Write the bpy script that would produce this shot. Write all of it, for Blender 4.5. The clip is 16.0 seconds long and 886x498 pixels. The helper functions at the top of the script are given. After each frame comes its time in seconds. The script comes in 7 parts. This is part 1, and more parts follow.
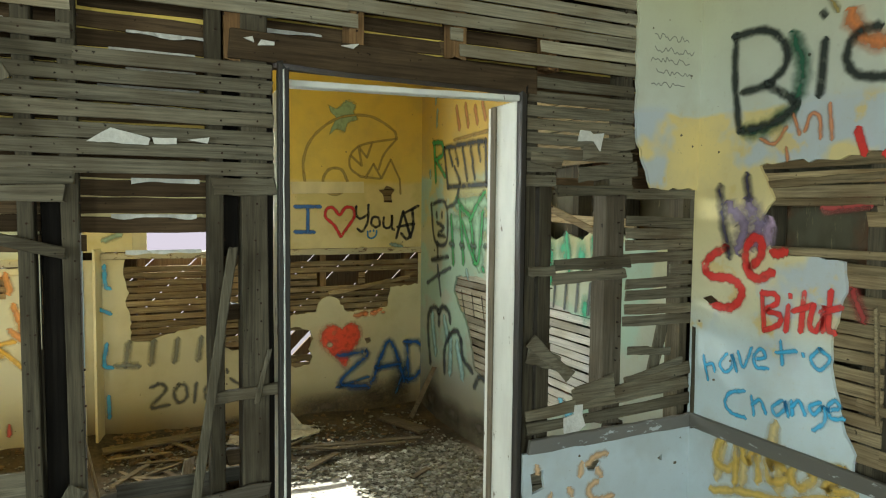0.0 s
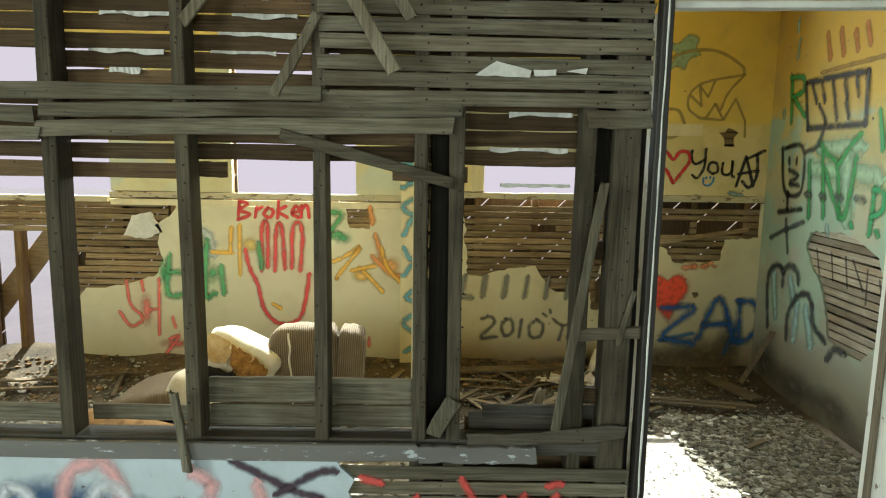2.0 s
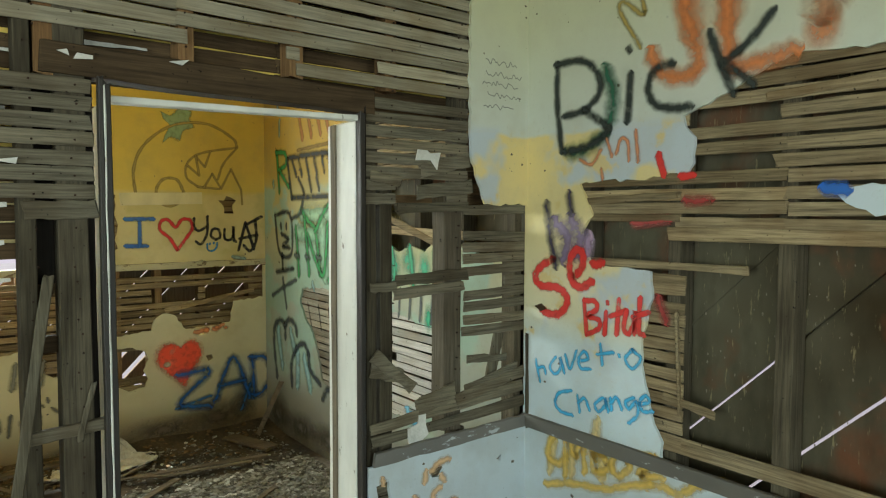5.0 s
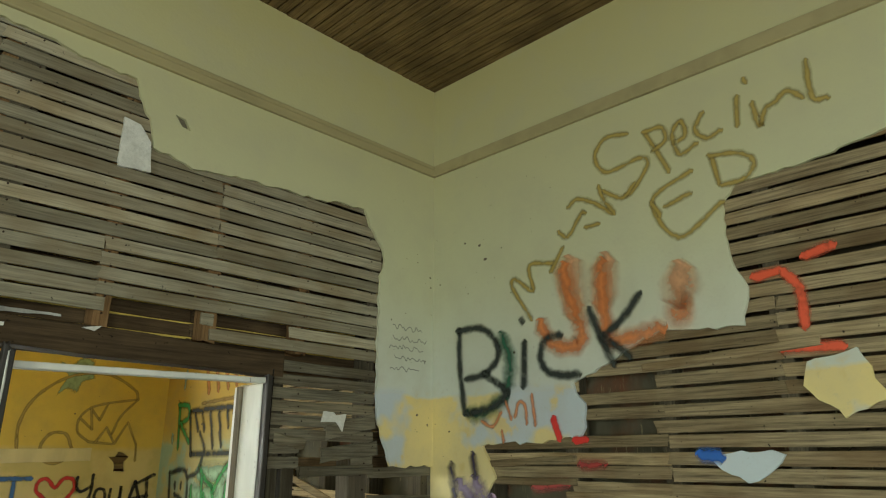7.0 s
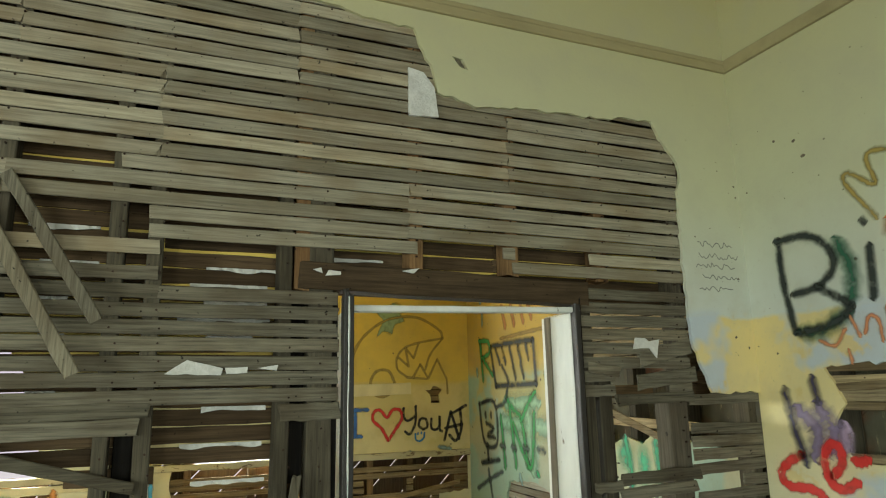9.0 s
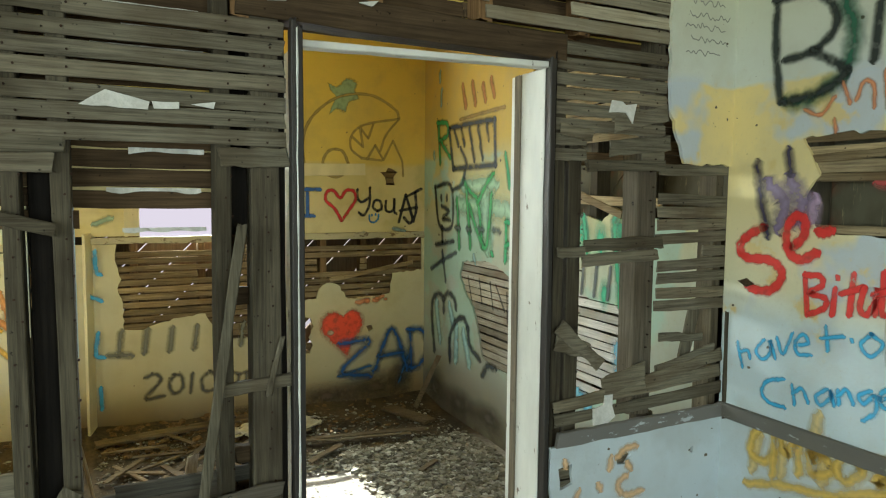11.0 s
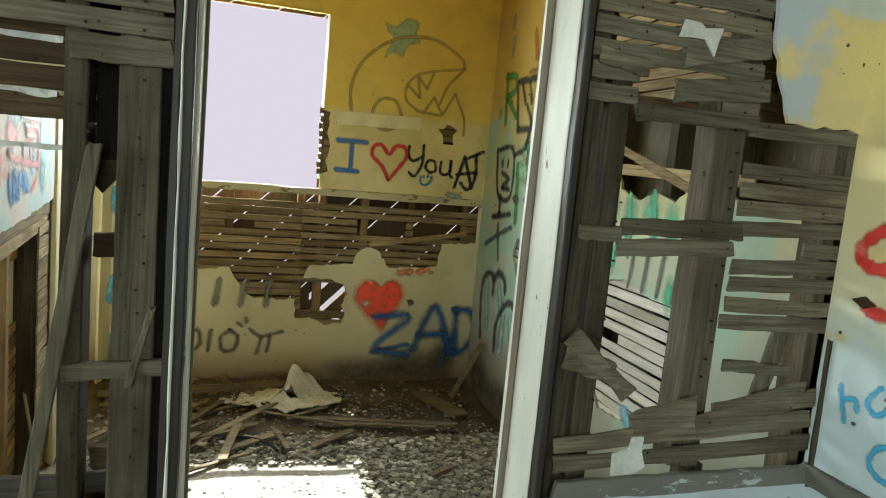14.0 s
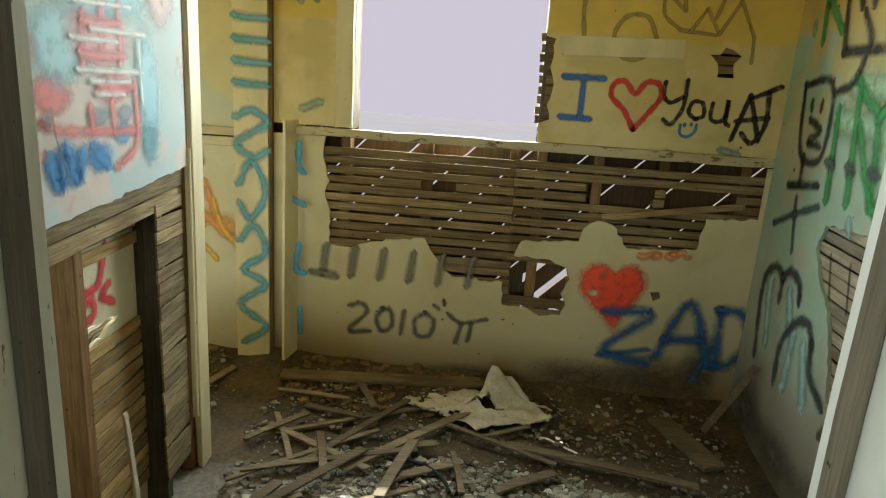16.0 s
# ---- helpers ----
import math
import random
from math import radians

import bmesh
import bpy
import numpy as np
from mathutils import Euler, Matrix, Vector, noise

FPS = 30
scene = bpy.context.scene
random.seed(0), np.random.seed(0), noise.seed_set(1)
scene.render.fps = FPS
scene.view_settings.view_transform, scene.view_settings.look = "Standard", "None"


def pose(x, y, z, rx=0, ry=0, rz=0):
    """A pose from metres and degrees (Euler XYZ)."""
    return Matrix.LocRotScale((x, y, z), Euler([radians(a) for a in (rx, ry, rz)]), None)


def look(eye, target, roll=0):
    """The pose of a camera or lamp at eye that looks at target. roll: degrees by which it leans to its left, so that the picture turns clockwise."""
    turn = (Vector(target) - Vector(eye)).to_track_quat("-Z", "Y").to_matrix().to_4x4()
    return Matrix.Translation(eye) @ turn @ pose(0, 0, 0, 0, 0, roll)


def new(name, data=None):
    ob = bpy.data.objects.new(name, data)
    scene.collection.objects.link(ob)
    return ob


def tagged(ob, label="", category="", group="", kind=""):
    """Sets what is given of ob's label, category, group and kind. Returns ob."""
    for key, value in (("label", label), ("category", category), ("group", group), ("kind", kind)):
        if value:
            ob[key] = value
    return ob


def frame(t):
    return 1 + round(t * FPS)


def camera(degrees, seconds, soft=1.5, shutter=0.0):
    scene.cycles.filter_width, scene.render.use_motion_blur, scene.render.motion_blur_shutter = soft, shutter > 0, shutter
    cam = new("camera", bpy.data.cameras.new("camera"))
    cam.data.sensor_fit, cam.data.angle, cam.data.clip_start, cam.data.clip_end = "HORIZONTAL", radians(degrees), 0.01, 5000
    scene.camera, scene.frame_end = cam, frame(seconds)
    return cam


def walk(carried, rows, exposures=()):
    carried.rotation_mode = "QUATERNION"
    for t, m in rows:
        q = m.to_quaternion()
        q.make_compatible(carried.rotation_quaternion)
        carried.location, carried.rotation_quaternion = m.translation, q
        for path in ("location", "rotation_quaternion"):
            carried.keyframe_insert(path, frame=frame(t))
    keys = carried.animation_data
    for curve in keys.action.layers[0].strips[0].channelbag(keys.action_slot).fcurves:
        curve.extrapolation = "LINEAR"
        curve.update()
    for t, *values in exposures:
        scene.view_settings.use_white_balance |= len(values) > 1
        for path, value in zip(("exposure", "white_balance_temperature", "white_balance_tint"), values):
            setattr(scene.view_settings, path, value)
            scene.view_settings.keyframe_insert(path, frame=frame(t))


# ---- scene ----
cam = camera(66.8, 16.0, 1.15)
PATH = [
    (0, (1.013, 0.031, 1.674), (1.883, 1.827, 1.547), 0.6),
    (0.5, (0.952, 0.068, 1.663), (1.463, 1.997, 1.521), 0.3),
    (1, (0.873, 0.13, 1.645), (1.099, 2.107, 1.452), 0.7),
    (1.5, (0.854, 0.159, 1.627), (0.933, 2.135, 1.33), 0.8),
    (2, (0.831, 0.167, 1.627), (0.859, 2.146, 1.339), 1.1),
    (2.5, (0.849, 0.174, 1.625), (0.98, 2.147, 1.321), 0.7),
    (3, (0.88, 0.168, 1.626), (1.165, 2.124, 1.318), 0.7),
    (3.5, (0.938, 0.14, 1.636), (1.515, 2.035, 1.36), 0.7),
    (4, (0.995, 0.104, 1.656), (1.864, 1.89, 1.415), 1.2),
    (4.5, (1.015, 0.046, 1.691), (2.119, 1.704, 1.503), 1.0),
    (5, (1.023, -0.021, 1.728), (2.266, 1.541, 1.614), 0.2),
    (5.2, (1.019, -0.046, 1.747), (2.324, 1.469, 1.688), 0.3),
    (7.3, (0.96, -0.148, 1.784), (2.296, 1.198, 2.42), 0.6),
    (7.5, (0.955, -0.117, 1.777), (2.242, 1.293, 2.375), 0.5),
    (8, (0.935, -0.048, 1.794), (2.023, 1.541, 2.334), -0.1),
    (8.5, (0.944, -0.009, 1.799), (1.855, 1.684, 2.347), -1.9),
    (9, (0.925, 0.02, 1.775), (1.684, 1.822, 2.194), -1.1),
    (9.5, (0.93, 0.06, 1.717), (1.719, 1.893, 1.844), -0.4),
    (10, (0.942, 0.167, 1.672), (1.786, 1.979, 1.608), -0.2),
    (10.2, (0.951, 0.191, 1.663), (1.861, 1.971, 1.59), -0.5),
    (12.3, (1.21, 0.34, 1.577), (2.024, 2.141, 1.265), 2.8),
    (12.5, (1.276, 0.369, 1.572), (2.049, 2.187, 1.261), 2.3),
    (13, (1.436, 0.405, 1.586), (2.118, 2.264, 1.303), 3.8),
    (13.5, (1.507, 0.439, 1.584), (2.123, 2.322, 1.312), 4.5),
    (14, (1.567, 0.676, 1.567), (2.181, 2.563, 1.317), 5.3),
    (14.5, (1.66, 1.125, 1.6), (2.169, 3.022, 1.223), 2.8),
    (15, (1.752, 1.264, 1.622), (2.11, 3.194, 1.235), 3.1),
    (15.5, (1.939, 1.515, 1.647), (2.052, 3.457, 1.181), 4.7),
    (16, (1.99, 1.701, 1.661), (1.819, 3.625, 1.142), 3.7),
]
EXPOSURES = [(0.0, 1.96, 6150, -4.0), (3.5, 1.91, 6150, -4.0), (5.2, 1.97, 6150, -4.0), (7.4, 1.70, 6600, -4.0), (8.1, 1.74, 6600, -4.0), (9.0, 1.96, 6330, -4.0), (10.0, 2.04, 6150, -4.0), (12.5, 2.00, 6050, -4.0), (14.5, 1.96, 6050, -4.0), (16.0, 1.74, 6050, -4.0)]
walk(cam, [(t, look(eye, target, roll)) for t, eye, target, roll in PATH], EXPOSURES)

# ---- light ----
SUN_TO = Vector((-0.17, 1.24, 1.335)).normalized()
world = bpy.data.worlds.new("sky")
scene.world = world
world.use_nodes = True
wn = world.node_tree.nodes
sky = wn.new("ShaderNodeTexSky")
sky.sky_type = "NISHITA"
sky.sun_disc = False
sky.sun_elevation = math.asin(SUN_TO.z)
sky.sun_rotation = math.atan2(SUN_TO.x, SUN_TO.y)
wn["Background"].inputs["Strength"].default_value = 0.08
world.node_tree.links.new(sky.outputs[0], wn["Background"].inputs["Color"])
sun = new("sun", bpy.data.lights.new("sun", "SUN"))
sun.data.energy = 5.0
sun.data.angle = radians(0.5)
sun.data.color = (1.0, 0.95, 0.88)
sun.rotation_euler = SUN_TO.to_track_quat("Z", "Y").to_euler()


def window_light(name, x, y, z, sx, sz, watts, rz, colour=(1.0, 0.98, 0.95)):
    """Daylight of the sky, coming in through one window opening."""
    lamp = bpy.data.lights.new(name, "AREA")
    lamp.shape, lamp.size, lamp.size_y, lamp.energy, lamp.color = "RECTANGLE", sx, sz, watts, colour
    ob = new(name, lamp)
    ob.matrix_world = pose(x, y, z, 90, 0, rz)
    return ob


window_light("daylight_north", 1.655, 5.34, 1.90, 0.84, 1.0, 17.5, 180)
window_light("daylight_north", -0.19, 5.34, 1.88, 0.90, 1.10, 25, 180)
window_light("daylight_north", -2.0, 5.34, 1.85, 0.90, 1.10, 25, 180)
window_light("daylight_south", -1.6, -3.16, 1.75, 1.0, 1.6, 15, 0, (1.0, 1.0, 0.95))
window_light("daylight_south", 1.6, -3.16, 1.75, 1.0, 1.6, 15, 0, (1.0, 1.0, 0.95))
window_light("daylight_west", -3.28, -0.5, 1.75, 1.2, 1.6, 32, -90, (1.0, 1.0, 0.95))


# ---- materials ----
def shader(name):
    m = bpy.data.materials.new(name)
    m.use_nodes = True
    return m, m.node_tree.nodes, m.node_tree.links, m.node_tree.nodes["Principled BSDF"]


def noise_node(n, l, coord, scale, detail=4.0, stretch=(1, 1, 1), rough=0.55):
    mp = n.new("ShaderNodeMapping")
    mp.inputs["Scale"].default_value = stretch
    l.new(coord, mp.inputs["Vector"])
    t = n.new("ShaderNodeTexNoise")
    t.inputs["Scale"].default_value, t.inputs["Detail"].default_value, t.inputs["Roughness"].default_value = scale, detail, rough
    l.new(mp.outputs[0], t.inputs["Vector"])
    return t.outputs["Fac"]


def ramp(n, l, fac, stops, mode="LINEAR"):
    r = n.new("ShaderNodeValToRGB")
    r.color_ramp.interpolation = mode
    e = r.color_ramp.elements
    while len(e) < len(stops):
        e.new(0.5)
    for i, (p, c) in enumerate(stops):
        e[i].position, e[i].color = p, (*c, 1) if len(c) == 3 else c
    l.new(fac, r.inputs[0])
    return r.outputs[0]


def mixed(n, l, fac, a, b, mode="MIX"):
    m = n.new("ShaderNodeMix")
    m.data_type, m.blend_type = "RGBA", mode
    for key, v in ((0, fac), (6, a), (7, b)):
        if isinstance(v, (int, float)):
            m.inputs[key].default_value = v
        elif isinstance(v, tuple):
            m.inputs[key].default_value = (*v, 1)
        else:
            l.new(v, m.inputs[key])
    return m.outputs[2]


def maths(n, l, op, a, b=0.0, clamp=False):
    m = n.new("ShaderNodeMath")
    m.operation, m.use_clamp = op, clamp
    for key, v in ((0, a), (1, b)):
        if isinstance(v, (int, float)):
            m.inputs[key].default_value = v
        else:
            l.new(v, m.inputs[key])
    return m.outputs[0]


def bumped(n, l, bsdf, height, strength, dist=0.01):
    b = n.new("ShaderNodeBump")
    b.inputs["Strength"].default_value, b.inputs["Distance"].default_value = strength, dist
    l.new(height, b.inputs["Height"])
    l.new(b.outputs[0], bsdf.inputs["Normal"])


def wood(name, dark, light, along, stain=None, rough=0.85):
    """Weathered raw wood: grain along one axis, every piece a little different."""
    m, n, l, bsdf = shader(name)
    pos = n.new("ShaderNodeNewGeometry").outputs["Position"]
    info = n.new("ShaderNodeObjectInfo").outputs["Random"]
    off = n.new("ShaderNodeVectorMath")
    off.operation = "ADD"
    l.new(pos, off.inputs[0])
    l.new(maths(n, l, "MULTIPLY", info, 37.0), off.inputs[1])
    st = {"x": (1.4, 36, 36), "y": (36, 1.4, 36), "z": (36, 36, 1.4)}[along]
    grain = noise_node(n, l, off.outputs[0], 3.0, 8.0, st, 0.68)
    blot = noise_node(n, l, off.outputs[0], 3.2, 3.0)
    spots = noise_node(n, l, off.outputs[0], 60.0, 2.0)
    col = ramp(n, l, grain, [(0.26, dark), (0.60, light), (0.82, tuple(min(1, c * 1.2) for c in light))])
    col = mixed(n, l, maths(n, l, "MULTIPLY", ramp(n, l, blot, [(0.42, (0, 0, 0)), (0.68, (1, 1, 1))]), 0.6), col,
                stain or tuple(c * 0.55 for c in dark))
    col = mixed(n, l, 1.0, col, ramp(n, l, info, [(0.0, (0.58, 0.57, 0.54)), (0.4, (0.86, 0.86, 0.85)), (0.75, (1.0, 1.0, 1.0)), (1.0, (1.26, 1.23, 1.16))]), "MULTIPLY")
    col = mixed(n, l, ramp(n, l, spots, [(0.70, (0, 0, 0)), (0.76, (1, 1, 1))]), col, tuple(c * 0.4 for c in dark))
    l.new(col, bsdf.inputs["Base Color"])
    bsdf.inputs["Roughness"].default_value = rough
    bsdf.inputs["Specular IOR Level"].default_value = 0.2
    bumped(n, l, bsdf, grain, 0.4, 0.003)
    return m


def paint(name, bands, patch, patch_at, dirt=(0.25, 0.22, 0.15), wobble=0.06, second=None, rough=0.7):
    """Old wall paint on plaster in colour bands by height (metres up the wall), worn and stained."""
    m, n, l, bsdf = shader(name)
    pos = n.new("ShaderNodeNewGeometry").outputs["Position"]
    sep = n.new("ShaderNodeSeparateXYZ")
    l.new(pos, sep.inputs[0])
    big = noise_node(n, l, pos, 2.2, 4.0)
    mid = noise_node(n, l, pos, 6.0, 5.0)
    fine = noise_node(n, l, pos, 70.0, 4.0)
    z = maths(n, l, "ADD", sep.outputs["Z"], maths(n, l, "MULTIPLY", maths(n, l, "SUBTRACT", mid, 0.5), wobble))
    col = ramp(n, l, maths(n, l, "DIVIDE", z, 4.0), [(h / 4.0, c) for h, c in bands], "LINEAR")
    lo, hi = patch_at
    zone = ramp(n, l, maths(n, l, "DIVIDE", z, 4.0), [(lo / 4 - 0.02, (0, 0, 0)), (lo / 4 + 0.02, (1, 1, 1)), (hi / 4 - 0.004, (1, 1, 1)), (hi / 4 + 0.004, (0, 0, 0))])
    col = mixed(n, l, maths(n, l, "MULTIPLY", zone, ramp(n, l, big, [(0.50, (0, 0, 0)), (0.56, (1, 1, 1))])), col, patch)
    if second:
        col = mixed(n, l, maths(n, l, "MULTIPLY", zone, ramp(n, l, mid, [(0.60, (0, 0, 0)), (0.66, (0.9, 0.9, 0.9))])), col, second)
    col = mixed(n, l, maths(n, l, "MULTIPLY", ramp(n, l, mid, [(0.45, (0, 0, 0)), (0.75, (1, 1, 1))]), 0.35), col, dirt)
    col = mixed(n, l, maths(n, l, "MULTIPLY", ramp(n, l, fine, [(0.62, (0, 0, 0)), (0.72, (1, 1, 1))]), 0.25), col, dirt)
    l.new(col, bsdf.inputs["Base Color"])
    bsdf.inputs["Roughness"].default_value = rough
    bsdf.inputs["Specular IOR Level"].default_value = 0.25
    bumped(n, l, bsdf, maths(n, l, "ADD", mid, maths(n, l, "MULTIPLY", fine, 0.3)), 0.25, 0.01)
    return m


def chipped(name, colour, under, amount=0.62, along="z"):
    """Old gloss paint on wood, chipped through to the wood."""
    m, n, l, bsdf = shader(name)
    pos = n.new("ShaderNodeNewGeometry").outputs["Position"]
    st = {"x": (0.35, 1, 1), "y": (1, 0.35, 1), "z": (1, 1, 0.35)}[along]
    chips = noise_node(n, l, pos, 38.0, 6.0, st, 0.7)
    dirt = noise_node(n, l, pos, 9.0, 4.0, st)
    col = mixed(n, l, maths(n, l, "MULTIPLY", ramp(n, l, dirt, [(0.4, (0, 0, 0)), (0.75, (1, 1, 1))]), 0.45), colour, tuple(c * 0.55 for c in colour))
    col = mixed(n, l, ramp(n, l, chips, [(amount, (0, 0, 0)), (amount + 0.03, (1, 1, 1))]), col, under)
    l.new(col, bsdf.inputs["Base Color"])
    bsdf.inputs["Roughness"].default_value = 0.55
    bumped(n, l, bsdf, chips, 0.3, 0.004)
    return m


def plain(name, a, b, scale=8.0, rough=0.9, bump=0.4, metal=0.0):
    m, n, l, bsdf = shader(name)
    pos = n.new("ShaderNodeNewGeometry").outputs["Position"]
    t = noise_node(n, l, pos, scale, 6.0, (1, 1, 1), 0.65)
    t2 = noise_node(n, l, pos, scale * 7, 3.0)
    col = ramp(n, l, maths(n, l, "ADD", maths(n, l, "MULTIPLY", t, 0.7), maths(n, l, "MULTIPLY", t2, 0.3)), [(0.35, a), (0.65, b)])
    l.new(col, bsdf.inputs["Base Color"])
    bsdf.inputs["Roughness"].default_value, bsdf.inputs["Metallic"].default_value = rough, metal
    bsdf.inputs["Specular IOR Level"].default_value = 0.2
    bumped(n, l, bsdf, t2, bump, 0.01)
    return m


SPRAYS = {}


def spray_paint(colour, soft=0.35):
    """Sprayed paint: a line with soft, speckled edges; v of the UV map runs across the line."""
    key = (colour, soft)
    if key in SPRAYS:
        return SPRAYS[key]
    m, n, l, bsdf = shader("spray_paint")
    uv = n.new("ShaderNodeUVMap").outputs[0]
    sep = n.new("ShaderNodeSeparateXYZ")
    l.new(uv, sep.inputs[0])
    pos = n.new("ShaderNodeNewGeometry").outputs["Position"]
    across = maths(n, l, "ABSOLUTE", maths(n, l, "SUBTRACT", sep.outputs["Y"], 0.5))
    edge = maths(n, l, "ADD", across, maths(n, l, "MULTIPLY", maths(n, l, "SUBTRACT", noise_node(n, l, pos, 70.0, 3.0), 0.5), 0.16))
    cover = ramp(n, l, edge, [(max(0.0, 0.42 - soft), (0.93, 0.93, 0.93)), (0.47, (0, 0, 0))])
    cover = maths(n, l, "MULTIPLY", cover, ramp(n, l, noise_node(n, l, pos, 22.0, 4.0), [(0.25, (0.5, 0.5, 0.5)), (0.5, (1, 1, 1))]))
    bsdf.inputs["Base Color"].default_value = (*colour, 1)
    bsdf.inputs["Roughness"].default_value = 0.6
    l.new(cover, bsdf.inputs["Alpha"])
    SPRAYS[key] = m
    return m


GREY_X = wood("weathered_lath", (0.034, 0.030, 0.021), (0.205, 0.187, 0.136), "x", (0.062, 0.043, 0.022))
GREY_Z = wood("weathered_stick", (0.034, 0.030, 0.021), (0.205, 0.187, 0.136), "z", (0.062, 0.043, 0.022))
# darker than the brown laths, with the wall cavity's shade in the colour
BACK_X = wood("shaded_back_lath", (0.026, 0.018, 0.009), (0.140, 0.094, 0.050), "x", (0.05, 0.03, 0.015))
# near-black wood, put in where recesses lie in shade
SHADE_Z = wood("shade_black", (0.006, 0.005, 0.004), (0.022, 0.018, 0.014), "z")
DUSTY_Y = wood("dusty_lath", (0.15, 0.135, 0.10), (0.40, 0.37, 0.30), "y", (0.22, 0.17, 0.11))
GREY_Y = wood("weathered_lath_side", (0.062, 0.050, 0.032), (0.37, 0.30, 0.18), "y", (0.14, 0.085, 0.035))
BROWN_X = wood("brown_lath", (0.085, 0.057, 0.028), (0.35, 0.265, 0.15), "x", (0.13, 0.075, 0.032))
PALE_Y = wood("pale_lath", (0.34, 0.34, 0.33), (0.66, 0.64, 0.60), "y", (0.40, 0.36, 0.28))
PALE_X = wood("pale_grey_lath", (0.15, 0.135, 0.095), (0.37, 0.34, 0.25), "x", (0.19, 0.135, 0.066))
STUD_Z = wood("weathered_stud", (0.026, 0.022, 0.015), (0.118, 0.103, 0.070), "z", (0.030, 0.022, 0.013))
STUD_X = wood("weathered_plate", (0.028, 0.026, 0.022), (0.115, 0.108, 0.088), "x", (0.06, 0.045, 0.03))
STUD_Y = wood("weathered_plate_side", (0.028, 0.026, 0.022), (0.115, 0.108, 0.088), "y", (0.06, 0.045, 0.03))
BROWN_Z = wood("brown_stud", (0.080, 0.049, 0.022), (0.29, 0.18, 0.082), "z", (0.13, 0.055, 0.02))
GREY_BROWN = wood("worn_brown_wood", (0.07, 0.058, 0.042), (0.20, 0.17, 0.125), "z", (0.10, 0.08, 0.055))
MID_Z = wood("grey_stud", (0.045, 0.038, 0.027), (0.145, 0.125, 0.09), "z", (0.06, 0.045, 0.028))
BEAM = wood("dark_beam", (0.024, 0.016, 0.009), (0.088, 0.060, 0.032), "x")
SHEATH = wood("brown_sheathing", (0.045, 0.032, 0.018), (0.135, 0.10, 0.055), "z", (0.17, 0.07, 0.03))
SHEATH_C, hn, hl, hb = shader("stained_sheathing")
hpos = hn.new("ShaderNodeNewGeometry").outputs["Position"]
hcol = ramp(hn, hl, noise_node(hn, hl, hpos, 1.6, 3.0), [(0.35, (0.050, 0.036, 0.016)), (0.62, (0.125, 0.116, 0.078))])
hcol = mixed(hn, hl, maths(hn, hl, "MULTIPLY", ramp(hn, hl, noise_node(hn, hl, hpos, 3.1, 4.0, (1, 1.3, 1)), [(0.53, (0, 0, 0)), (0.68, (1, 1, 1))]), 0.75), hcol, (0.19, 0.066, 0.028))
hcol = mixed(hn, hl, maths(hn, hl, "MULTIPLY", ramp(hn, hl, noise_node(hn, hl, hpos, 11.0, 5.0, (1, 1, 0.45)), [(0.45, (0, 0, 0)), (0.75, (1, 1, 1))]), 0.5), hcol, (0.028, 0.026, 0.013))
hcol = mixed(hn, hl, maths(hn, hl, "MULTIPLY", ramp(hn, hl, noise_node(hn, hl, hpos, 15.0, 5.0, (1, 3.2, 0.5), 0.7), [(0.60, (0, 0, 0)), (0.68, (1, 1, 1))]), 0.6), hcol, (0.36, 0.31, 0.17))
hl.new(hcol, hb.inputs["Base Color"])
hb.inputs["Roughness"].default_value = 0.8
hb.inputs["Specular IOR Level"].default_value = 0.25
bumped(hn, hl, hb, noise_node(hn, hl, hpos, 30.0, 5.0), 0.2, 0.004)
CEIL_WOOD = wood("ceiling_lath", (0.05, 0.032, 0.013), (0.25, 0.17, 0.07), "y")
FLOOR_WOOD_X = wood("loose_wood", (0.085, 0.062, 0.036), (0.25, 0.20, 0.135), "x", (0.08, 0.055, 0.03))
PALE_STICK = wood("pale_broken_wood", (0.26, 0.22, 0.16), (0.55, 0.50, 0.41), "z", (0.30, 0.24, 0.16))
PAINT_NEAR = paint("near_room_paint", [(0.0, (0.50, 0.58, 0.62)), (1.00, (0.56, 0.66, 0.70)), (1.16, (0.58, 0.67, 0.68)), (1.30, (0.68, 0.65, 0.44)), (1.68, (0.71, 0.61, 0.30)), (2.050, (0.71, 0.59, 0.26)),
                                       (2.062, (0.57, 0.61, 0.55)), (2.55, (0.53, 0.54, 0.36)), (3.6, (0.45, 0.41, 0.20))], (0.50, 0.56, 0.60), (1.1, 2.07), second=(0.70, 0.55, 0.20), dirt=(0.42, 0.40, 0.30))
PAINT_LOW = paint("pale_blue_paint", [(0.0, (0.46, 0.53, 0.58)), (0.8, (0.56, 0.64, 0.68))], (0.50, 0.57, 0.60), (0.1, 0.8), dirt=(0.36, 0.37, 0.35))
# lowest bands of the far-room paints hold both dirt and corner shade
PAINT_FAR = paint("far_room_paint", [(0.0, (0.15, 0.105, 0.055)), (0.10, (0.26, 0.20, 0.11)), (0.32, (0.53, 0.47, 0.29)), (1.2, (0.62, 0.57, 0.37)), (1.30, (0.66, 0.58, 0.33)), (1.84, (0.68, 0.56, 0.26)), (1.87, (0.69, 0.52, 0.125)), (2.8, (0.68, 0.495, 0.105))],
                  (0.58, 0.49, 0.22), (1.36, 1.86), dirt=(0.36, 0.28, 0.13))
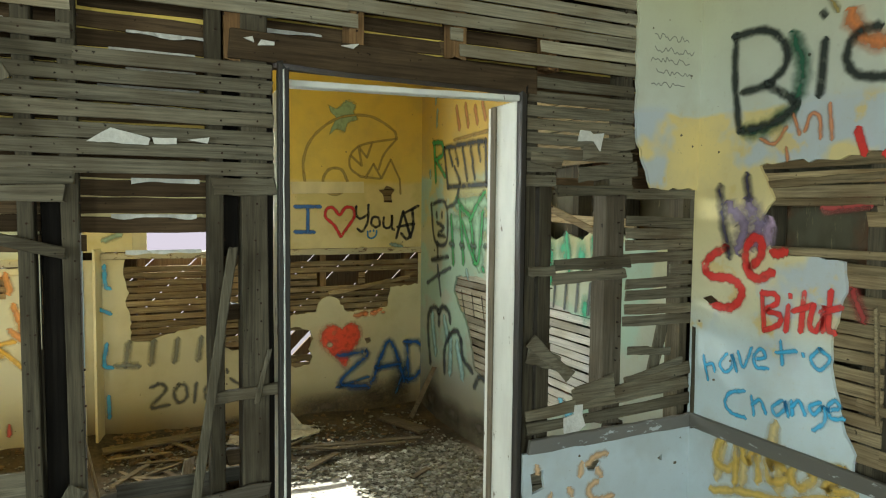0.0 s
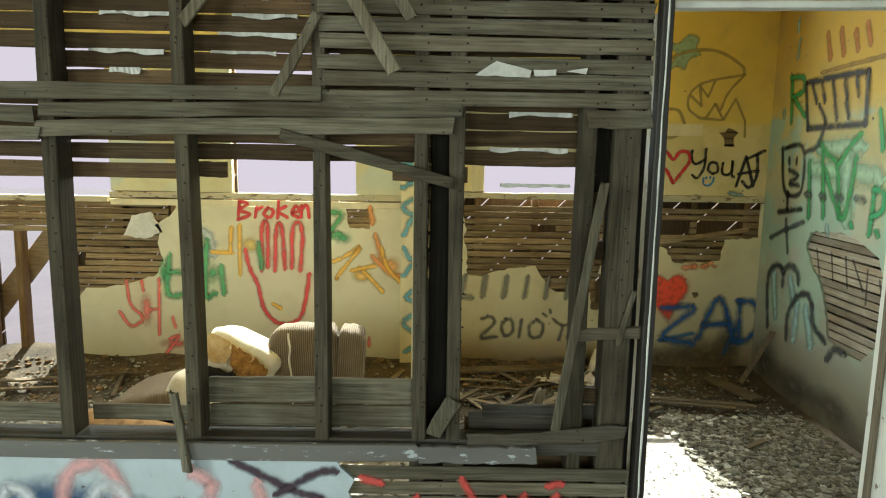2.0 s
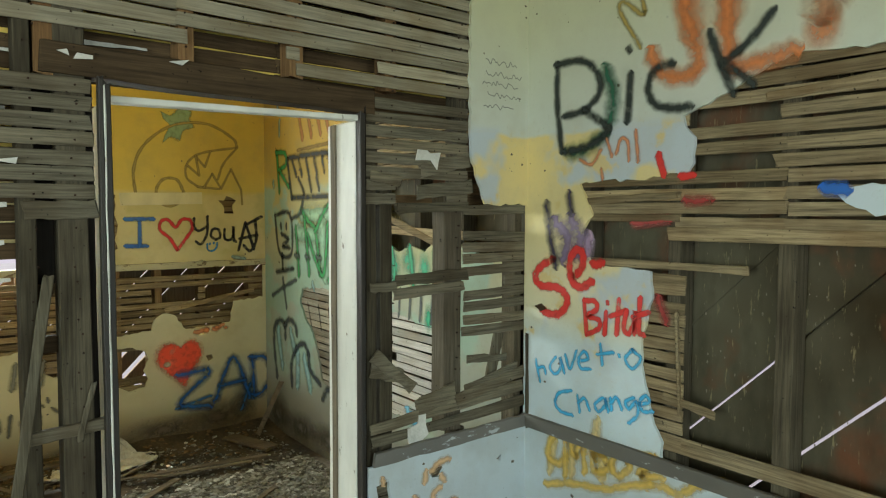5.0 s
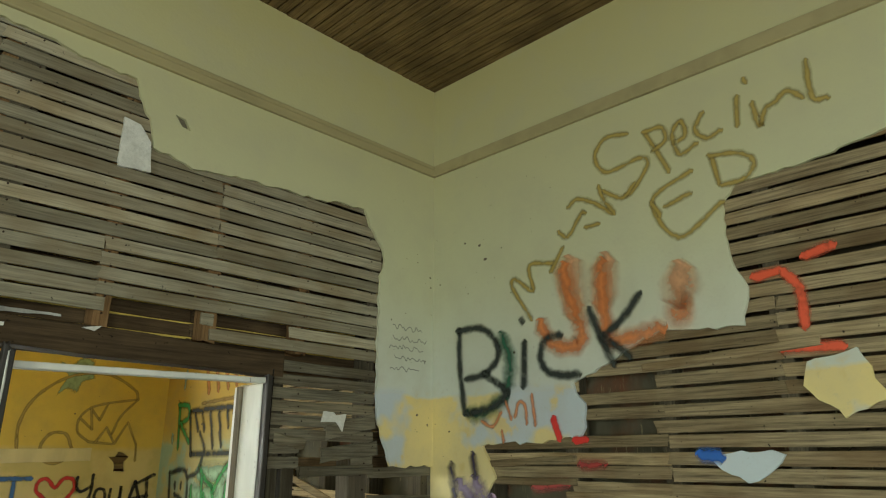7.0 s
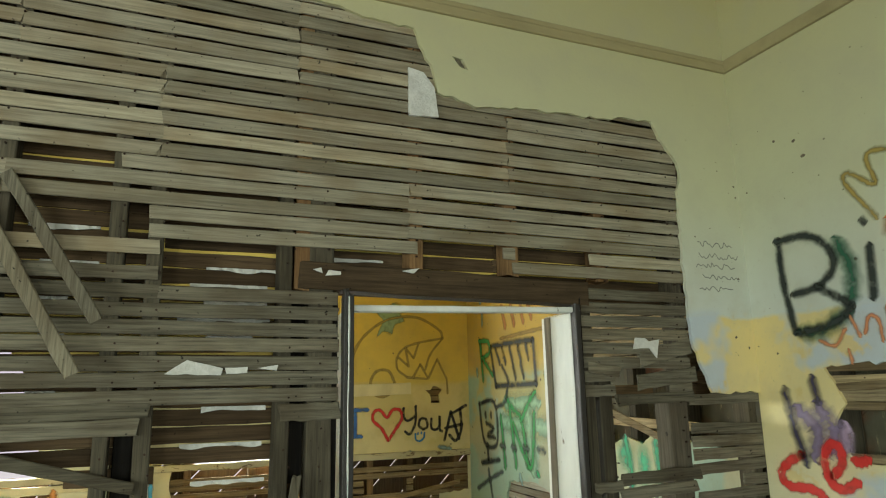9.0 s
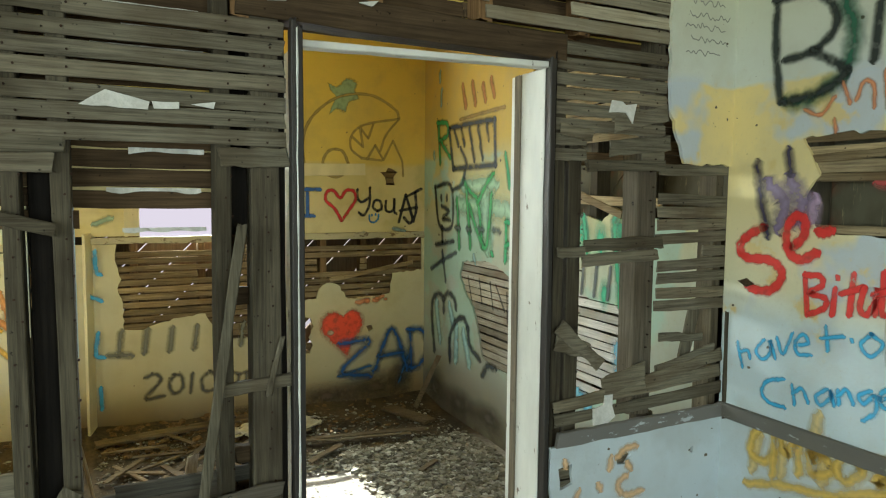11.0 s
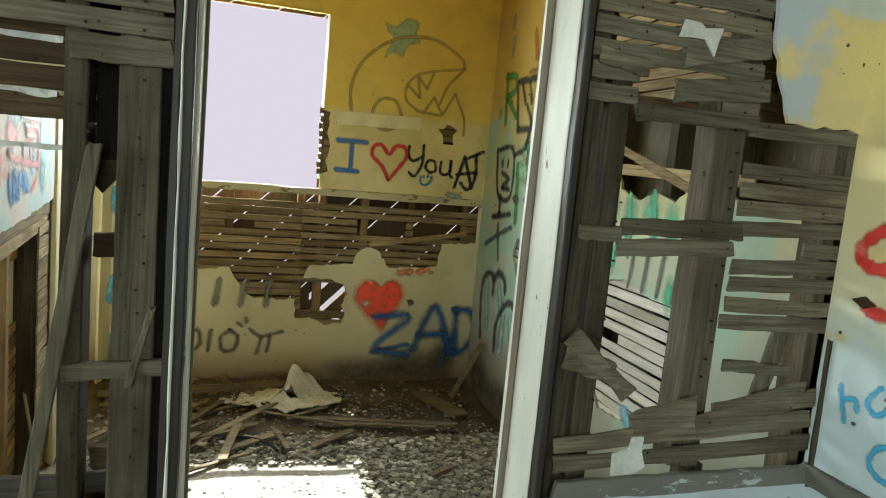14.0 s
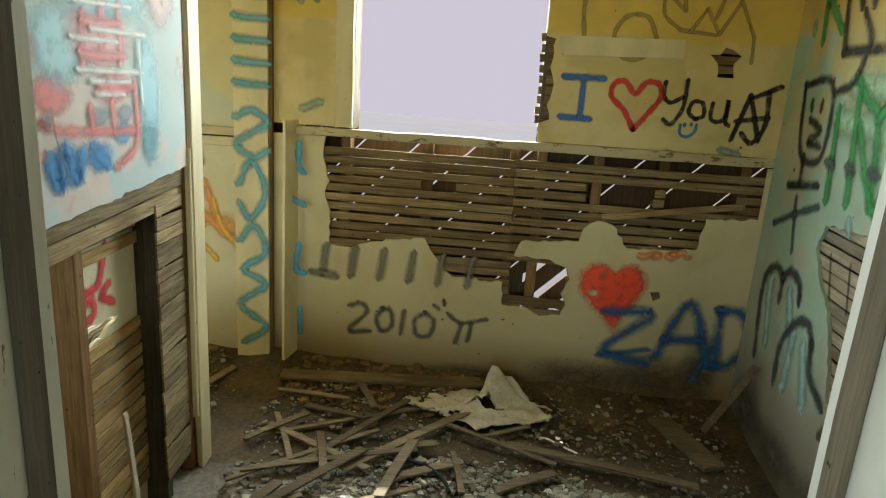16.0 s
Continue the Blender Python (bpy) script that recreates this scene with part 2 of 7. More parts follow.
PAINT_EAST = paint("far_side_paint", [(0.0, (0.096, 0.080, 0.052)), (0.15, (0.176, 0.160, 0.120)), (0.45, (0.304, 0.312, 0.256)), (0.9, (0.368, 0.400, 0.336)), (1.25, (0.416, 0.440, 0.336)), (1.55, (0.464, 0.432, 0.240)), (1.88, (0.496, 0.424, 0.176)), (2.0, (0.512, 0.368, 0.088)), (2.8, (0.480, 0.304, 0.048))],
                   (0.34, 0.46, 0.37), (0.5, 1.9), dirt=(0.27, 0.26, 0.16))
PAINT_LEFT = paint("cream_paint", [(0.0, (0.50, 0.45, 0.30)), (0.4, (0.62, 0.58, 0.42)), (1.25, (0.64, 0.61, 0.44)), (1.32, (0.60, 0.57, 0.36)), (2.4, (0.62, 0.52, 0.22))], (0.52, 0.56, 0.46), (1.3, 2.3), dirt=(0.38, 0.33, 0.2))
PAINT_PART = paint("partition_paint", [(0.0, (0.58, 0.55, 0.42)), (1.2, (0.50, 0.62, 0.66)), (2.4, (0.60, 0.66, 0.64))], (0.66, 0.60, 0.58), (1.2, 2.4), second=(0.62, 0.20, 0.17), dirt=(0.42, 0.46, 0.46))
GREY_TRIM = chipped("grey_white_trim", (0.70, 0.69, 0.60), (0.20, 0.16, 0.11), 0.62)
RAW_PLASTER = plain("broken_plaster", (0.50, 0.50, 0.46), (0.72, 0.72, 0.68), 14.0)
WHITE_TRIM = chipped("white_trim", (0.74, 0.75, 0.70), (0.16, 0.13, 0.09), 0.64)
DARK_TRIM = chipped("dark_trim", (0.024, 0.020, 0.016), (0.26, 0.25, 0.22), 0.70)
CREAM_TRIM = chipped("cream_trim", (0.70, 0.62, 0.38), (0.24, 0.18, 0.10), 0.66)
SILL_TRIM = chipped("sill_trim", (0.50, 0.44, 0.28), (0.16, 0.11, 0.06), 0.56, "x")
RAIL_X = chipped("chair_rail_wood", (0.165, 0.16, 0.145), (0.46, 0.50, 0.52), 0.60, "x")
RAIL_Y = chipped("chair_rail_wood_side", (0.135, 0.128, 0.11), (0.42, 0.44, 0.44), 0.63, "y")
MOULD = chipped("moulding_paint", (0.36, 0.31, 0.16), (0.30, 0.24, 0.13), 0.68, "x")
DIRT, dn, dl, db = shader("dirt_floor")
dpos = dn.new("ShaderNodeNewGeometry").outputs["Position"]
dsep = dn.new("ShaderNodeSeparateXYZ")
dl.new(dpos, dsep.inputs[0])
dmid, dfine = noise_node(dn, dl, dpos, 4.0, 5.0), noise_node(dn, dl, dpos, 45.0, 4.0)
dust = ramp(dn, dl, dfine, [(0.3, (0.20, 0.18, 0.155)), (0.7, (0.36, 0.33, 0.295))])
# brown earth, its tone also carrying the shade along the far wall
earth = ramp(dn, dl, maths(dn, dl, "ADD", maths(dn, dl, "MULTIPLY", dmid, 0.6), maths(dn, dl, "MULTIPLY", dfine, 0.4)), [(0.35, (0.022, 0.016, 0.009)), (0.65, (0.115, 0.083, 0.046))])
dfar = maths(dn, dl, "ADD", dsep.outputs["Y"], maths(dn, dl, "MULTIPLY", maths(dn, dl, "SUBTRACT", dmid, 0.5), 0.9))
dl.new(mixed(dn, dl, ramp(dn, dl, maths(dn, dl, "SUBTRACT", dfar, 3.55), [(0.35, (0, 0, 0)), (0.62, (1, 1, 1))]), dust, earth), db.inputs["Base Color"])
db.inputs["Roughness"].default_value = 0.95
bumped(dn, dl, db, dfine, 0.35, 0.004)
GROUND = plain("dry_ground", (0.090, 0.073, 0.083), (0.108, 0.088, 0.099), 1.0, 0.95, 0.2)
CHIPS, kn, kl, kb = shader("plaster_rubble")
kgeo = kn.new("ShaderNodeNewGeometry")
kcol = ramp(kn, kl, kgeo.outputs["Random Per Island"], [(0.0, (0.11, 0.10, 0.075)), (0.5, (0.23, 0.215, 0.175)), (0.9, (0.38, 0.37, 0.32)), (1.0, (0.62, 0.61, 0.56))])
kcol = mixed(kn, kl, 1.0, kcol, ramp(kn, kl, noise_node(kn, kl, kgeo.outputs["Position"], 55.0, 4.0), [(0.3, (0.6, 0.58, 0.54)), (0.65, (1, 1, 1))]), "MULTIPLY")
kl.new(kcol, kb.inputs["Base Color"])
kb.inputs["Roughness"].default_value = 0.92
kb.inputs["Specular IOR Level"].default_value = 0.2
bumped(kn, kl, kb, noise_node(kn, kl, kgeo.outputs["Position"], 160.0, 3.0), 0.4, 0.004)
# lighter copy of the gravel colour, so the sun patch turns out white
SUNLIT_CHIPS = plain("sunlit_gravel", (0.30, 0.27, 0.26), (0.52, 0.48, 0.47), 30.0, 0.9, 0.3)
CLOTH = plain("dirty_cloth", (0.42, 0.37, 0.28), (0.70, 0.66, 0.56), 9.0, 0.95, 0.5)
CORD, cn, cl_, cb = shader("brown_corduroy")
ctex = cn.new("ShaderNodeTexCoord").outputs["Object"]
wale = cn.new("ShaderNodeTexWave")
wale.inputs["Scale"].default_value, wale.inputs["Distortion"].default_value, wale.inputs["Detail Scale"].default_value = 26.0, 1.2, 0.6
cl_.new(ctex, wale.inputs["Vector"])
cblot = noise_node(cn, cl_, ctex, 6.0, 5.0)
ccol = ramp(cn, cl_, maths(cn, cl_, "ADD", maths(cn, cl_, "MULTIPLY", wale.outputs["Fac"], 0.45), maths(cn, cl_, "MULTIPLY", cblot, 0.55)), [(0.2, (0.055, 0.038, 0.023)), (0.75, (0.215, 0.165, 0.105))])
cl_.new(ccol, cb.inputs["Base Color"])
cb.inputs["Roughness"].default_value = 0.95
bumped(cn, cl_, cb, wale.outputs["Fac"], 0.7, 0.004)
RUST = plain("torn_brown_padding", (0.10, 0.045, 0.012), (0.42, 0.22, 0.06), 16.0, 0.95, 0.9)
ROLL = plain("worn_orange_brown_cloth", (0.16, 0.085, 0.030), (0.36, 0.22, 0.10), 20.0, 0.95, 0.5)
FOAM = plain("torn_foam", (0.42, 0.27, 0.10), (0.66, 0.52, 0.30), 12.0, 0.95, 0.8)
TICKING = plain("pale_upholstery", (0.52, 0.47, 0.37), (0.70, 0.66, 0.56), 16.0, 0.95, 0.4)
RAW_BROWN = plain("chipped_plaster_hole", (0.06, 0.05, 0.035), (0.20, 0.17, 0.12), 40.0)
IRON = plain("rusty_iron", (0.02, 0.014, 0.010), (0.06, 0.035, 0.022), 60.0, 0.7, 0.2, 0.4)
RUBBER = plain("black_rubber", (0.010, 0.010, 0.011), (0.022, 0.022, 0.024), 40.0, 0.6, 0.2)
OUTER = plain("weathered_siding", (0.30, 0.27, 0.22), (0.50, 0.46, 0.40), 6.0)


# ---- building blocks ----
rng = random.Random(7)


def part(name, bm, material, parent, label="", kind=""):
    me = bpy.data.meshes.new(name)
    bm.to_mesh(me)
    bm.free()
    me.materials.append(material)
    ob = new(name, me)
    ob.parent = parent
    return tagged(ob, label, "", "", kind)


def root(name, label, category="", kind="", group="", at=(0, 0, 0)):
    ob = new(name)
    ob.location = at
    return tagged(ob, label, category, group, kind)


def box(bm, x0, x1, y0, y1, z0, z1, m=None):
    vs = [bm.verts.new((x, y, z)) for x in (x0, x1) for y in (y0, y1) for z in (z0, z1)]
    for f in ((0, 1, 3, 2), (4, 6, 7, 5), (0, 4, 5, 1), (2, 3, 7, 6), (0, 2, 6, 4), (1, 5, 7, 3)):
        bm.faces.new([vs[i] for i in f])
    if m:
        bmesh.ops.transform(bm, matrix=m, verts=vs)
    return vs


def timber(length, w, d, bend=0.0, bevel=0.003, seed=0, chips=0.0, cuts=6):
    """One sawn piece of wood along +x from the origin, worn at its edges."""
    r = random.Random(seed)
    bm = bmesh.new()
    rings = []
    for i in range(cuts + 1):
        f = i / cuts
        x = f * length
        off = bend * math.sin(math.pi * f)
        e = 0.0 if 0 < i < cuts else 0.004
        c = [r.uniform(-chips, chips) for _ in range(4)]
        sl = (0.006 if 0 in (i, cuts - i) else 0.0)
        ring = []
        for (y, z), k in zip(((-d / 2 + bevel, -w / 2), (d / 2 - bevel, -w / 2), (d / 2, -w / 2 + bevel), (d / 2, w / 2 - bevel), (d / 2 - bevel, w / 2), (-d / 2 + bevel, w / 2), (-d / 2, w / 2 - bevel), (-d / 2, -w / 2 + bevel)), (0, 0, 0, 1, 1, 1, 1, 0)):
            ring.append(bm.verts.new((x + r.uniform(-sl, sl) * 1.5, y + off, z * (1 - e) + c[k])))
        rings.append(ring)
    for a, b in zip(rings, rings[1:]):
        for k in range(8):
            bm.faces.new((a[k], a[(k + 1) % 8], b[(k + 1) % 8], b[k]))
    bm.faces.new(list(reversed(rings[0])))
    bm.faces.new(rings[-1])
    return bm


def between(a, b, roll=0.0):
    """The matrix that lays +x of a piece from point a towards b."""
    a, b = Vector(a), Vector(b)
    q = (b - a).to_track_quat("X", "Z")
    return Matrix.Translation(a) @ q.to_matrix().to_4x4() @ Matrix.Rotation(radians(roll), 4, "X")


def beam(name, parent, a, b, w, d, material, label="", bend=0.0, seed=1, chips=0.002, roll=0.0, bevel=0.003, cuts=6):
    ln = (Vector(b) - Vector(a)).length
    ob = part(name, timber(ln, w, d, bend, bevel, seed, chips, cuts), material, parent, label)
    ob.matrix_local = between(a, b, roll)
    return ob


def wall_frame(origin, u):
    """A wall's own axes: along it, into it, up."""
    u = Vector(u)
    nrm = Vector((0, 0, 1)).cross(u)
    return Matrix.Translation(origin) @ Matrix((u, nrm, (0, 0, 1))).transposed().to_4x4()


def lath_data(name, material, count, h, d, rough=0.0016):
    """A few unit-long laths with uneven edges, shared by all the laths of a wall."""
    out = []
    for i in range(count):
        bm = timber(1.0, h, d, 0.0, 0.0015, 100 + i, rough, 5)
        me = bpy.data.meshes.new(name)
        bm.to_mesh(me)
        bm.free()
        me.materials.append(material)
        out.append(me)
    return out


def minus(spans, a, b):
    out = []
    for s, e in spans:
        if b <= s or a >= e:
            out.append((s, e))
            continue
        if a > s:
            out.append((s, a))
        if b < e:
            out.append((b, e))
    return out


def lay_laths(parent, w, data, z0, z1, pitch, extent, gaps, joints, depth, name="lath", skip=0.0, droop=0.004, limit=300):
    """Rows of laths over a wall, with the stretches in gaps (u0, u1, z0, z1) left out and butt joints at the studs."""
    made = 0
    rows = int((z1 - z0) / pitch + 1e-6)
    for k in range(rows):
        z = z0 + (k + 0.5) * pitch
        spans = [extent(z)] if callable(extent) else [extent]
        for u0, u1, g0, g1 in gaps:
            if g0 <= z < g1:
                spans = minus(spans, u0, u1)
        js = joints[(k // 6) % len(joints)]
        for j in js:
            cut = []
            for s, e in spans:
                cut += [(s, j - 0.002), (j + 0.002, e)] if s + 0.08 < j < e - 0.08 else [(s, e)]
            spans = cut
        for s, e in spans:
            if e - s < 0.03 or rng.random() < skip:
                continue
            ob = new(name, rng.choice(data))
            ob.parent = parent
            s += rng.uniform(-0.006, 0.006)
            tilt = rng.uniform(-droop, droop) / max(0.3, e - s)
            ob.matrix_local = w @ Matrix.Translation((s, depth + rng.uniform(-0.0015, 0.0015), z + rng.uniform(-0.003, 0.003))) @ Matrix.Rotation(tilt, 4, "Y") @ Matrix.Diagonal((e - s, 1, 1, 1))
            made += 1
    return made


def ragged(pts, step=0.028, amp=0.007, seed=0):
    """An outline whose slanting edges are broken unevenly; level and upright edges stay straight."""
    r = random.Random(seed)
    out = []
    for (x0, y0), (x1, y1) in zip(pts, pts[1:] + pts[:1]):
        ln = math.hypot(x1 - x0, y1 - y0)
        straight = abs(x1 - x0) < 1e-9 or abs(y1 - y0) < 1e-9
        k = 1 if straight else max(1, int(ln / step))
        for i in range(k):
            f = i / k
            j = 0.0 if straight or i == 0 else amp
            out.append((x0 + (x1 - x0) * f + r.uniform(-j, j), y0 + (y1 - y0) * f + r.uniform(-j, j)))
    return out


def slab(name, parent, w, outline, front, back, material, holes=(), label="", amp=0.007, seed=0):
    """A coat of plaster of any outline, from depth front to depth back in the wall's axes."""
    from mathutils.geometry import tessellate_polygon
    loops = [ragged(list(outline), amp=amp, seed=seed)] + [ragged(list(h), amp=amp, seed=seed + 5 + i) for i, h in enumerate(holes)]
    flat = [p for lp in loops for p in lp]
    tris = tessellate_polygon([[Vector((x, y, 0)) for x, y in lp] for lp in loops])
    bm = bmesh.new()
    fr = [bm.verts.new(w @ Vector((x, front, y))) for x, y in flat]
    bk = [bm.verts.new(w @ Vector((x, back, y))) for x, y in flat]
    for a, b, c in tris:
        for vs in ((fr[a], fr[b], fr[c]), (bk[c], bk[b], bk[a])):
            try:
                bm.faces.new(vs)
            except ValueError:
                pass
    o = 0
    for lp in loops:
        m = len(lp)
        for i in range(m):
            j = (i + 1) % m
            bm.faces.new((fr[o + i], fr[o + j], bk[o + j], bk[o + i]))
        o += m
    bmesh.ops.recalc_face_normals(bm, faces=bm.faces[:])
    return part(name, bm, material, parent, label)


def sheathing(parent, w, regions, depth, material, width=0.20, opened=None, phase=0.0, lean=1.0, gap=0.012):
    """Diagonal boards nailed on the outside of the studs, some joints gaping to the daylight."""
    k2 = math.sqrt(0.5)
    for u0, u1, z0, z1 in regions:
        lo, hi = (z0 - lean * u1, z1 - lean * u0) if lean > 0 else (z0 + u0, z1 + u1)
        step = width / k2
        i = math.floor((lo - phase) / step)
        while phase + i * step < hi:
            a = phase + i * step
            g = gap if opened is None or i in opened else 0.0012
            b = a + step - g / k2
            poly = [(u0, z0), (u1, z0), (u1, z1), (u0, z1)]
            for c, sign in ((a, 1), (b, -1)):
                res = []
                for p, q in zip(poly, poly[1:] + poly[:1]):
                    fp, fq = sign * (p[1] - lean * p[0] - c), sign * (q[1] - lean * q[0] - c)
                    if fp >= 0:
                        res.append(p)
                    if fp * fq < 0:
                        t = fp / (fp - fq)
                        res.append((p[0] + (q[0] - p[0]) * t, p[1] + (q[1] - p[1]) * t))
                poly = res
                if len(poly) < 3:
                    break
            i += 1
            if len(poly) < 3:
                continue
            bm = bmesh.new()
            dd = depth + rng.uniform(-0.002, 0.002)
            fr = [bm.verts.new(w @ Vector((x, dd, z))) for x, z in poly]
            bk = [bm.verts.new(w @ Vector((x, dd + 0.02, z))) for x, z in poly]
            bm.faces.new(fr)
            bm.faces.new(list(reversed(bk)))
            for k in range(len(poly)):
                j = (k + 1) % len(poly)
                bm.faces.new((fr[j], fr[k], bk[k], bk[j]))
            part("sheathing_board", bm, material, parent)


# ---- sprayed lines ----
GLYPHS = {"I": "00-30 20-26 06-46"}


def smooth(pts, n=6):
    if len(pts) < 3:
        return [Vector(p) for p in pts]
    p = [Vector(q) for q in pts]
    p = [p[0] * 2 - p[1]] + p + [p[-1] * 2 - p[-2]]
    out = []
    for i in range(1, len(p) - 2):
        for k in range(n):
            t = k / n
            out.append(0.5 * ((2 * p[i]) + (p[i + 1] - p[i - 1]) * t + (2 * p[i - 1] - 5 * p[i] + 4 * p[i + 1] - p[i + 2]) * t * t + (3 * p[i] - p[i - 1] - 3 * p[i + 1] + p[i + 2]) * t ** 3))
    return out + [p[-2]]


def ribbon(bm, w, pts, width, depth):
    width *= 1.35
    pts = smooth([Vector((x, z)) for x, z in pts])
    uv = bm.loops.layers.uv.verify()
    d0, d1 = (pts[1] - pts[0]).normalized(), (pts[-1] - pts[-2]).normalized()
    pts = [pts[0] - d0 * width * 0.35] + pts + [pts[-1] + d1 * width * 0.35]
    prev = None
    for i, p in enumerate(pts):
        d = (pts[min(i + 1, len(pts) - 1)] - pts[max(i - 1, 0)]).normalized()
        s = Vector((-d.y, d.x)) * width * 0.5 * (0.35 if i in (0, len(pts) - 1) else 1 + 0.12 * math.sin(i * 1.7 + p.x * 9))
        pair = [bm.verts.new(w @ Vector((p.x + s.x * k, depth, p.y + s.y * k))) for k in (-1, 1)]
        if prev:
            f = bm.faces.new((prev[0], pair[0], pair[1], prev[1]))
            for lp, v in zip(f.loops, ((i - 1, 0), (i, 0), (i, 1), (i - 1, 1))):
                lp[uv].uv = (v[0] * 0.1, v[1])
        prev = pair


def graffiti(parent, w, strokes, width, colour, label, depth=-0.0175, soft=0.3):
    bm = bmesh.new()
    for i, st in enumerate(strokes):
        ribbon(bm, w, st, width, depth - 0.0003 * (i % 12))
    return part("graffiti", bm, spray_paint(colour, soft), parent, label)


def blob(parent, w, u, z, ru, rz, colour, label, depth=-0.0175, soft=0.3, tilt=0.0):
    """A filled patch of sprayed paint with soft edges."""
    bm = bmesh.new()
    uv = bm.loops.layers.uv.verify()
    mid = bm.verts.new(w @ Vector((u, depth, z)))
    ring = []
    for k in range(28):
        a = 6.2832 * k / 28
        f = 1 + 0.12 * noise.noise((math.cos(a) * 1.5 + u * 7, math.sin(a) * 1.5, z * 5))
        x, y = ru * f * math.cos(a), rz * f * math.sin(a)
        ring.append(bm.verts.new(w @ Vector((u + x * math.cos(tilt) - y * math.sin(tilt), depth, z + x * math.sin(tilt) + y * math.cos(tilt)))))
    for k in range(28):
        f = bm.faces.new((mid, ring[k], ring[(k + 1) % 28]))
        for lp, v in zip(f.loops, (0.5, 1.0, 1.0)):
            lp[uv].uv = (0.0, v)
    return part("graffiti", bm, spray_paint(colour, soft), parent, label)


def filled(parent, w, outline, colour, label, depth=-0.0175, soft=0.2):
    """A filled patch of paint with a free outline and soft edges."""
    pts = smooth(list(outline) + [outline[0]], 5)[:-1]
    mid = sum(pts, Vector((0, 0))) / len(pts)
    bm = bmesh.new()
    uv = bm.loops.layers.uv.verify()
    hub = bm.verts.new(w @ Vector((mid.x, depth, mid.y)))
    ring = [bm.verts.new(w @ Vector((p.x, depth, p.y))) for p in pts]
    for k in range(len(ring)):
        f = bm.faces.new((hub, ring[k], ring[(k + 1) % len(ring)]))
        for lp, v in zip(f.loops, (0.5, 1.0, 1.0)):
            lp[uv].uv = (0.0, v)
    return part("graffiti", bm, spray_paint(colour, soft), parent, label)


def written(text, u, z, size, pitch=None, slope=0.0, squeeze=0.62):
    """Strokes of hand-sprayed letters that stand on (u, z); size is a capital's height."""
    out, x = [], u
    s = size / 6.0
    for ch in text:
        if ch != " ":
            for st in GLYPHS[ch].split():
                out.append([(x + int(q[0]) * s * squeeze * 1.25, z + int(q[1]) * s + slope * (x - u) + rng.uniform(-0.1, 0.1) * s) for q in st.split("-")])
        x += pitch if pitch else s * squeeze * (3.2 if ch in "il1" else 6.2)
    return out


def bars(u, z, width, height, count, lean=0.0):
    """Plain bars in place of a name."""
    st = []
    for i in range(count):
        x = u + width * (i + 0.3) / count
        st.append([(x, z), (x + lean * height, z + height)])
    return st


# ---- the walls' axes ----
YA, YB, XC, XE = 2.13, 5.10, 3.22, 0.83
WA = wall_frame((0, YA, 0), (1, 0, 0))
WB = wall_frame((0, YB, 0), (1, 0, 0))
WC = wall_frame((XC, 0, 0), (0, -1, 0))
WE = wall_frame((XE, 0, 0), (0, 1, 0))
WF = Matrix.Translation((XC, 2.2, 0)) @ Matrix.Rotation(-0.019, 4, "Z") @ Matrix.Translation((-XC, -2.2, 0)) @ WC  # the far room's side of the east wall stands a little askew
LATH_A = lath_data("lath", GREY_X, 8, 0.0415, 0.008, 0.0017)
LATH_A2 = lath_data("lath", PALE_X, 8, 0.0430, 0.008, 0.0017)
LATH_B = lath_data("lath", BROWN_X, 6, 0.038, 0.008)
LATH_C = lath_data("lath", GREY_Y, 6, 0.0428, 0.008, 0.0017)
LATH_D = lath_data("lath", PALE_Y, 4, 0.040, 0.008)


def neg(pts):
    """Outline of an east wall, given as (y, z), in that wall's own axes."""
    return [(-y, z) for y, z in pts]


# ---- ground and floor ----
bm = bmesh.new()
bmesh.ops.create_grid(bm, x_segments=24, y_segments=24, size=400)
for v in bm.verts:
    v.co.z = -0.32
tagged(part("ground", bm, GROUND, None), "pale dry sunlit ground outside the house", "ground", "", "structure")
bm = bmesh.new()
N1, N2 = 110, 100
X0, X1, Y0, Y1 = -3.35, 3.32, 2.2, 5.2
grid = []
for j in range(N2 + 1):
    row = []
    for i in range(N1 + 1):
        x, y = X0 + (X1 - X0) * i / N1, Y0 + (Y1 - Y0) * j / N2
        h = 0.014 * noise.noise((x * 2.1, y * 2.1, 3)) + 0.005 * noise.noise((x * 7, y * 7, 1)) + 0.0015 * noise.noise((x * 30, y * 30, 7))
        h += (0.085 + 0.04 * noise.noise((x * 3, y * 3, 5))) * max(0, (y - 4.72) / 0.4) * (1 if x < 1.9 else 0.6)
        row.append(bm.verts.new((x, y, h - 0.004)))
    grid.append(row)
for j in range(N2):
    for i in range(N1):
        f = bm.faces.new((grid[j][i], grid[j][i + 1], grid[j + 1][i + 1], grid[j + 1][i]))
        f.smooth = True
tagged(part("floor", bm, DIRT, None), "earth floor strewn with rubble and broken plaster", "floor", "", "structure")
bm = bmesh.new()
box(bm, -3.4, 3.32, -3.2, 2.2, -0.14, -0.02)
tagged(part("floor", bm, FLOOR_WOOD_X, None), "worn wooden floor of the near room", "floor", "", "structure")

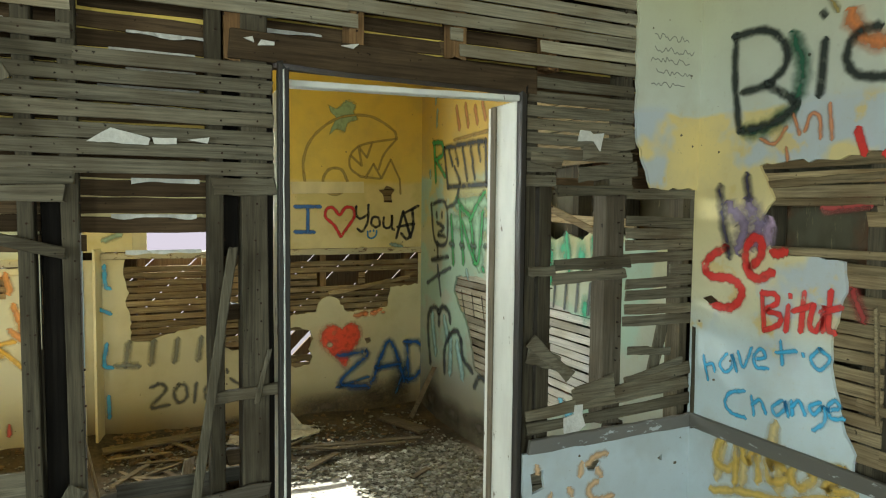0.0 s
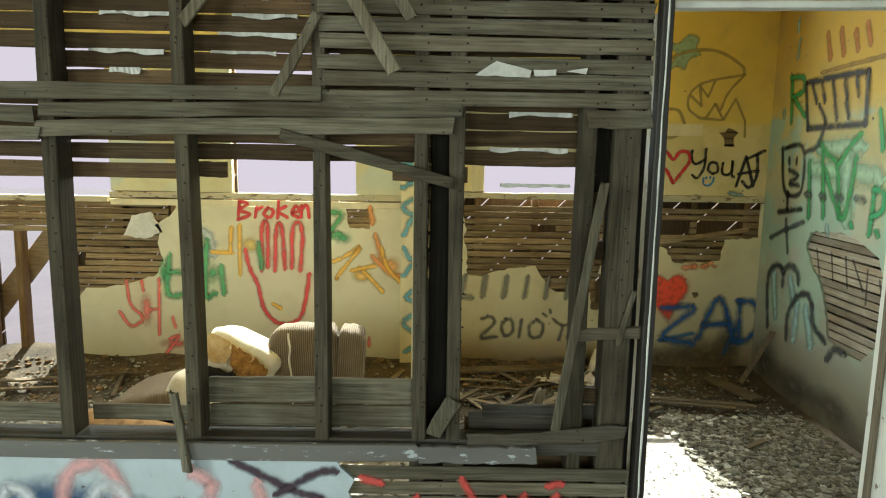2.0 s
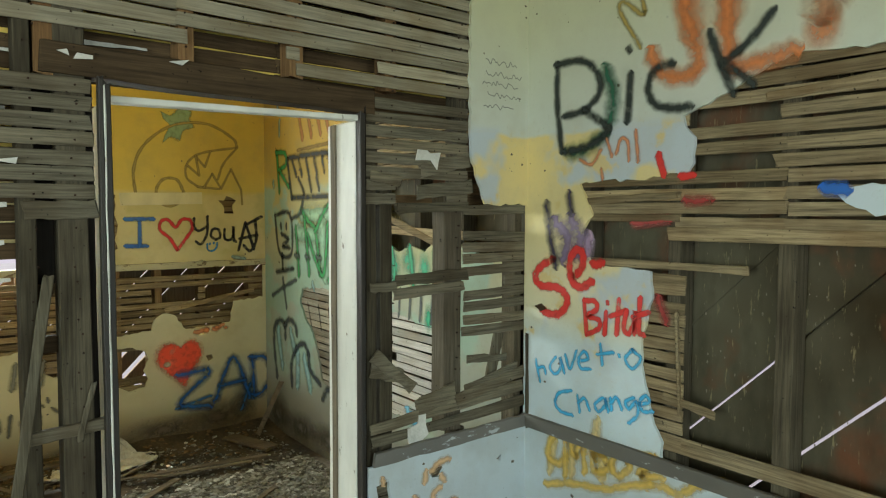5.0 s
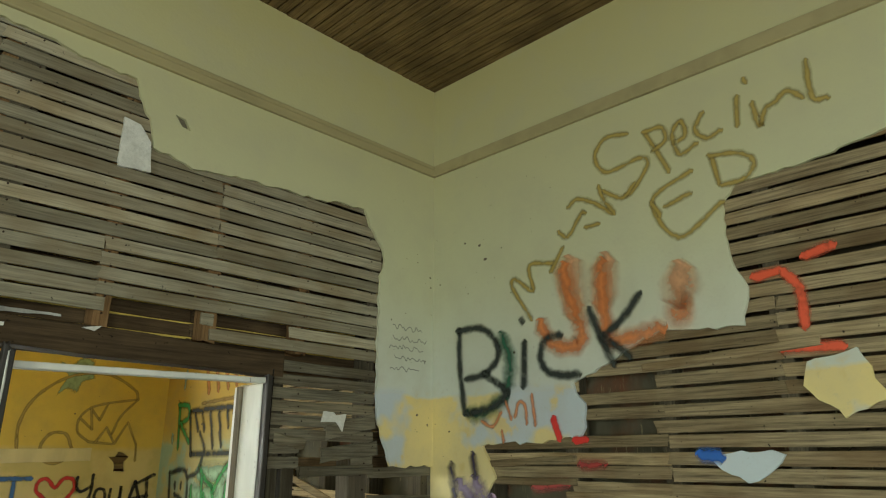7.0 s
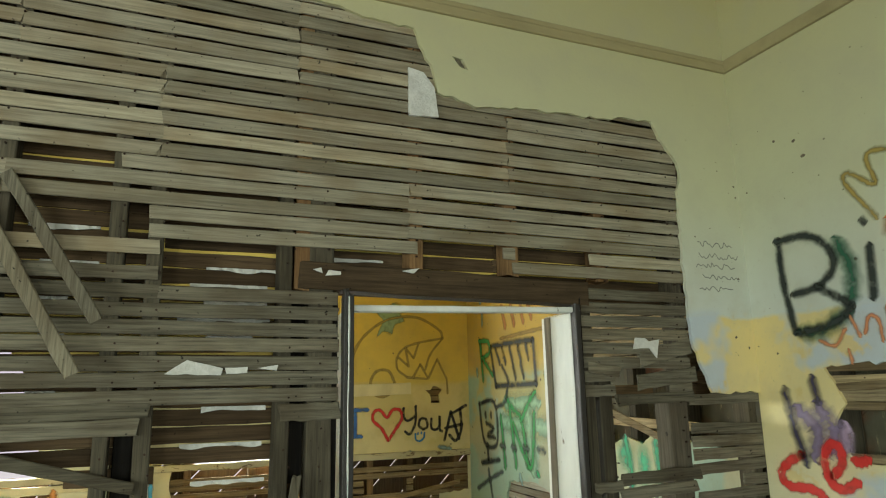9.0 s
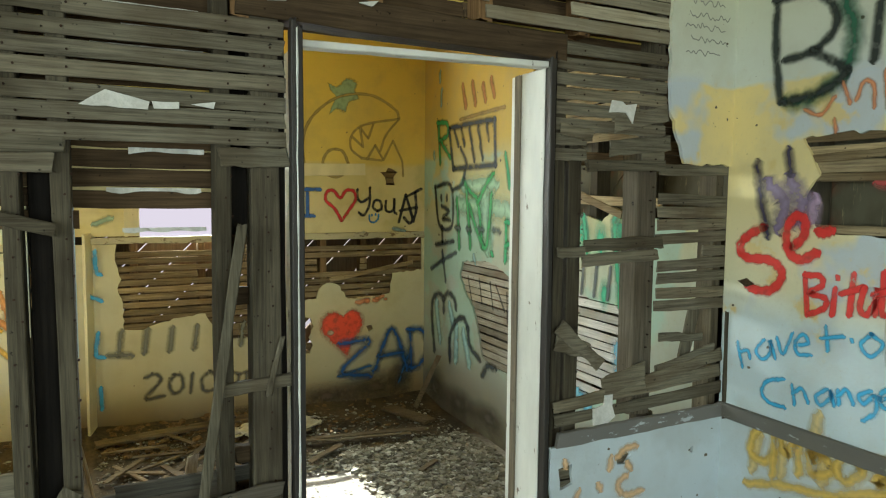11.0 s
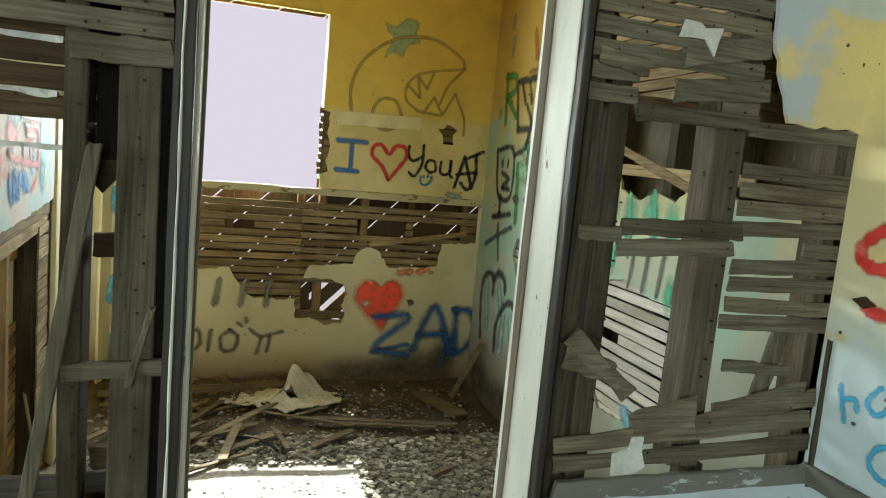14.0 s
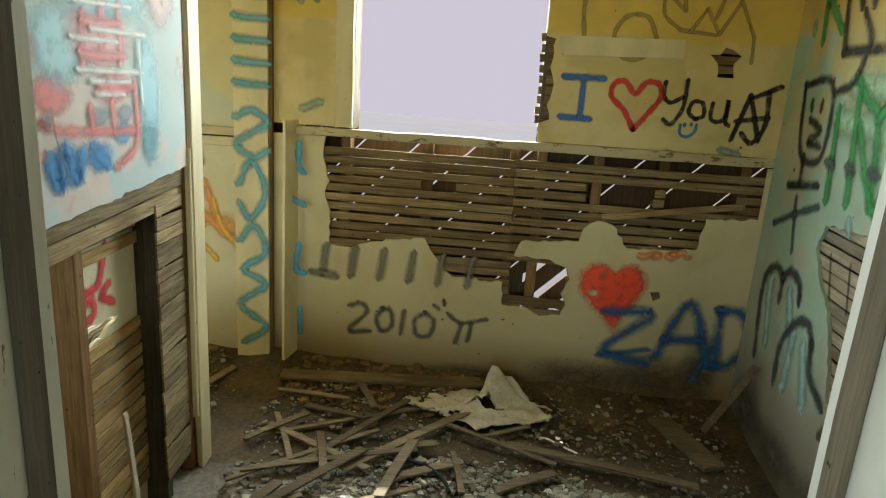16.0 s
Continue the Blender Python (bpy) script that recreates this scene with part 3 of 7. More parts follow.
# ---- ceilings ----
bm = bmesh.new()
for i in range(136):
    x = -3.35 + i * 0.049
    box(bm, x, x + 0.041, -3.2, 2.12, 3.66 + rng.uniform(-0.004, 0.004), 3.672)
box(bm, -3.4, 3.3, -3.2, 2.3, 3.70, 3.74)
tagged(part("ceiling", bm, CEIL_WOOD, None), "bare dark brown lath ceiling", "ceiling", "", "structure")
bm = bmesh.new()
box(bm, -3.4, 3.4, 2.25, 5.3, 3.0, 3.06)
tagged(part("ceiling", bm, PAINT_FAR, None), "stained painted ceiling of the far rooms", "ceiling", "", "structure")

# ---- middle wall, between the near room and the far rooms ----
wall_a = root("wall_middle", "open stud wall stripped to grey weathered laths", "wall", "structure")
STUD_D, STUD_BACK = 0.085, 0.094
yc = YA + 0.010 + STUD_D / 2
STUDS = [(-1.10, 0.0, 0.0), (-0.69, 0.0, 0.0), (-0.288, -0.006, 0.0), (0.088, -0.02, 0.0), (0.494, 0.0, 0.0), (0.788, -0.006, 0.0), (0.892, -0.007, 0.0), (1.278, 0.0, 0.0)]
for i, (x, lean, _) in enumerate(STUDS):
    beam("stud", wall_a, (x + lean * -0.9, yc, 0.74), (x + lean * 0.4, yc, 3.64), 0.042, STUD_D, STUD_Z, seed=i, chips=0.003)
    beam("stud", wall_a, (x, yc, 0.0), (x, yc, 0.70), 0.042, STUD_D, STUD_Z, seed=i + 40, chips=0.002)
for i, (x, wd, z0, z1) in enumerate(((1.392, 0.080, 0.0, 3.64), (2.395, 0.050, 0.02, 2.09), (2.466, 0.056, 0.02, 1.84), (2.800, 0.092, 0.80, 1.80), (2.85, 0.045, 1.80, 3.64), (2.85, 0.045, 0.02, 0.80), (3.19, 0.045, 0.02, 3.64))):
    beam("stud", wall_a, (x, yc + 0.002 * i, z0), (x, yc + 0.002 * i, z1), wd, STUD_D, MID_Z if i == 3 else STUD_Z, seed=i + 60, chips=0.003)
for i, (x, z0, m) in enumerate(((1.30, 2.10, BROWN_Z), (1.69, 2.19, BROWN_Z), (2.065, 2.19, BROWN_Z), (2.46, 2.19, BROWN_Z))):
    beam("stud", wall_a, (x + 0.03, yc + 0.003, z0), (x + 0.03, yc + 0.003, 3.62), 0.05, STUD_D - 0.004, m, seed=i + 80, chips=0.002)
beam("plate", wall_a, (-3.3, yc, 3.62), (3.22, yc, 3.62), 0.08, STUD_D, STUD_X, seed=4)
beam("plate", wall_a, (-3.3, yc + 0.002, 0.715), (1.362, yc + 0.002, 0.715), 0.05, STUD_D, STUD_X, seed=5, chips=0.004)
beam("header", wall_a, (1.325, yc - 0.012, 2.150), (2.40, yc - 0.012, 2.132), 0.088, STUD_D, BEAM, "dark rough header beam over the door", seed=6, chips=0.004)
# laths on the near face
lay_laths(wall_a, WA, LATH_A2, 2.188, 3.19, 0.0512, lambda z: (-3.3, 2.90 if z < 2.70 else 2.87), [
    (0.45, 0.79, 2.455, 2.50), (-0.2, 0.875, 2.235, 2.335), (0.905, 1.695, 2.18, 2.255), (1.715, 2.05, 2.18, 2.315), (2.10, 2.42, 2.255, 2.30), (1.705, 2.09, 2.18, 2.24),
    (2.883, 2.95, 2.5, 2.9), (-3.3, -0.95, 2.2, 3.2)],
    [(0.49, 1.69), (0.885, 2.085), (0.49, 1.30, 2.46), (0.885, 1.69)], 0.004)
lay_laths(wall_a, WA, LATH_A, 1.748, 2.19, 0.0512, (0.50, 1.444), [(0.905, 1.46, 2.10, 2.20)], [(), (0.912,)], 0.004)
lay_laths(wall_a, WA, LATH_A, 1.748, 2.20, 0.0512, (2.366, 2.865), [(2.50, 2.865, 2.145, 2.19), (2.50, 2.75, 1.74, 1.86)], [(), ()], 0.004)
lay_laths(wall_a, WA, LATH_A, 1.19, 1.755, 0.0512, (2.845, 3.212), [(2.86, 3.08, 1.39, 1.43), (2.88, 3.10, 1.27, 1.30), (2.845, 3.21, 1.655, 1.69)], [()], 0.004, droop=0.012)
lay_laths(wall_a, WA, LATH_A, 0.0, 0.685, 0.0512, (0.50, 1.444), [], [()], 0.004)
lay_laths(wall_a, WA, LATH_A, 0.0, 0.74, 0.0512, (2.366, 3.21), [], [()], 0.004)
lay_laths(wall_a, WA, LATH_A, 0.0, 0.685, 0.0512, (-3.3, 0.50), [], [(-0.69,)], 0.004)
for i, (a, b, hgt) in enumerate((((-0.30, 1.725), (0.905, 1.745), 0.042), ((-0.31, 1.672), (0.88, 1.700), 0.046), ((-1.3, 1.71), (-0.31, 1.71), 0.045), ((1.268, 1.725), (1.45, 1.728), 0.052), ((-1.3, 1.66), (-0.3, 1.655), 0.04),
                                 ((-1.2, 1.772), (0.50, 1.782), 0.044))):
    beam("lath", wall_a, (a[0], YA + 0.003 - 0.002 * i, a[1]), (b[0], YA + 0.003 - 0.002 * i, b[1]), hgt, 0.010, GREY_X, seed=30 + i, chips=0.003, cuts=9)
# short pieces that hang on the right of the door
for i, (a, b, hgt) in enumerate((((2.50, 1.455), (2.86, 1.462), 0.046), ((2.49, 1.402), (2.84, 1.412), 0.044), ((2.385, 0.885), (3.20, 0.935), 0.05), ((2.385, 0.835), (3.21, 0.865), 0.045), ((2.60, 0.93), (2.80, 0.975), 0.075),
                                 ((2.86, 0.965), (3.16, 1.03), 0.04), ((2.80, 0.93), (3.20, 1.00), 0.05), ((2.60, 1.80), (2.88, 1.83), 0.055), ((2.62, 1.885), (2.87, 1.94), 0.06), ((2.50, 1.735), (2.86, 1.745), 0.040), ((2.385, 1.86), (2.52, 1.84), 0.04),
                                 ((2.87, 1.095), (3.10, 1.075), 0.035), ((2.385, 1.435), (2.50, 1.432), 0.04))):
    beam("lath", wall_a, (a[0], YA - 0.004 + 0.002 * (i % 3), a[1]), (b[0], YA - 0.004 + 0.002 * (i % 3), b[1]), hgt, 0.010, GREY_X, seed=50 + i, chips=0.004, cuts=7)
beam("lath", wall_a, (3.02, YA + 0.03, 0.95), (3.08, YA + 0.03, 1.19), 0.06, 0.012, GREY_Z, seed=71, chips=0.002)
beam("broken_board", wall_a, (2.39, YA - 0.012, 1.18), (2.56, YA - 0.03, 1.03), 0.05, 0.016, GREY_X, seed=72, chips=0.006, bend=0.008)
beam("broken_board", wall_a, (2.39, YA + 0.0, 1.12), (2.52, YA - 0.008, 1.08), 0.06, 0.014, GREY_X, seed=73, chips=0.004)
beam("rod", wall_a, (3.205, YA - 0.03, 0.74), (3.20, YA - 0.028, 1.17), 0.014, 0.014, STUD_Z, "thin dark strip standing in the corner", seed=74)
# laths on the far face, with keys of plaster squeezed through
LATH_BACK = lath_data("lath", BACK_X, 5, 0.0475, 0.008)
yb = YA + 0.012 + STUD_D + 0.006
lay_laths(wall_a, WA, LATH_BACK, 1.53, 2.60, 0.0535, (-1.3, 1.34), [(-0.75, -0.31, 1.78, 1.90), (0.2, 0.7, 1.52, 1.60), (0.93, 1.28, 1.50, 1.61), (-1.0, -0.62, 1.62, 2.2)], [(0.10, 0.914)], yb - YA)
lay_laths(wall_a, WA, LATH_BACK, 2.62, 3.58, 0.0535, (-1.3, 3.2), [], [(0.5, 1.7)], yb - YA)
lay_laths(wall_a, WA, LATH_BACK, 2.10, 2.60, 0.0535, (1.34, 3.2), [], [(2.06,)], yb - YA)
lay_laths(wall_a, WA, LATH_BACK, 1.74, 2.10, 0.0535, (2.40, 3.2), [(2.48, 2.86, 1.78, 2.09)], [(2.8,)], yb - YA)
bm = bmesh.new()
for k in range(20):
    z = 1.53 + k * 0.0535
    for a, b in ((-0.24, 0.07), (0.14, 0.46), (0.94, 1.26), (1.34, 1.66), (0.52, 0.77)):
        if rng.random() < 0.30 or (k < 3 and a < 0.9) or (1.34 <= a and z < 2.12):
            continue
        s, e = a + rng.uniform(0, 0.12), b - rng.uniform(0, 0.12)
        n = 14
        prev = None
        for i in range(n + 1):
            x = s + (e - s) * i / n
            hgt = 0.005 + 0.016 * max(0, noise.noise((x * 14, k * 3.1, 5)) + 0.2)
            q = [bm.verts.new((x, yb - 0.010 - 0.006 * rng.random(), z + 0.004)), bm.verts.new((x, yb - 0.016 - 0.006 * rng.random(), z - hgt)), bm.verts.new((x, yb + 0.002, z - 0.002))]
            if prev:
                for u, v in ((0, 1), (1, 2), (2, 0)):
                    bm.faces.new((prev[u], q[u], q[v], prev[v]))
            prev = q
part("plaster_keys", bm, RAW_PLASTER, wall_a, "white plaster squeezed through between laths", "stuff")
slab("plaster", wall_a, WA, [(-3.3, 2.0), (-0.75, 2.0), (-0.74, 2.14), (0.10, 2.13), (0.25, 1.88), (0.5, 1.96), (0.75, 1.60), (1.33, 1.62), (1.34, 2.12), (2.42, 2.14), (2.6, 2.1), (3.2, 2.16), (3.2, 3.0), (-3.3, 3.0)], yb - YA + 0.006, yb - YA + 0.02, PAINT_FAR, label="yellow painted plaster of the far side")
# low boards between the studs
for i, (x0, x1, z, hgt) in enumerate(((0.13, 0.775, 0.865, 0.085), (0.13, 0.775, 0.785, 0.07), (-0.25, 0.09, 0.785, 0.05), (-0.68, -0.30, 0.785, 0.06), (0.96, 1.27, 0.775, 0.06), (1.0, 1.37, 0.808, 0.045))):
    beam("board", wall_a, (x0, yb - 0.004 - 0.01 * (i % 2), z), (x1, yb - 0.004 - 0.01 * (i % 2), z), hgt, 0.014, STUD_X if i > 3 else GREY_X, seed=90 + i, chips=0.002)
beam("board", wall_a, (0.95, YA - 0.008, 0.745), (1.43, YA - 0.012, 0.785), 0.045, 0.012, STUD_X, seed=97, chips=0.007, cuts=9)
# chair rail, cornice strip, plaster
for i, (x0, x1, z) in enumerate(((-3.3, 0.79, 0.715), (0.80, 1.15, 0.712), (2.385, 3.205, 0.775))):
    beam("chair_rail", wall_a, (x0, YA - 0.024, z), (x1, YA - 0.024, z + (0.0 if i < 2 else 0.002)), 0.052, 0.022, RAIL_X, "dark chair rail with chipped paint", seed=10 + i, chips=0.003, cuts=16)
beam("moulding", wall_a, (-3.3, YA - 0.022, 3.190), (3.21, YA - 0.022, 3.190), 0.058, 0.018, MOULD, "plain picture moulding strip", seed=14, chips=0.0008, cuts=12)
beam("moulding", wall_a, (-3.3, YA - 0.030, 3.205), (3.20, YA - 0.030, 3.205), 0.020, 0.014, MOULD, seed=15, chips=0.0006, cuts=12)
slab("plaster", wall_a, WA, [(-3.3, 3.66), (-3.3, 3.14), (0.3, 3.12), (0.75, 3.135), (1.0, 3.10), (1.2, 3.125), (1.435, 3.115), (1.52, 3.09), (1.71, 3.085), (1.745, 3.0), (1.784, 2.92), (1.800, 2.845), (1.86, 2.84), (1.95, 2.81), (2.15, 2.835), (2.40, 2.845), (2.56, 2.85), (2.60, 2.868), (2.765, 2.872), (2.80, 2.80), (2.883, 2.70), (2.888, 2.62),
      (2.868, 2.58), (2.866, 2.30), (2.868, 2.08), (2.872, 1.99), (2.90, 1.88), (2.954, 1.756), (3.216, 1.754), (3.216, 3.66)], -0.014, 0.0, PAINT_NEAR, [[(1.86, 3.00), (1.90, 2.995), (1.925, 2.955), (1.89, 2.962)]], "cream painted plaster with a broken edge", seed=3)
slab("plaster_patch", wall_a, WA, [(1.688, 2.925), (1.745, 2.915), (1.788, 2.86), (1.802, 2.75), (1.690, 2.742)], -0.013, -0.001, RAW_PLASTER, label="loose scrap of white plaster", seed=8, amp=0.002)
slab("plaster", wall_a, WA, [(-3.3, 0.0), (-3.3, 0.685), (0.545, 0.685), (0.555, 0.66), (0.60, 0.62), (0.58, 0.58), (0.66, 0.40), (0.70, 0.22), (0.66, 0.0)], -0.014, 0.0, PAINT_LOW, label="pale blue painted plaster below the rail", seed=4)
slab("plaster", wall_a, WA, [(2.366, 0.0), (2.366, 0.50), (2.375, 0.55), (2.366, 0.60), (2.366, 0.745), (3.216, 0.745), (3.216, 0.0)], -0.014, 0.0, PAINT_LOW, [[(2.40, 0.665), (2.46, 0.675), (2.465, 0.60), (2.41, 0.585)], [(2.66, 0.67), (2.70, 0.695), (2.735, 0.66), (2.71, 0.63), (2.67, 0.635)], [(3.03, 0.63), (3.06, 0.645), (3.055, 0.615)]], "pale blue painted plaster below the rail", seed=6)
# scraps of paper and plaster caught in the laths
for pts in ([(0.94, 1.842), (1.0, 1.882), (1.06, 1.868), (1.10, 1.858), (1.095, 1.838)], [(1.105, 1.86), (1.17, 1.862), (1.17, 1.845), (1.11, 1.842)], [(1.20, 1.858), (1.26, 1.868), (1.255, 1.85)], [(2.588, 1.925), (2.60, 1.968), (2.645, 1.966), (2.66, 1.955), (2.712, 1.962), (2.695, 1.892), (2.665, 1.928)],
            [(2.555, 0.80), (2.55, 0.86), (2.60, 0.87), (2.605, 0.905), (2.64, 0.905), (2.64, 0.86), (2.655, 0.82), (2.62, 0.80)], [(1.40, 2.15), (1.45, 2.155), (1.45, 2.165), (1.41, 2.168)], [(1.36, 2.168), (1.385, 2.175), (1.39, 2.158)], [(1.66, 2.178), (1.72, 2.19), (1.70, 2.172)]):
    slab("plaster_scrap", wall_a, WA, pts, -0.012, -0.006, RAW_PLASTER, amp=0.002, seed=len(pts), label="torn white scrap")
# broken laths that hang loose
for i, (a, b, wd) in enumerate((((0.46, 2.28), (0.712, 1.842), 0.040), ((0.50, 2.40), (0.76, 1.985), 0.036), ((0.372, 1.777), (0.492, 1.995), 0.030), ((0.39, 1.668), (0.885, 1.535), 0.034), ((0.33, 2.22), (0.12, 1.97), 0.034), ((0.84, 0.77), (0.90, 0.88), 0.05), ((1.21, 0.80), (1.32, 1.54), 0.028), ((1.39, 1.06), (1.43, 1.22), 0.016))):
    yy = YA - 0.012 if i != 6 else YA - 0.03
    beam("loose_lath", wall_a, (a[0], yy, a[1]), (b[0], yy - 0.05 * (i < 2), b[1]), wd, 0.010, GREY_X if i in (3,) else GREY_Z, "broken lath hanging by its nails", seed=120 + i, chips=0.002, bend=0.006)
beam("strip", wall_a, (0.10, YA - 0.045, 0.66), (0.062, YA - 0.03, 0.90), 0.030, 0.016, GREY_Z, seed=131)
beam("block", wall_a, (1.27, YA + 0.005, 1.085), (1.49, YA + 0.005, 1.10), 0.036, 0.02, GREY_X, seed=132)
beam("brace", wall_a, (1.30, YA + 0.09, 1.46), (1.42, YA + 0.09, 1.62), 0.05, 0.02, BEAM, seed=133)
# black fill boards; the shade of the recesses is in their colour
beam("board", wall_a, (1.342, yc + 0.034, 1.52), (1.342, yc + 0.034, 2.14), 0.072, 0.02, SHADE_Z, seed=136)
beam("board", wall_a, (1.441, yc + 0.012, 0.0), (1.441, yc + 0.012, 2.12), 0.026, 0.05, SHADE_Z, seed=137)
beam("board", wall_a, (0.856, yc + 0.030, 0.74), (0.856, yc + 0.030, 1.70), 0.074, 0.02, SHADE_Z, "black fill board for the shade between two studs", seed=138)
beam("board", wall_a, (0.94, yb + 0.014, 0.40), (1.46, yb + 0.014, 0.40), 0.76, 0.014, BACK_X, "dark boards low on the far side", seed=139)
beam("block", wall_a, (1.31, yc + 0.03, 1.335), (1.385, yc + 0.03, 1.335), 0.05, 0.03, BEAM, seed=134)
beam("block", wall_a, (1.31, yc + 0.03, 0.87), (1.385, yc + 0.03, 0.87), 0.05, 0.03, BEAM, seed=135)
# graffiti on the near face
graffiti(wall_a, WA, [[(-0.75, 0.42), (-0.68, 0.66), (-0.55, 0.62), (-0.50, 0.40)], [(-0.30, 0.40), (-0.28, 0.62), (-0.16, 0.66), (-0.10, 0.50), (-0.12, 0.35)], [(0.10, 0.64), (0.16, 0.60), (0.14, 0.52)], [(0.30, 0.60), (0.34, 0.45)]], 0.055, (0.76, 0.42, 0.42), "pale red sprayed loops", soft=0.4)
graffiti(wall_a, WA, [[(-1.0, 0.52), (-0.6, 0.49), (-0.35, 0.55), (-0.1, 0.49), (0.15, 0.47)], [(-0.95, 0.42), (-0.5, 0.40), (-0.1, 0.41), (0.3, 0.38)]], 0.13, (0.03, 0.085, 0.19), "dark blue sprayed band", -0.0150, 0.42)
graffiti(wall_a, WA, [[(-0.52, 0.44), (-0.46, 0.58), (-0.38, 0.52), (-0.40, 0.40)], [(-0.22, 0.38), (-0.20, 0.56), (-0.12, 0.58), (-0.06, 0.44)], [(0.02, 0.42), (0.06, 0.54)]], 0.05, (0.72, 0.74, 0.78), "white sprayed loops", -0.0182, 0.42)
graffiti(wall_a, WA, [[(0.22, 0.68), (0.30, 0.64), (0.42, 0.58), (0.50, 0.56)], [(0.36, 0.57), (0.48, 0.64), (0.54, 0.65)]], 0.03, (0.06, 0.035, 0.05), "dark sprayed scrawl")
graffiti(wall_a, WA, [[(0.62, 0.62), (0.68, 0.605)], [(0.78, 0.50), (0.79, 0.56)], [(0.93, 0.62), (0.97, 0.55)], [(1.05, 0.50), (1.06, 0.56)], [(1.12, 0.50), (1.125, 0.57)], [(1.20, 0.60), (1.24, 0.61)], [(1.22, 0.50), (1.225, 0.57)]], 0.028, (0.62, 0.085, 0.07), "red sprayed dashes on laths", -0.004)
graffiti(wall_a, WA, [[(2.755, 0.695), (2.699, 0.689), (2.669, 0.664)], [(2.714, 0.631), (2.733, 0.612)], [(2.709, 0.587), (2.672, 0.563), (2.691, 0.521), (2.736, 0.509), (2.792, 0.515)], [(2.424, 0.687), (2.43, 0.674)], [(2.488, 0.568), (2.479, 0.544)], [(2.578, 0.574), (2.591, 0.559)], [(2.855, 0.414), (2.861, 0.4)], [(2.763, 0.398), (2.772, 0.38)], [(2.962, 0.427), (2.977, 0.41)], [(2.632, 0.668), (2.631, 0.63)]], 0.036, (0.70, 0.46, 0.24), "faded orange sprayed scrawl", soft=0.42)

# ---- door frame in the middle wall ----
door = root("door_1", "doorless opening with chipped white jambs and dark casing", "door frame", "structure")
YJ, JD = YA + 0.144, 0.178
beam("jamb", door, (1.492, YJ, 0.0), (1.492, YJ, 2.045), 0.016, JD, GREY_TRIM, "chipped greyish white jamb", seed=1, chips=0.0008, cuts=12)
beam("jamb", door, (2.346, YJ - 0.014, 0.0), (2.346, YJ - 0.014, 2.065), 0.022, JD + 0.028, WHITE_TRIM, "chipped white jamb", seed=2, chips=0.0008, cuts=12)
beam("stop", door, (2.332, YA + 0.183, 0.0), (2.332, YA + 0.183, 2.05), 0.008, 0.040, GREY_BROWN, "brown door stop", seed=3)
beam("stop", door, (1.503, YA + 0.183, 0.0), (1.503, YA + 0.183, 2.03), 0.008, 0.040, GREY_BROWN, "brown door stop", seed=31)
beam("casing", door, (1.480, YA + 0.012, 0.0), (1.480, YA + 0.012, 2.09), 0.024, 0.080, DARK_TRIM, "dark casing strip", seed=4, chips=0.0015, cuts=14)
beam("casing", door, (1.462, YA - 0.026, 0.0), (1.462, YA - 0.026, 2.10), 0.014, 0.030, DARK_TRIM, "dark casing strip", seed=44, chips=0.0015, cuts=14)
beam("casing", door, (1.471, YA - 0.036, 0.0), (1.471, YA - 0.036, 2.08), 0.005, 0.012, WHITE_TRIM, "ragged painted edge", seed=5, chips=0.002, cuts=24)
beam("casing", door, (2.347, YA + 0.007, 0.0), (2.347, YA + 0.007, 2.085), 0.020, 0.036, DARK_TRIM, "dark casing strip", seed=6, chips=0.002, cuts=14)
# black strip in place of the shaded gap beside the casing
beam("casing", door, (2.361, YA + 0.008, 0.0), (2.361, YA + 0.008, 2.115), 0.007, 0.030, SHADE_Z, "black strip for the shaded gap beside the casing", seed=61, chips=0.0015)
beam("casing", door, (2.336, YA + 0.027, 0.0), (2.336, YA + 0.027, 2.07), 0.006, 0.010, WHITE_TRIM, "ragged painted edge", seed=7, chips=0.002, cuts=24)
beam("head_jamb", door, (1.490, YA + 0.030, 2.050), (2.350, YA + 0.030, 2.070), 0.020, 0.050, WHITE_TRIM, "chipped white head of the frame", seed=8, chips=0.001, cuts=12)

# ---- east wall: near room and far room ----
wall_c = root("wall_east", "plastered outside wall broken open to laths and sheathing", "wall", "structure")
for i, y in enumerate((-2.3, -1.9, -1.5, -1.08, -0.66, -0.25, 0.16, 0.57, 0.978, 1.382, 1.80, 2.10, 2.62, 3.0, 3.42, 3.83, 4.24, 4.66, 5.02)):
    top = 3.64 if y < 2.2 else 3.0
    sx = XC + 0.055 + 0.019 * max(0.0, y - 2.2)
    beam("stud", wall_c, (sx, y, 0.0), (sx, y, top), 0.056, 0.088, STUD_Z, seed=200 + i, chips=0.002, roll=90)
sheathing(wall_c, WC, [(-5.2, 3.2, -0.1, 3.7)], 0.112, SHEATH_C, 0.276, (-1, 0), 1.885, 1.0, 0.010)
# unseen cover added outside to shut daylight out of this joint
beam("slit_cover", wall_c, WC @ Vector((-0.99, 0.145, 1.285)), WC @ Vector((0.7, 0.145, 2.975)), 0.07, 0.02, SHEATH_C, seed=260)
lay_laths(wall_c, WC, LATH_C, 1.66, 2.73, 0.0525, lambda z: (-1.85 if z < 1.85 else -1.39 if z < 2.09 else -1.30 if z < 2.26 else -0.75, 3.1), [
    (-1.33, -1.0, 2.045, 2.095), (-1.31, -1.02, 1.88, 1.93), (-1.8, -1.38, 1.60, 1.70)], [(-0.98, 0.25), (-0.57, 0.66), (-1.38, -0.16)], 0.004)
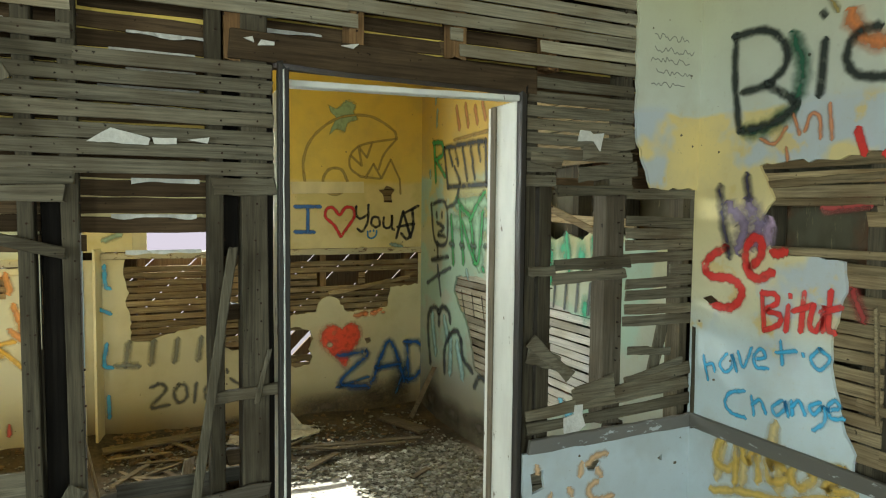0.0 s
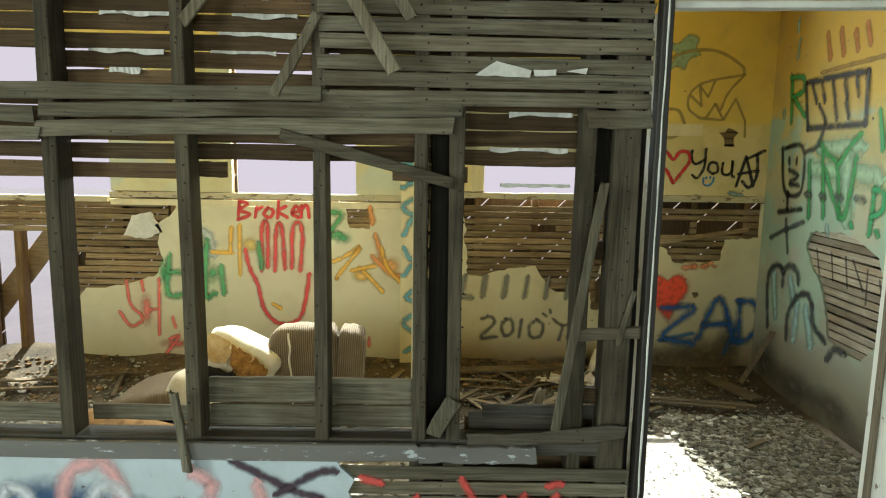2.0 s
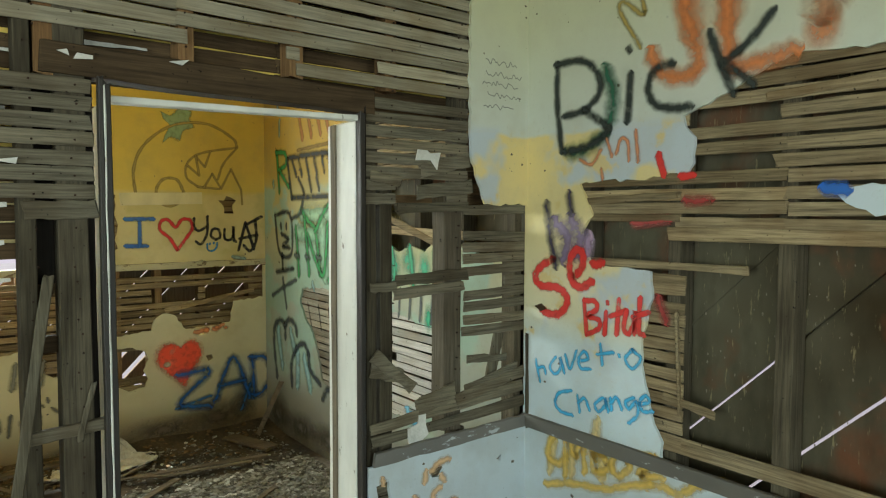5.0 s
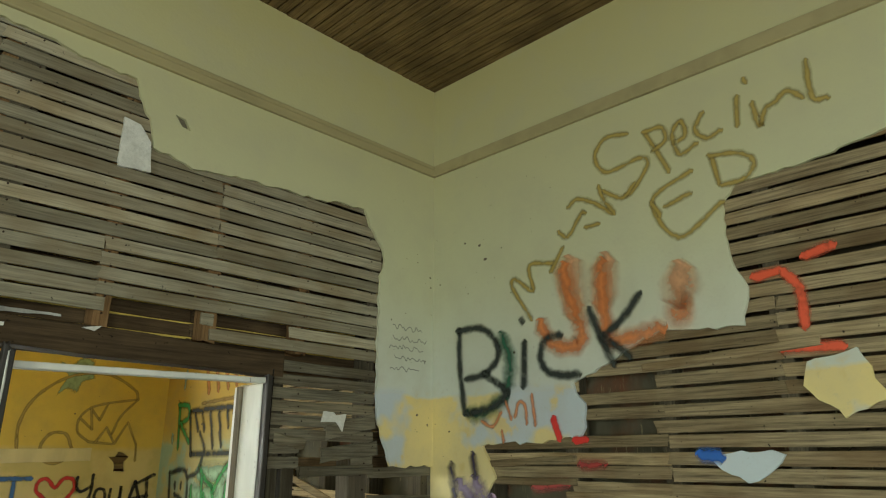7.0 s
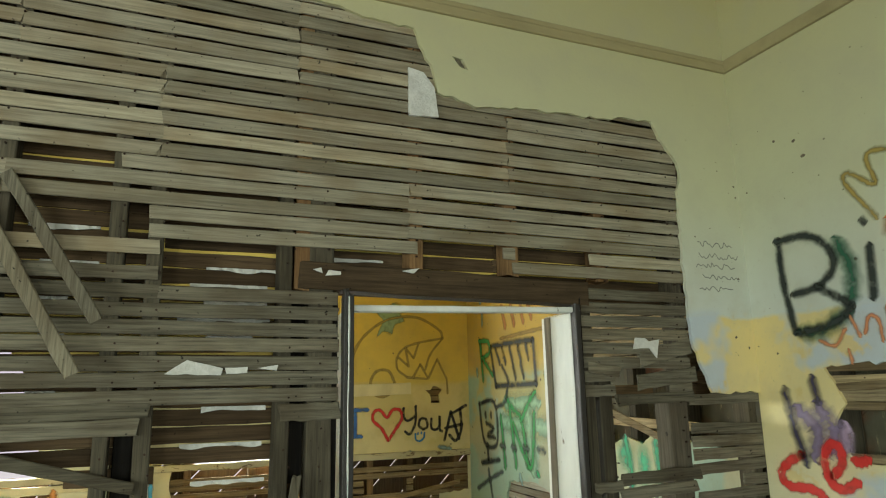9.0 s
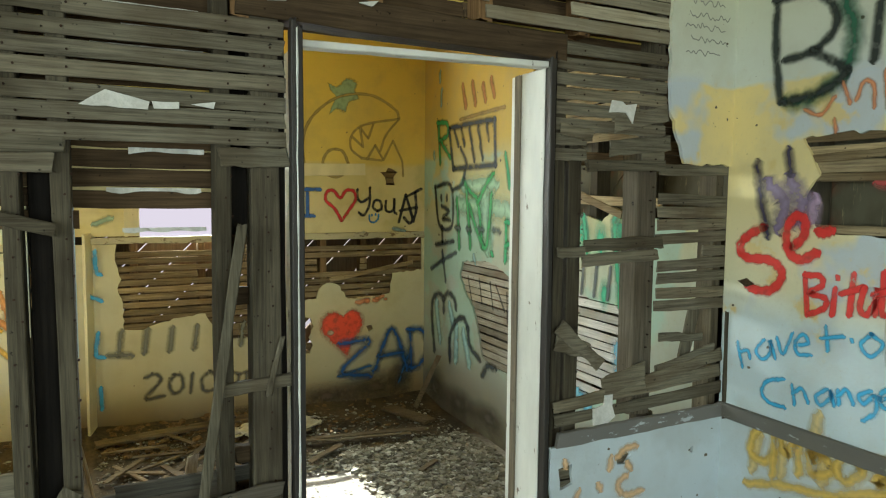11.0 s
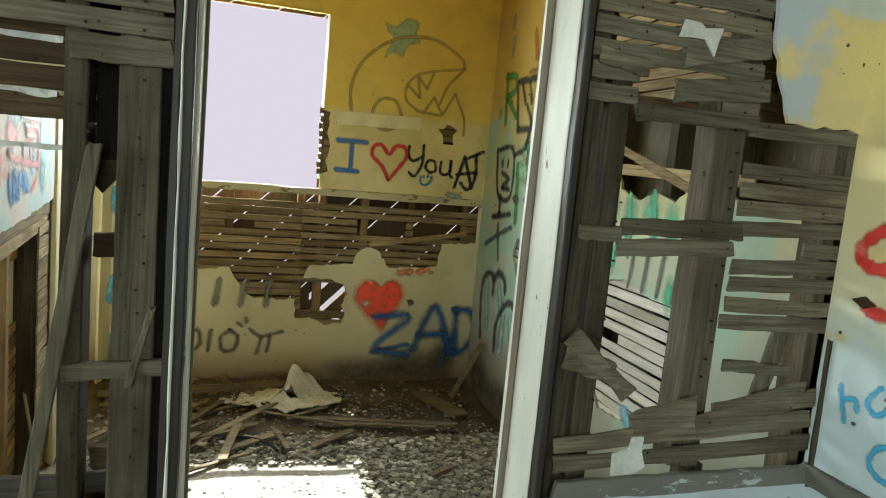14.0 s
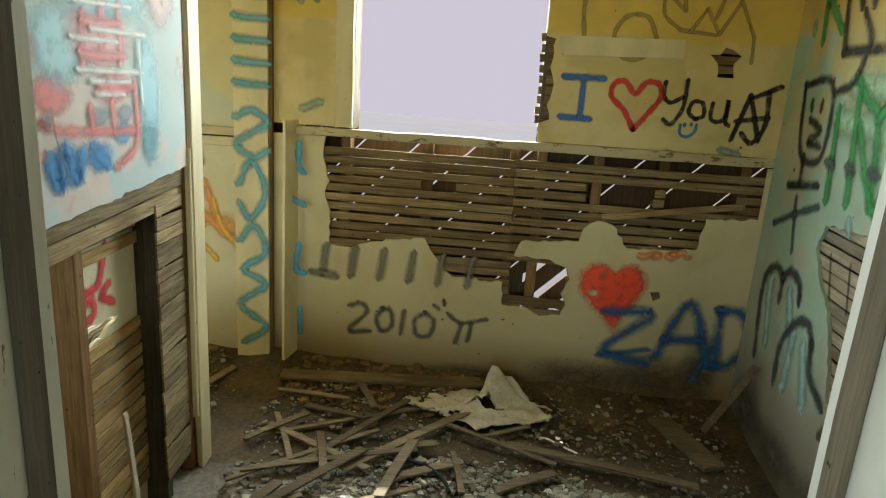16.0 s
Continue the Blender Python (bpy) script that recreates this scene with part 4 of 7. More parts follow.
lay_laths(wall_c, WC, LATH_C, 0.85, 1.51, 0.0505, (-1.62, -1.33), [], [()], 0.004, droop=0.010)
lay_laths(wall_c, WC, LATH_C, 2.73, 3.15, 0.0525, (-0.60, 3.1), [], [(0.25,)], 0.004)
for i, (a, b, hgt, dx) in enumerate((((-1.81, 1.70), (-1.36, 1.705), 0.03, 0.0), ((-1.80, 1.765), (-1.36, 1.79), 0.026, -0.004), ((-1.8, 1.525), (-1.10, 1.53), 0.03, 0.0), ((-1.4, 1.645), (0.9, 1.655), 0.05, 0.0), ((-1.42, 0.865), (0.9, 0.87), 0.06, 0.004), ((-1.40, 1.04), (-1.20, 1.01), 0.03, -0.004), ((-1.05, 2.10), (-0.45, 2.13), 0.03, -0.006))):
    beam("lath", wall_c, WC @ Vector((a[0], dx, a[1])), WC @ Vector((b[0], dx, b[1])), hgt, 0.010, GREY_Y, seed=230 + i, chips=0.003, roll=0)
beam("loose_lath", wall_c, (XC - 0.005, 1.335, 0.98), (XC - 0.010, 1.355, 1.36), 0.03, 0.010, GREY_Y, "broken lath standing loose", seed=240, roll=90)
slab("plaster", wall_c, WC, neg([(2.128, 3.66), (2.128, 0.80), (1.405, 0.80), (1.40, 0.86), (1.44, 0.92), (1.465, 1.02), (1.49, 1.10), (1.50, 1.2), (1.478, 1.33), (1.455, 1.40), (1.467, 1.501), (1.60, 1.51), (1.718, 1.502), (1.79, 1.56), (1.80, 1.64), (1.745, 1.71), (1.77, 1.76), (1.815, 1.84), (1.70, 1.852), (1.50, 1.845), (1.40, 1.868), (1.33, 1.855), (1.30, 1.90), (1.297, 1.99), (1.335, 2.03), (1.345, 2.07), (1.25, 2.10), (1.08, 2.18), (0.97, 2.225), (0.85, 2.215), (0.669, 2.205), (0.642, 2.33), (0.675, 2.40),
                                  (0.690, 2.50), (0.692, 2.64), (0.64, 2.70), (0.36, 2.712), (0.0, 2.78), (-0.5, 2.75), (-1.2, 2.9), (-3.19, 2.9), (-3.19, 3.66)]), -0.014, 0.0, PAINT_NEAR, label="painted plaster with sprayed words and a broken edge", seed=12)
slab("plaster", wall_c, WC, neg([(2.128, 0.745), (2.128, 0.0), (-3.19, 0.0), (-3.19, 0.745)]), -0.014, 0.0, PAINT_LOW, label="pale blue painted plaster below the rail", seed=13)
slab("plaster_patch", wall_c, WC, neg([(0.87, 1.81), (0.80, 1.80), (0.64, 1.815), (0.60, 1.80), (0.66, 1.74), (0.72, 1.715), (0.80, 1.755)]), -0.014, -0.002, PAINT_LOW, label="painted plaster scrap left on laths", seed=15)
slab("plaster_patch", wall_c, WC, neg([(0.52, 2.0), (0.50, 2.07), (0.36, 2.10), (0.30, 1.95), (0.42, 1.90)]), -0.014, -0.002, PAINT_NEAR, label="painted plaster scrap left on laths", seed=16)
beam("chair_rail", wall_c, (XC - 0.024, 2.112, 0.778), (XC - 0.024, -3.18, 0.778), 0.058, 0.022, RAIL_Y, "dark chair rail with chipped paint", seed=20, chips=0.002, cuts=20)
beam("moulding", wall_c, (XC - 0.022, 2.10, 3.190), (XC - 0.022, -3.18, 3.190), 0.058, 0.018, MOULD, "plain picture moulding strip", seed=21, chips=0.0008, cuts=12)
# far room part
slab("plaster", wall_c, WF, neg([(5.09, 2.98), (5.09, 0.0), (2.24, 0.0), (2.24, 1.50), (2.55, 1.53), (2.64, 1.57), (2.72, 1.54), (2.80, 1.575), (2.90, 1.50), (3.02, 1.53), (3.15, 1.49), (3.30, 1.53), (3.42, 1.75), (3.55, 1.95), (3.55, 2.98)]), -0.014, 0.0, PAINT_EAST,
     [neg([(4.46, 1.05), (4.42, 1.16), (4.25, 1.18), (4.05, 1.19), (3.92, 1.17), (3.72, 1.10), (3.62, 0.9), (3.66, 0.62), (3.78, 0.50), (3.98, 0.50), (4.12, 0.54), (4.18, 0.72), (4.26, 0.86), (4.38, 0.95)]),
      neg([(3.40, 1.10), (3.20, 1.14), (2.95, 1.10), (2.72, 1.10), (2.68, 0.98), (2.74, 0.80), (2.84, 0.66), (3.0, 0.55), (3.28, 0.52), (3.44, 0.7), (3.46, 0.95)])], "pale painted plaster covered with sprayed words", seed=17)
LATH_D2 = lath_data("lath", DUSTY_Y, 4, 0.040, 0.008)
lay_laths(wall_c, WF, LATH_D2, 0.45, 1.24, 0.0495, (-4.60, -3.56), [], [()], 0.004)
lay_laths(wall_c, WF, LATH_D, 0.45, 1.19, 0.0495, (-3.50, -2.60), [(-3.36, -3.2, 0.84, 0.90)], [()], 0.004)
lay_laths(wall_c, WF, LATH_C, 1.90, 2.95, 0.0495, (-3.60, -2.25), [], [()], 0.004)
beam("lath", wall_c, (XC, 3.45, 1.62), (XC, 2.5, 1.60), 0.045, 0.01, GREY_Y, seed=250)
beam("lath", wall_c, (XC - 0.004, 3.30, 1.70), (XC - 0.004, 2.75, 1.54), 0.04, 0.01, GREY_Y, seed=251)


def east(strokes):
    return [[(-y, z) for y, z in st] for st in strokes]


# soft dark patches: dirt with the shade of the wall foot painted in
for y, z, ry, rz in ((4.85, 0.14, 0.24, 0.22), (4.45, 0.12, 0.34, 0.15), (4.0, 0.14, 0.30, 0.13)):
    blob(wall_c, WF, -y, z, ry, rz, (0.10, 0.085, 0.06), "painted patch of dirt and corner shade low on the plaster", -0.0147 - 0.0002 * y, 0.42)
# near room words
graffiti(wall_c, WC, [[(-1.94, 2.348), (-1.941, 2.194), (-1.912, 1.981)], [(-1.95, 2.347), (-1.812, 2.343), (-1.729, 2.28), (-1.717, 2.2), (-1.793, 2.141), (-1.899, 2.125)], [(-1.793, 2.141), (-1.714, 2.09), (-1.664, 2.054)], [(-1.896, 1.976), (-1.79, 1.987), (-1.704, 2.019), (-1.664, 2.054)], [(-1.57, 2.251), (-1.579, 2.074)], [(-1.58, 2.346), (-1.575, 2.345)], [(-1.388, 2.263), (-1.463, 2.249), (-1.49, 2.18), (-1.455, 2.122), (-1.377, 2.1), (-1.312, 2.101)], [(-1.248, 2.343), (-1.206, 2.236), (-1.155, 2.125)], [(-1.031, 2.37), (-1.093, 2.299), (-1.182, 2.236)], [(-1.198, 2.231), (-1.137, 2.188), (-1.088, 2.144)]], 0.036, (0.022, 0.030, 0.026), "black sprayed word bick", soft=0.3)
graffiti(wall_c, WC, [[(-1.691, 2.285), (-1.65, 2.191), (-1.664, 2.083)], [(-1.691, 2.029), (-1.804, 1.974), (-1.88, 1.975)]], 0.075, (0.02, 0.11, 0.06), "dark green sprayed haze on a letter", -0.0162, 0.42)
graffiti(wall_c, WC, [[(-1.36, 2.531), (-1.333, 2.397), (-1.288, 2.267), (-1.318, 2.21), (-1.42, 2.226), (-1.482, 2.312)], [(-1.182, 2.512), (-1.186, 2.362), (-1.171, 2.226)], [(-1.166, 2.205), (-1.075, 2.214), (-0.966, 2.234)]], 0.075, (0.62, 0.20, 0.055), "orange sprayed loops", -0.0168, 0.42)
blob(wall_c, WC, -0.883, 2.282, 0.075, 0.085, (0.62, 0.20, 0.055), "orange sprayed cloud", -0.0166, 0.42)
blob(wall_c, WC, -0.867, 2.369, 0.055, 0.12, (0.62, 0.34, 0.18), "pale orange sprayed mist", -0.0161, 0.42)
graffiti(wall_c, WC, [[(-1.336, 2.526), (-1.31, 2.36)], [(-1.173, 2.504), (-1.18, 2.382)], [(-0.874, 2.41), (-0.869, 2.349)]], 0.13, (0.62, 0.34, 0.18), "pale orange sprayed mist", -0.0160, 0.42)
graffiti(wall_c, WC, [[(-1.528, 2.347), (-1.623, 2.496), (-1.606, 2.531), (-1.515, 2.464), (-1.528, 2.578), (-1.401, 2.563)], [(-1.417, 2.53), (-1.355, 2.621)], [(-1.369, 2.69), (-1.325, 2.662), (-1.258, 2.742), (-1.239, 2.746)], [(-1.237, 2.681), (-1.181, 2.683)], [(-1.315, 2.787), (-1.273, 2.812), (-1.198, 2.778), (-1.117, 2.712)], [(-1.167, 2.837), (-1.147, 2.776), (-1.105, 2.709)], [(-1.144, 2.81), (-1.087, 2.77), (-1.052, 2.764), (-1.013, 2.805)]], 0.026, (0.36, 0.27, 0.065), "ochre sprayed words climbing over the plaster", soft=0.38)
graffiti(wall_c, WC, [[(-1.025, 3.025), (-1.123, 3.037), (-1.175, 2.968), (-1.124, 2.889), (-0.979, 2.904), (-0.949, 2.866), (-1.015, 2.783), (-1.052, 2.764)], [(-0.946, 2.995), (-0.867, 2.815)], [(-0.952, 3.004), (-0.878, 2.999), (-0.869, 2.942), (-0.921, 2.914)], [(-0.833, 2.917), (-0.789, 2.935), (-0.802, 2.997), (-0.839, 2.954), (-0.818, 2.866), (-0.754, 2.888)], [(-0.719, 2.998), (-0.751, 2.943), (-0.713, 2.895), (-0.662, 2.908)], [(-0.591, 3.011), (-0.6, 2.906)], [(-0.559, 3.069), (-0.553, 3.058)], [(-0.542, 2.968), (-0.528, 2.877), (-0.503, 2.93), (-0.466, 2.946), (-0.428, 2.971), (-0.385, 2.931)], [(-0.357, 3.053), (-0.355, 2.918), (-0.314, 2.9)]], 0.026, (0.36, 0.27, 0.065), "ochre sprayed words climbing over the plaster", soft=0.38)
graffiti(wall_c, WC, [[(-0.786, 2.789), (-0.943, 2.716), (-0.857, 2.551), (-0.689, 2.641)], [(-0.949, 2.706), (-0.918, 2.653)], [(-0.893, 2.679), (-0.797, 2.705)], [(-0.704, 2.815), (-0.688, 2.714)], [(-0.712, 2.824), (-0.611, 2.803), (-0.564, 2.756), (-0.598, 2.706), (-0.681, 2.701)]], 0.026, (0.36, 0.27, 0.065), "ochre sprayed letters", soft=0.38)
graffiti(wall_c, WC, [[(-1.953, 1.521), (-2.022, 1.485), (-2.058, 1.438), (-2.021, 1.399), (-1.936, 1.4), (-1.881, 1.375), (-1.872, 1.333), (-1.914, 1.287), (-1.976, 1.28), (-2.019, 1.297)], [(-1.828, 1.456), (-1.79, 1.501), (-1.791, 1.554), (-1.83, 1.564), (-1.858, 1.507), (-1.847, 1.439), (-1.798, 1.41), (-1.74, 1.441)], [(-1.738, 1.514), (-1.716, 1.511), (-1.691, 1.522)]], 0.038, (0.66, 0.03, 0.025), "red sprayed letters", soft=0.18)
graffiti(wall_c, WC, [[(-1.778, 1.363), (-1.762, 1.219)], [(-1.778, 1.358), (-1.722, 1.361), (-1.712, 1.33), (-1.758, 1.298), (-1.7, 1.287), (-1.7, 1.253), (-1.756, 1.22)], [(-1.665, 1.324), (-1.671, 1.233)], [(-1.659, 1.364), (-1.657, 1.362)], [(-1.604, 1.381), (-1.611, 1.242)], [(-1.644, 1.309), (-1.566, 1.341)], [(-1.566, 1.341), (-1.578, 1.271), (-1.554, 1.253), (-1.53, 1.298), (-1.525, 1.346), (-1.527, 1.257)], [(-1.505, 1.398), (-1.508, 1.273), (-1.485, 1.257)], [(-1.536, 1.32), (-1.465, 1.348)]], 0.023, (0.66, 0.03, 0.025), "red sprayed letters", -0.0185, 0.18)
graffiti(wall_c, WC, [[(-2.048, 1.063), (-2.02, 0.971)], [(-2.03, 1.029), (-2.0, 1.04), (-1.987, 1.013)], [(-1.931, 1.095), (-1.962, 1.047), (-1.932, 1.021), (-1.9, 1.054), (-1.904, 1.098), (-1.879, 1.037)], [(-1.876, 1.113), (-1.848, 1.06), (-1.814, 1.142)], [(-1.798, 1.102), (-1.752, 1.119), (-1.772, 1.146), (-1.802, 1.113), (-1.789, 1.073), (-1.74, 1.079)], [(-1.691, 1.189), (-1.679, 1.108)], [(-1.705, 1.145), (-1.627, 1.167)], [(-1.599, 1.16), (-1.596, 1.158)], [(-1.536, 1.192), (-1.568, 1.151), (-1.534, 1.119), (-1.498, 1.164), (-1.536, 1.192)]], 0.019, (0.05, 0.40, 0.70), "thin blue sprayed words", soft=0.36)
graffiti(wall_c, WC, [[(-1.842, 0.967), (-1.908, 0.942), (-1.93, 0.894), (-1.896, 0.864), (-1.832, 0.863)], [(-1.808, 0.953), (-1.793, 0.887)], [(-1.8, 0.924), (-1.768, 0.95), (-1.741, 0.908)], [(-1.676, 0.973), (-1.713, 0.938), (-1.694, 0.911), (-1.659, 0.949), (-1.665, 0.973), (-1.646, 0.924)], [(-1.637, 0.979), (-1.63, 0.934)], [(-1.633, 0.962), (-1.606, 0.989), (-1.581, 0.948)], [(-1.528, 1.006), (-1.564, 0.981), (-1.547, 0.959), (-1.513, 0.993), (-1.507, 0.943), (-1.546, 0.902)], [(-1.498, 0.987), (-1.457, 1.005), (-1.473, 1.027), (-1.498, 0.996), (-1.482, 0.963), (-1.441, 0.973)]], 0.020, (0.05, 0.40, 0.70), "thin blue sprayed words", soft=0.36)
graffiti(wall_c, WC, [[(-1.87, 0.786), (-1.946, 0.734), (-1.966, 0.648), (-1.902, 0.631), (-1.868, 0.676)], [(-1.867, 0.594), (-1.862, 0.757), (-1.813, 0.689), (-1.776, 0.786), (-1.762, 0.64)], [(-1.727, 0.775), (-1.713, 0.658), (-1.634, 0.697), (-1.673, 0.73), (-1.718, 0.72), (-1.654, 0.78), (-1.727, 0.775)], [(-1.585, 0.774), (-1.628, 0.717), (-1.592, 0.674), (-1.538, 0.73), (-1.585, 0.774)], [(-1.513, 0.78), (-1.42, 0.793), (-1.495, 0.715), (-1.397, 0.732)], [(-1.974, 0.518), (-1.83, 0.568), (-1.661, 0.6), (-1.523, 0.66), (-1.396, 0.696), (-1.321, 0.691), (-1.251, 0.749), (-1.149, 0.788)]], 0.046, (0.66, 0.46, 0.09), "ochre sprayed loops under the rail", soft=0.4)
graffiti(wall_c, WC, [[(-1.935, 0.721), (-1.954, 0.586)], [(-1.834, 0.749), (-1.831, 0.609)], [(-1.682, 0.761), (-1.671, 0.644)], [(-1.477, 0.777), (-1.459, 0.684)], [(-1.703, 0.867), (-1.709, 0.798)]], 0.06, (0.66, 0.52, 0.22), "pale ochre sprayed mist", -0.0160, 0.42)
graffiti(wall_c, WC, [[(-1.81, 1.938), (-1.751, 1.918), (-1.706, 1.972)], [(-1.679, 2.015), (-1.65, 1.946)], [(-1.629, 1.954), (-1.609, 2.009), (-1.577, 1.994), (-1.57, 1.924)], [(-1.542, 2.034), (-1.527, 1.917)], [(-1.702, 1.896), (-1.693, 1.855)]], 0.02, (0.60, 0.24, 0.10), "faded orange sprayed marks", soft=0.4)
graffiti(wall_c, WC, [[(-1.441, 1.938), (-1.415, 1.862)], [(-1.346, 1.853), (-1.297, 1.857)]], 0.03, (0.66, 0.03, 0.025), "red sprayed dashes", soft=0.2)
graffiti(wall_c, WC, [[(-1.995, 1.757), (-1.973, 1.627), (-1.935, 1.494)], [(-1.868, 1.797), (-1.854, 1.725)]], 0.05, (0.05, 0.042, 0.075), "dark violet sprayed letter, scraped", soft=0.4)
graffiti(wall_c, WC, [[(-1.938, 1.677), (-1.874, 1.618), (-1.888, 1.533)], [(-1.853, 1.69), (-1.804, 1.62), (-1.82, 1.549)]], 0.085, (0.20, 0.15, 0.26), "violet sprayed cloud", -0.0165, 0.42)
graffiti(wall_c, WC, [[(-1.768, 1.61), (-1.784, 1.551)]], 0.09, (0.50, 0.36, 0.52), "pale violet sprayed mist", -0.0160, 0.42)
graffiti(wall_c, WC, east([[(1.33, 1.765), (1.24, 1.77)], [(1.44, 1.40), (1.40, 1.32)], [(1.55, 1.68), (1.40, 1.70)]]), 0.045, (0.36, 0.05, 0.045), "dull red sprayed spots on laths", -0.004, 0.42)
slab("plaster_hole", wall_c, WC, neg([(2.06, 1.305), (2.02, 1.32), (1.985, 1.30), (2.02, 1.285)]), -0.0185, -0.0145, BEAM, amp=0.003, label="dark chip in the plaster")
graffiti(wall_c, WC, east([[(0.62, 2.36), (0.54, 2.37)], [(0.53, 2.36), (0.49, 2.30), (0.49, 2.18)], [(0.57, 2.12), (0.40, 2.11)], [(0.46, 2.40), (0.38, 2.42)]]), 0.035, (0.72, 0.10, 0.04), "orange red sprayed strokes on laths", -0.004, 0.25)
graffiti(wall_c, WC, east([[(0.86, 1.80), (0.80, 1.795)]]), 0.045, (0.02, 0.13, 0.50), "small blue sprayed spot", -0.0165, 0.3)
# far room words
graffiti(wall_c, WF, [[(-4.829, 2.167), (-4.791, 1.866)], [(-4.847, 2.168), (-4.685, 2.152), (-4.67, 2.071), (-4.803, 2.029)], [(-4.78, 2.028), (-4.623, 1.902)]], 0.05, (0.03, 0.26, 0.06), "green sprayed letter", soft=0.3)
graffiti(wall_c, WF, [[(-4.624, 2.113), (-4.279, 2.119), (-3.984, 2.114)], [(-3.984, 2.114), (-3.963, 1.824)], [(-3.963, 1.824), (-4.569, 1.818)], [(-4.569, 1.818), (-4.643, 2.104)]], 0.05, (0.016, 0.020, 0.017), "black sprayed frame", soft=0.3)
graffiti(wall_c, WF, [[(-4.557, 2.085), (-4.49, 1.98)], [(-4.446, 2.085), (-4.397, 1.978)], [(-4.327, 2.082), (-4.288, 1.986)], [(-4.2, 2.081), (-4.162, 1.985)], [(-4.082, 2.084), (-4.052, 1.991)], [(-4.454, 1.957), (-4.358, 1.848)], [(-4.282, 1.957), (-4.245, 1.867)], [(-4.165, 1.961), (-4.128, 1.872)]], 0.045, (0.016, 0.020, 0.017), "black sprayed bars", -0.0185, 0.34)
graffiti(wall_c, WF, [[(-4.438, 2.391), (-4.384, 2.237)], [(-4.294, 2.39), (-4.243, 2.242)], [(-4.143, 2.356), (-4.105, 2.249)], [(-4.034, 2.378), (-3.99, 2.265)]], 0.05, (0.34, 0.13, 0.02), "brown sprayed bars", soft=0.28)
graffiti(wall_c, WF, [[(-4.472, 2.158), (-4.203, 2.169), (-3.858, 2.179)]], 0.03, (0.26, 0.16, 0.02), "brown sprayed line", soft=0.3)
graffiti(wall_c, WF, [[(-4.413, 1.729), (-4.292, 1.645), (-4.193, 1.581), (-4.126, 1.287)], [(-3.994, 1.77), (-4.096, 1.686), (-4.193, 1.581)], [(-4.509, 1.601), (-4.458, 1.255)], [(-4.364, 1.676), (-4.291, 1.271)], [(-4.014, 1.632), (-4.034, 1.452), (-4.083, 1.279), (-4.202, 1.392), (-4.312, 1.552)]], 0.055, (0.03, 0.26, 0.06), "green sprayed tag", soft=0.34)
graffiti(wall_c, WF, [[(-3.818, 1.465), (-3.822, 1.219)], [(-3.817, 1.461), (-3.741, 1.455), (-3.73, 1.361), (-3.815, 1.313)], [(-3.997, 1.252), (-3.984, 1.246)], [(-3.759, 1.233), (-3.747, 1.227)], [(-3.84, 1.884), (-3.782, 1.685)]], 0.055, (0.025, 0.30, 0.10), "green sprayed strokes", -0.0185, 0.34)
graffiti(wall_c, WF, [[(-4.512, 1.393), (-4.462, 1.394)], [(-4.336, 1.394), (-4.291, 1.392)], [(-4.161, 1.401), (-4.112, 1.401)], [(-3.966, 1.403), (-3.897, 1.4)]], 0.06, (0.05, 0.07, 0.06), "dark sprayed dots", -0.0205, 0.38)
graffiti(wall_c, WF, [[(-4.88, 1.688), (-4.61, 1.696), (-4.583, 1.409), (-4.799, 1.405), (-4.88, 1.688)], [(-4.773, 1.619), (-4.763, 1.592)], [(-4.673, 1.62), (-4.669, 1.594)], [(-4.759, 1.546), (-4.636, 1.509), (-4.742, 1.454), (-4.615, 1.447)], [(-4.749, 1.389), (-4.737, 1.274)], [(-4.856, 1.249), (-4.553, 1.295)], [(-4.385, 1.791), (-4.431, 1.703), (-4.571, 1.665)]], 0.042, (0.016, 0.020, 0.017), "black sprayed frame", soft=0.32)
graffiti(wall_c, WF, [[(-4.939, 1.056), (-4.752, 1.132), (-4.513, 1.216)], [(-4.743, 1.208), (-4.679, 0.989)]], 0.042, (0.055, 0.075, 0.085), "grey sprayed cross", soft=0.36)
graffiti(wall_c, WF, [[(-4.867, 0.423), (-4.918, 0.668), (-4.905, 0.815), (-4.801, 0.877), (-4.718, 0.848), (-4.706, 0.755)], [(-4.718, 0.848), (-4.64, 0.902), (-4.537, 0.88), (-4.503, 0.81)], [(-4.593, 0.405), (-4.601, 0.569), (-4.514, 0.706), (-4.388, 0.757), (-4.315, 0.696)], [(-4.315, 0.696), (-4.282, 0.582), (-4.135, 0.514)], [(-4.098, 0.414), (-4.032, 0.494), (-3.923, 0.503)]], 0.055, (0.035, 0.045, 0.05), "black sprayed loops", soft=0.34)
graffiti(wall_c, WF, [[(-4.842, 0.802), (-4.77, 0.528)], [(-4.614, 0.811), (-4.556, 0.697)], [(-4.497, 0.664), (-4.499, 0.432)], [(-4.385, 0.656), (-4.29, 0.448)]], 0.09, (0.34, 0.54, 0.54), "pale blue sprayed fill", -0.0160, 0.4)
graffiti(wall_c, WF, [[(-4.35, 1.06), (-4.294, 0.907)], [(-4.186, 1.063), (-4.141, 0.894)], [(-4.036, 1.056), (-3.991, 0.882)], [(-3.961, 1.048), (-3.844, 0.893)], [(-3.819, 1.014), (-3.806, 0.824)], [(-3.708, 0.978), (-3.652, 0.823)]], 0.02, (0.05, 0.05, 0.05), "thin black bars on laths", -0.003, 0.42)
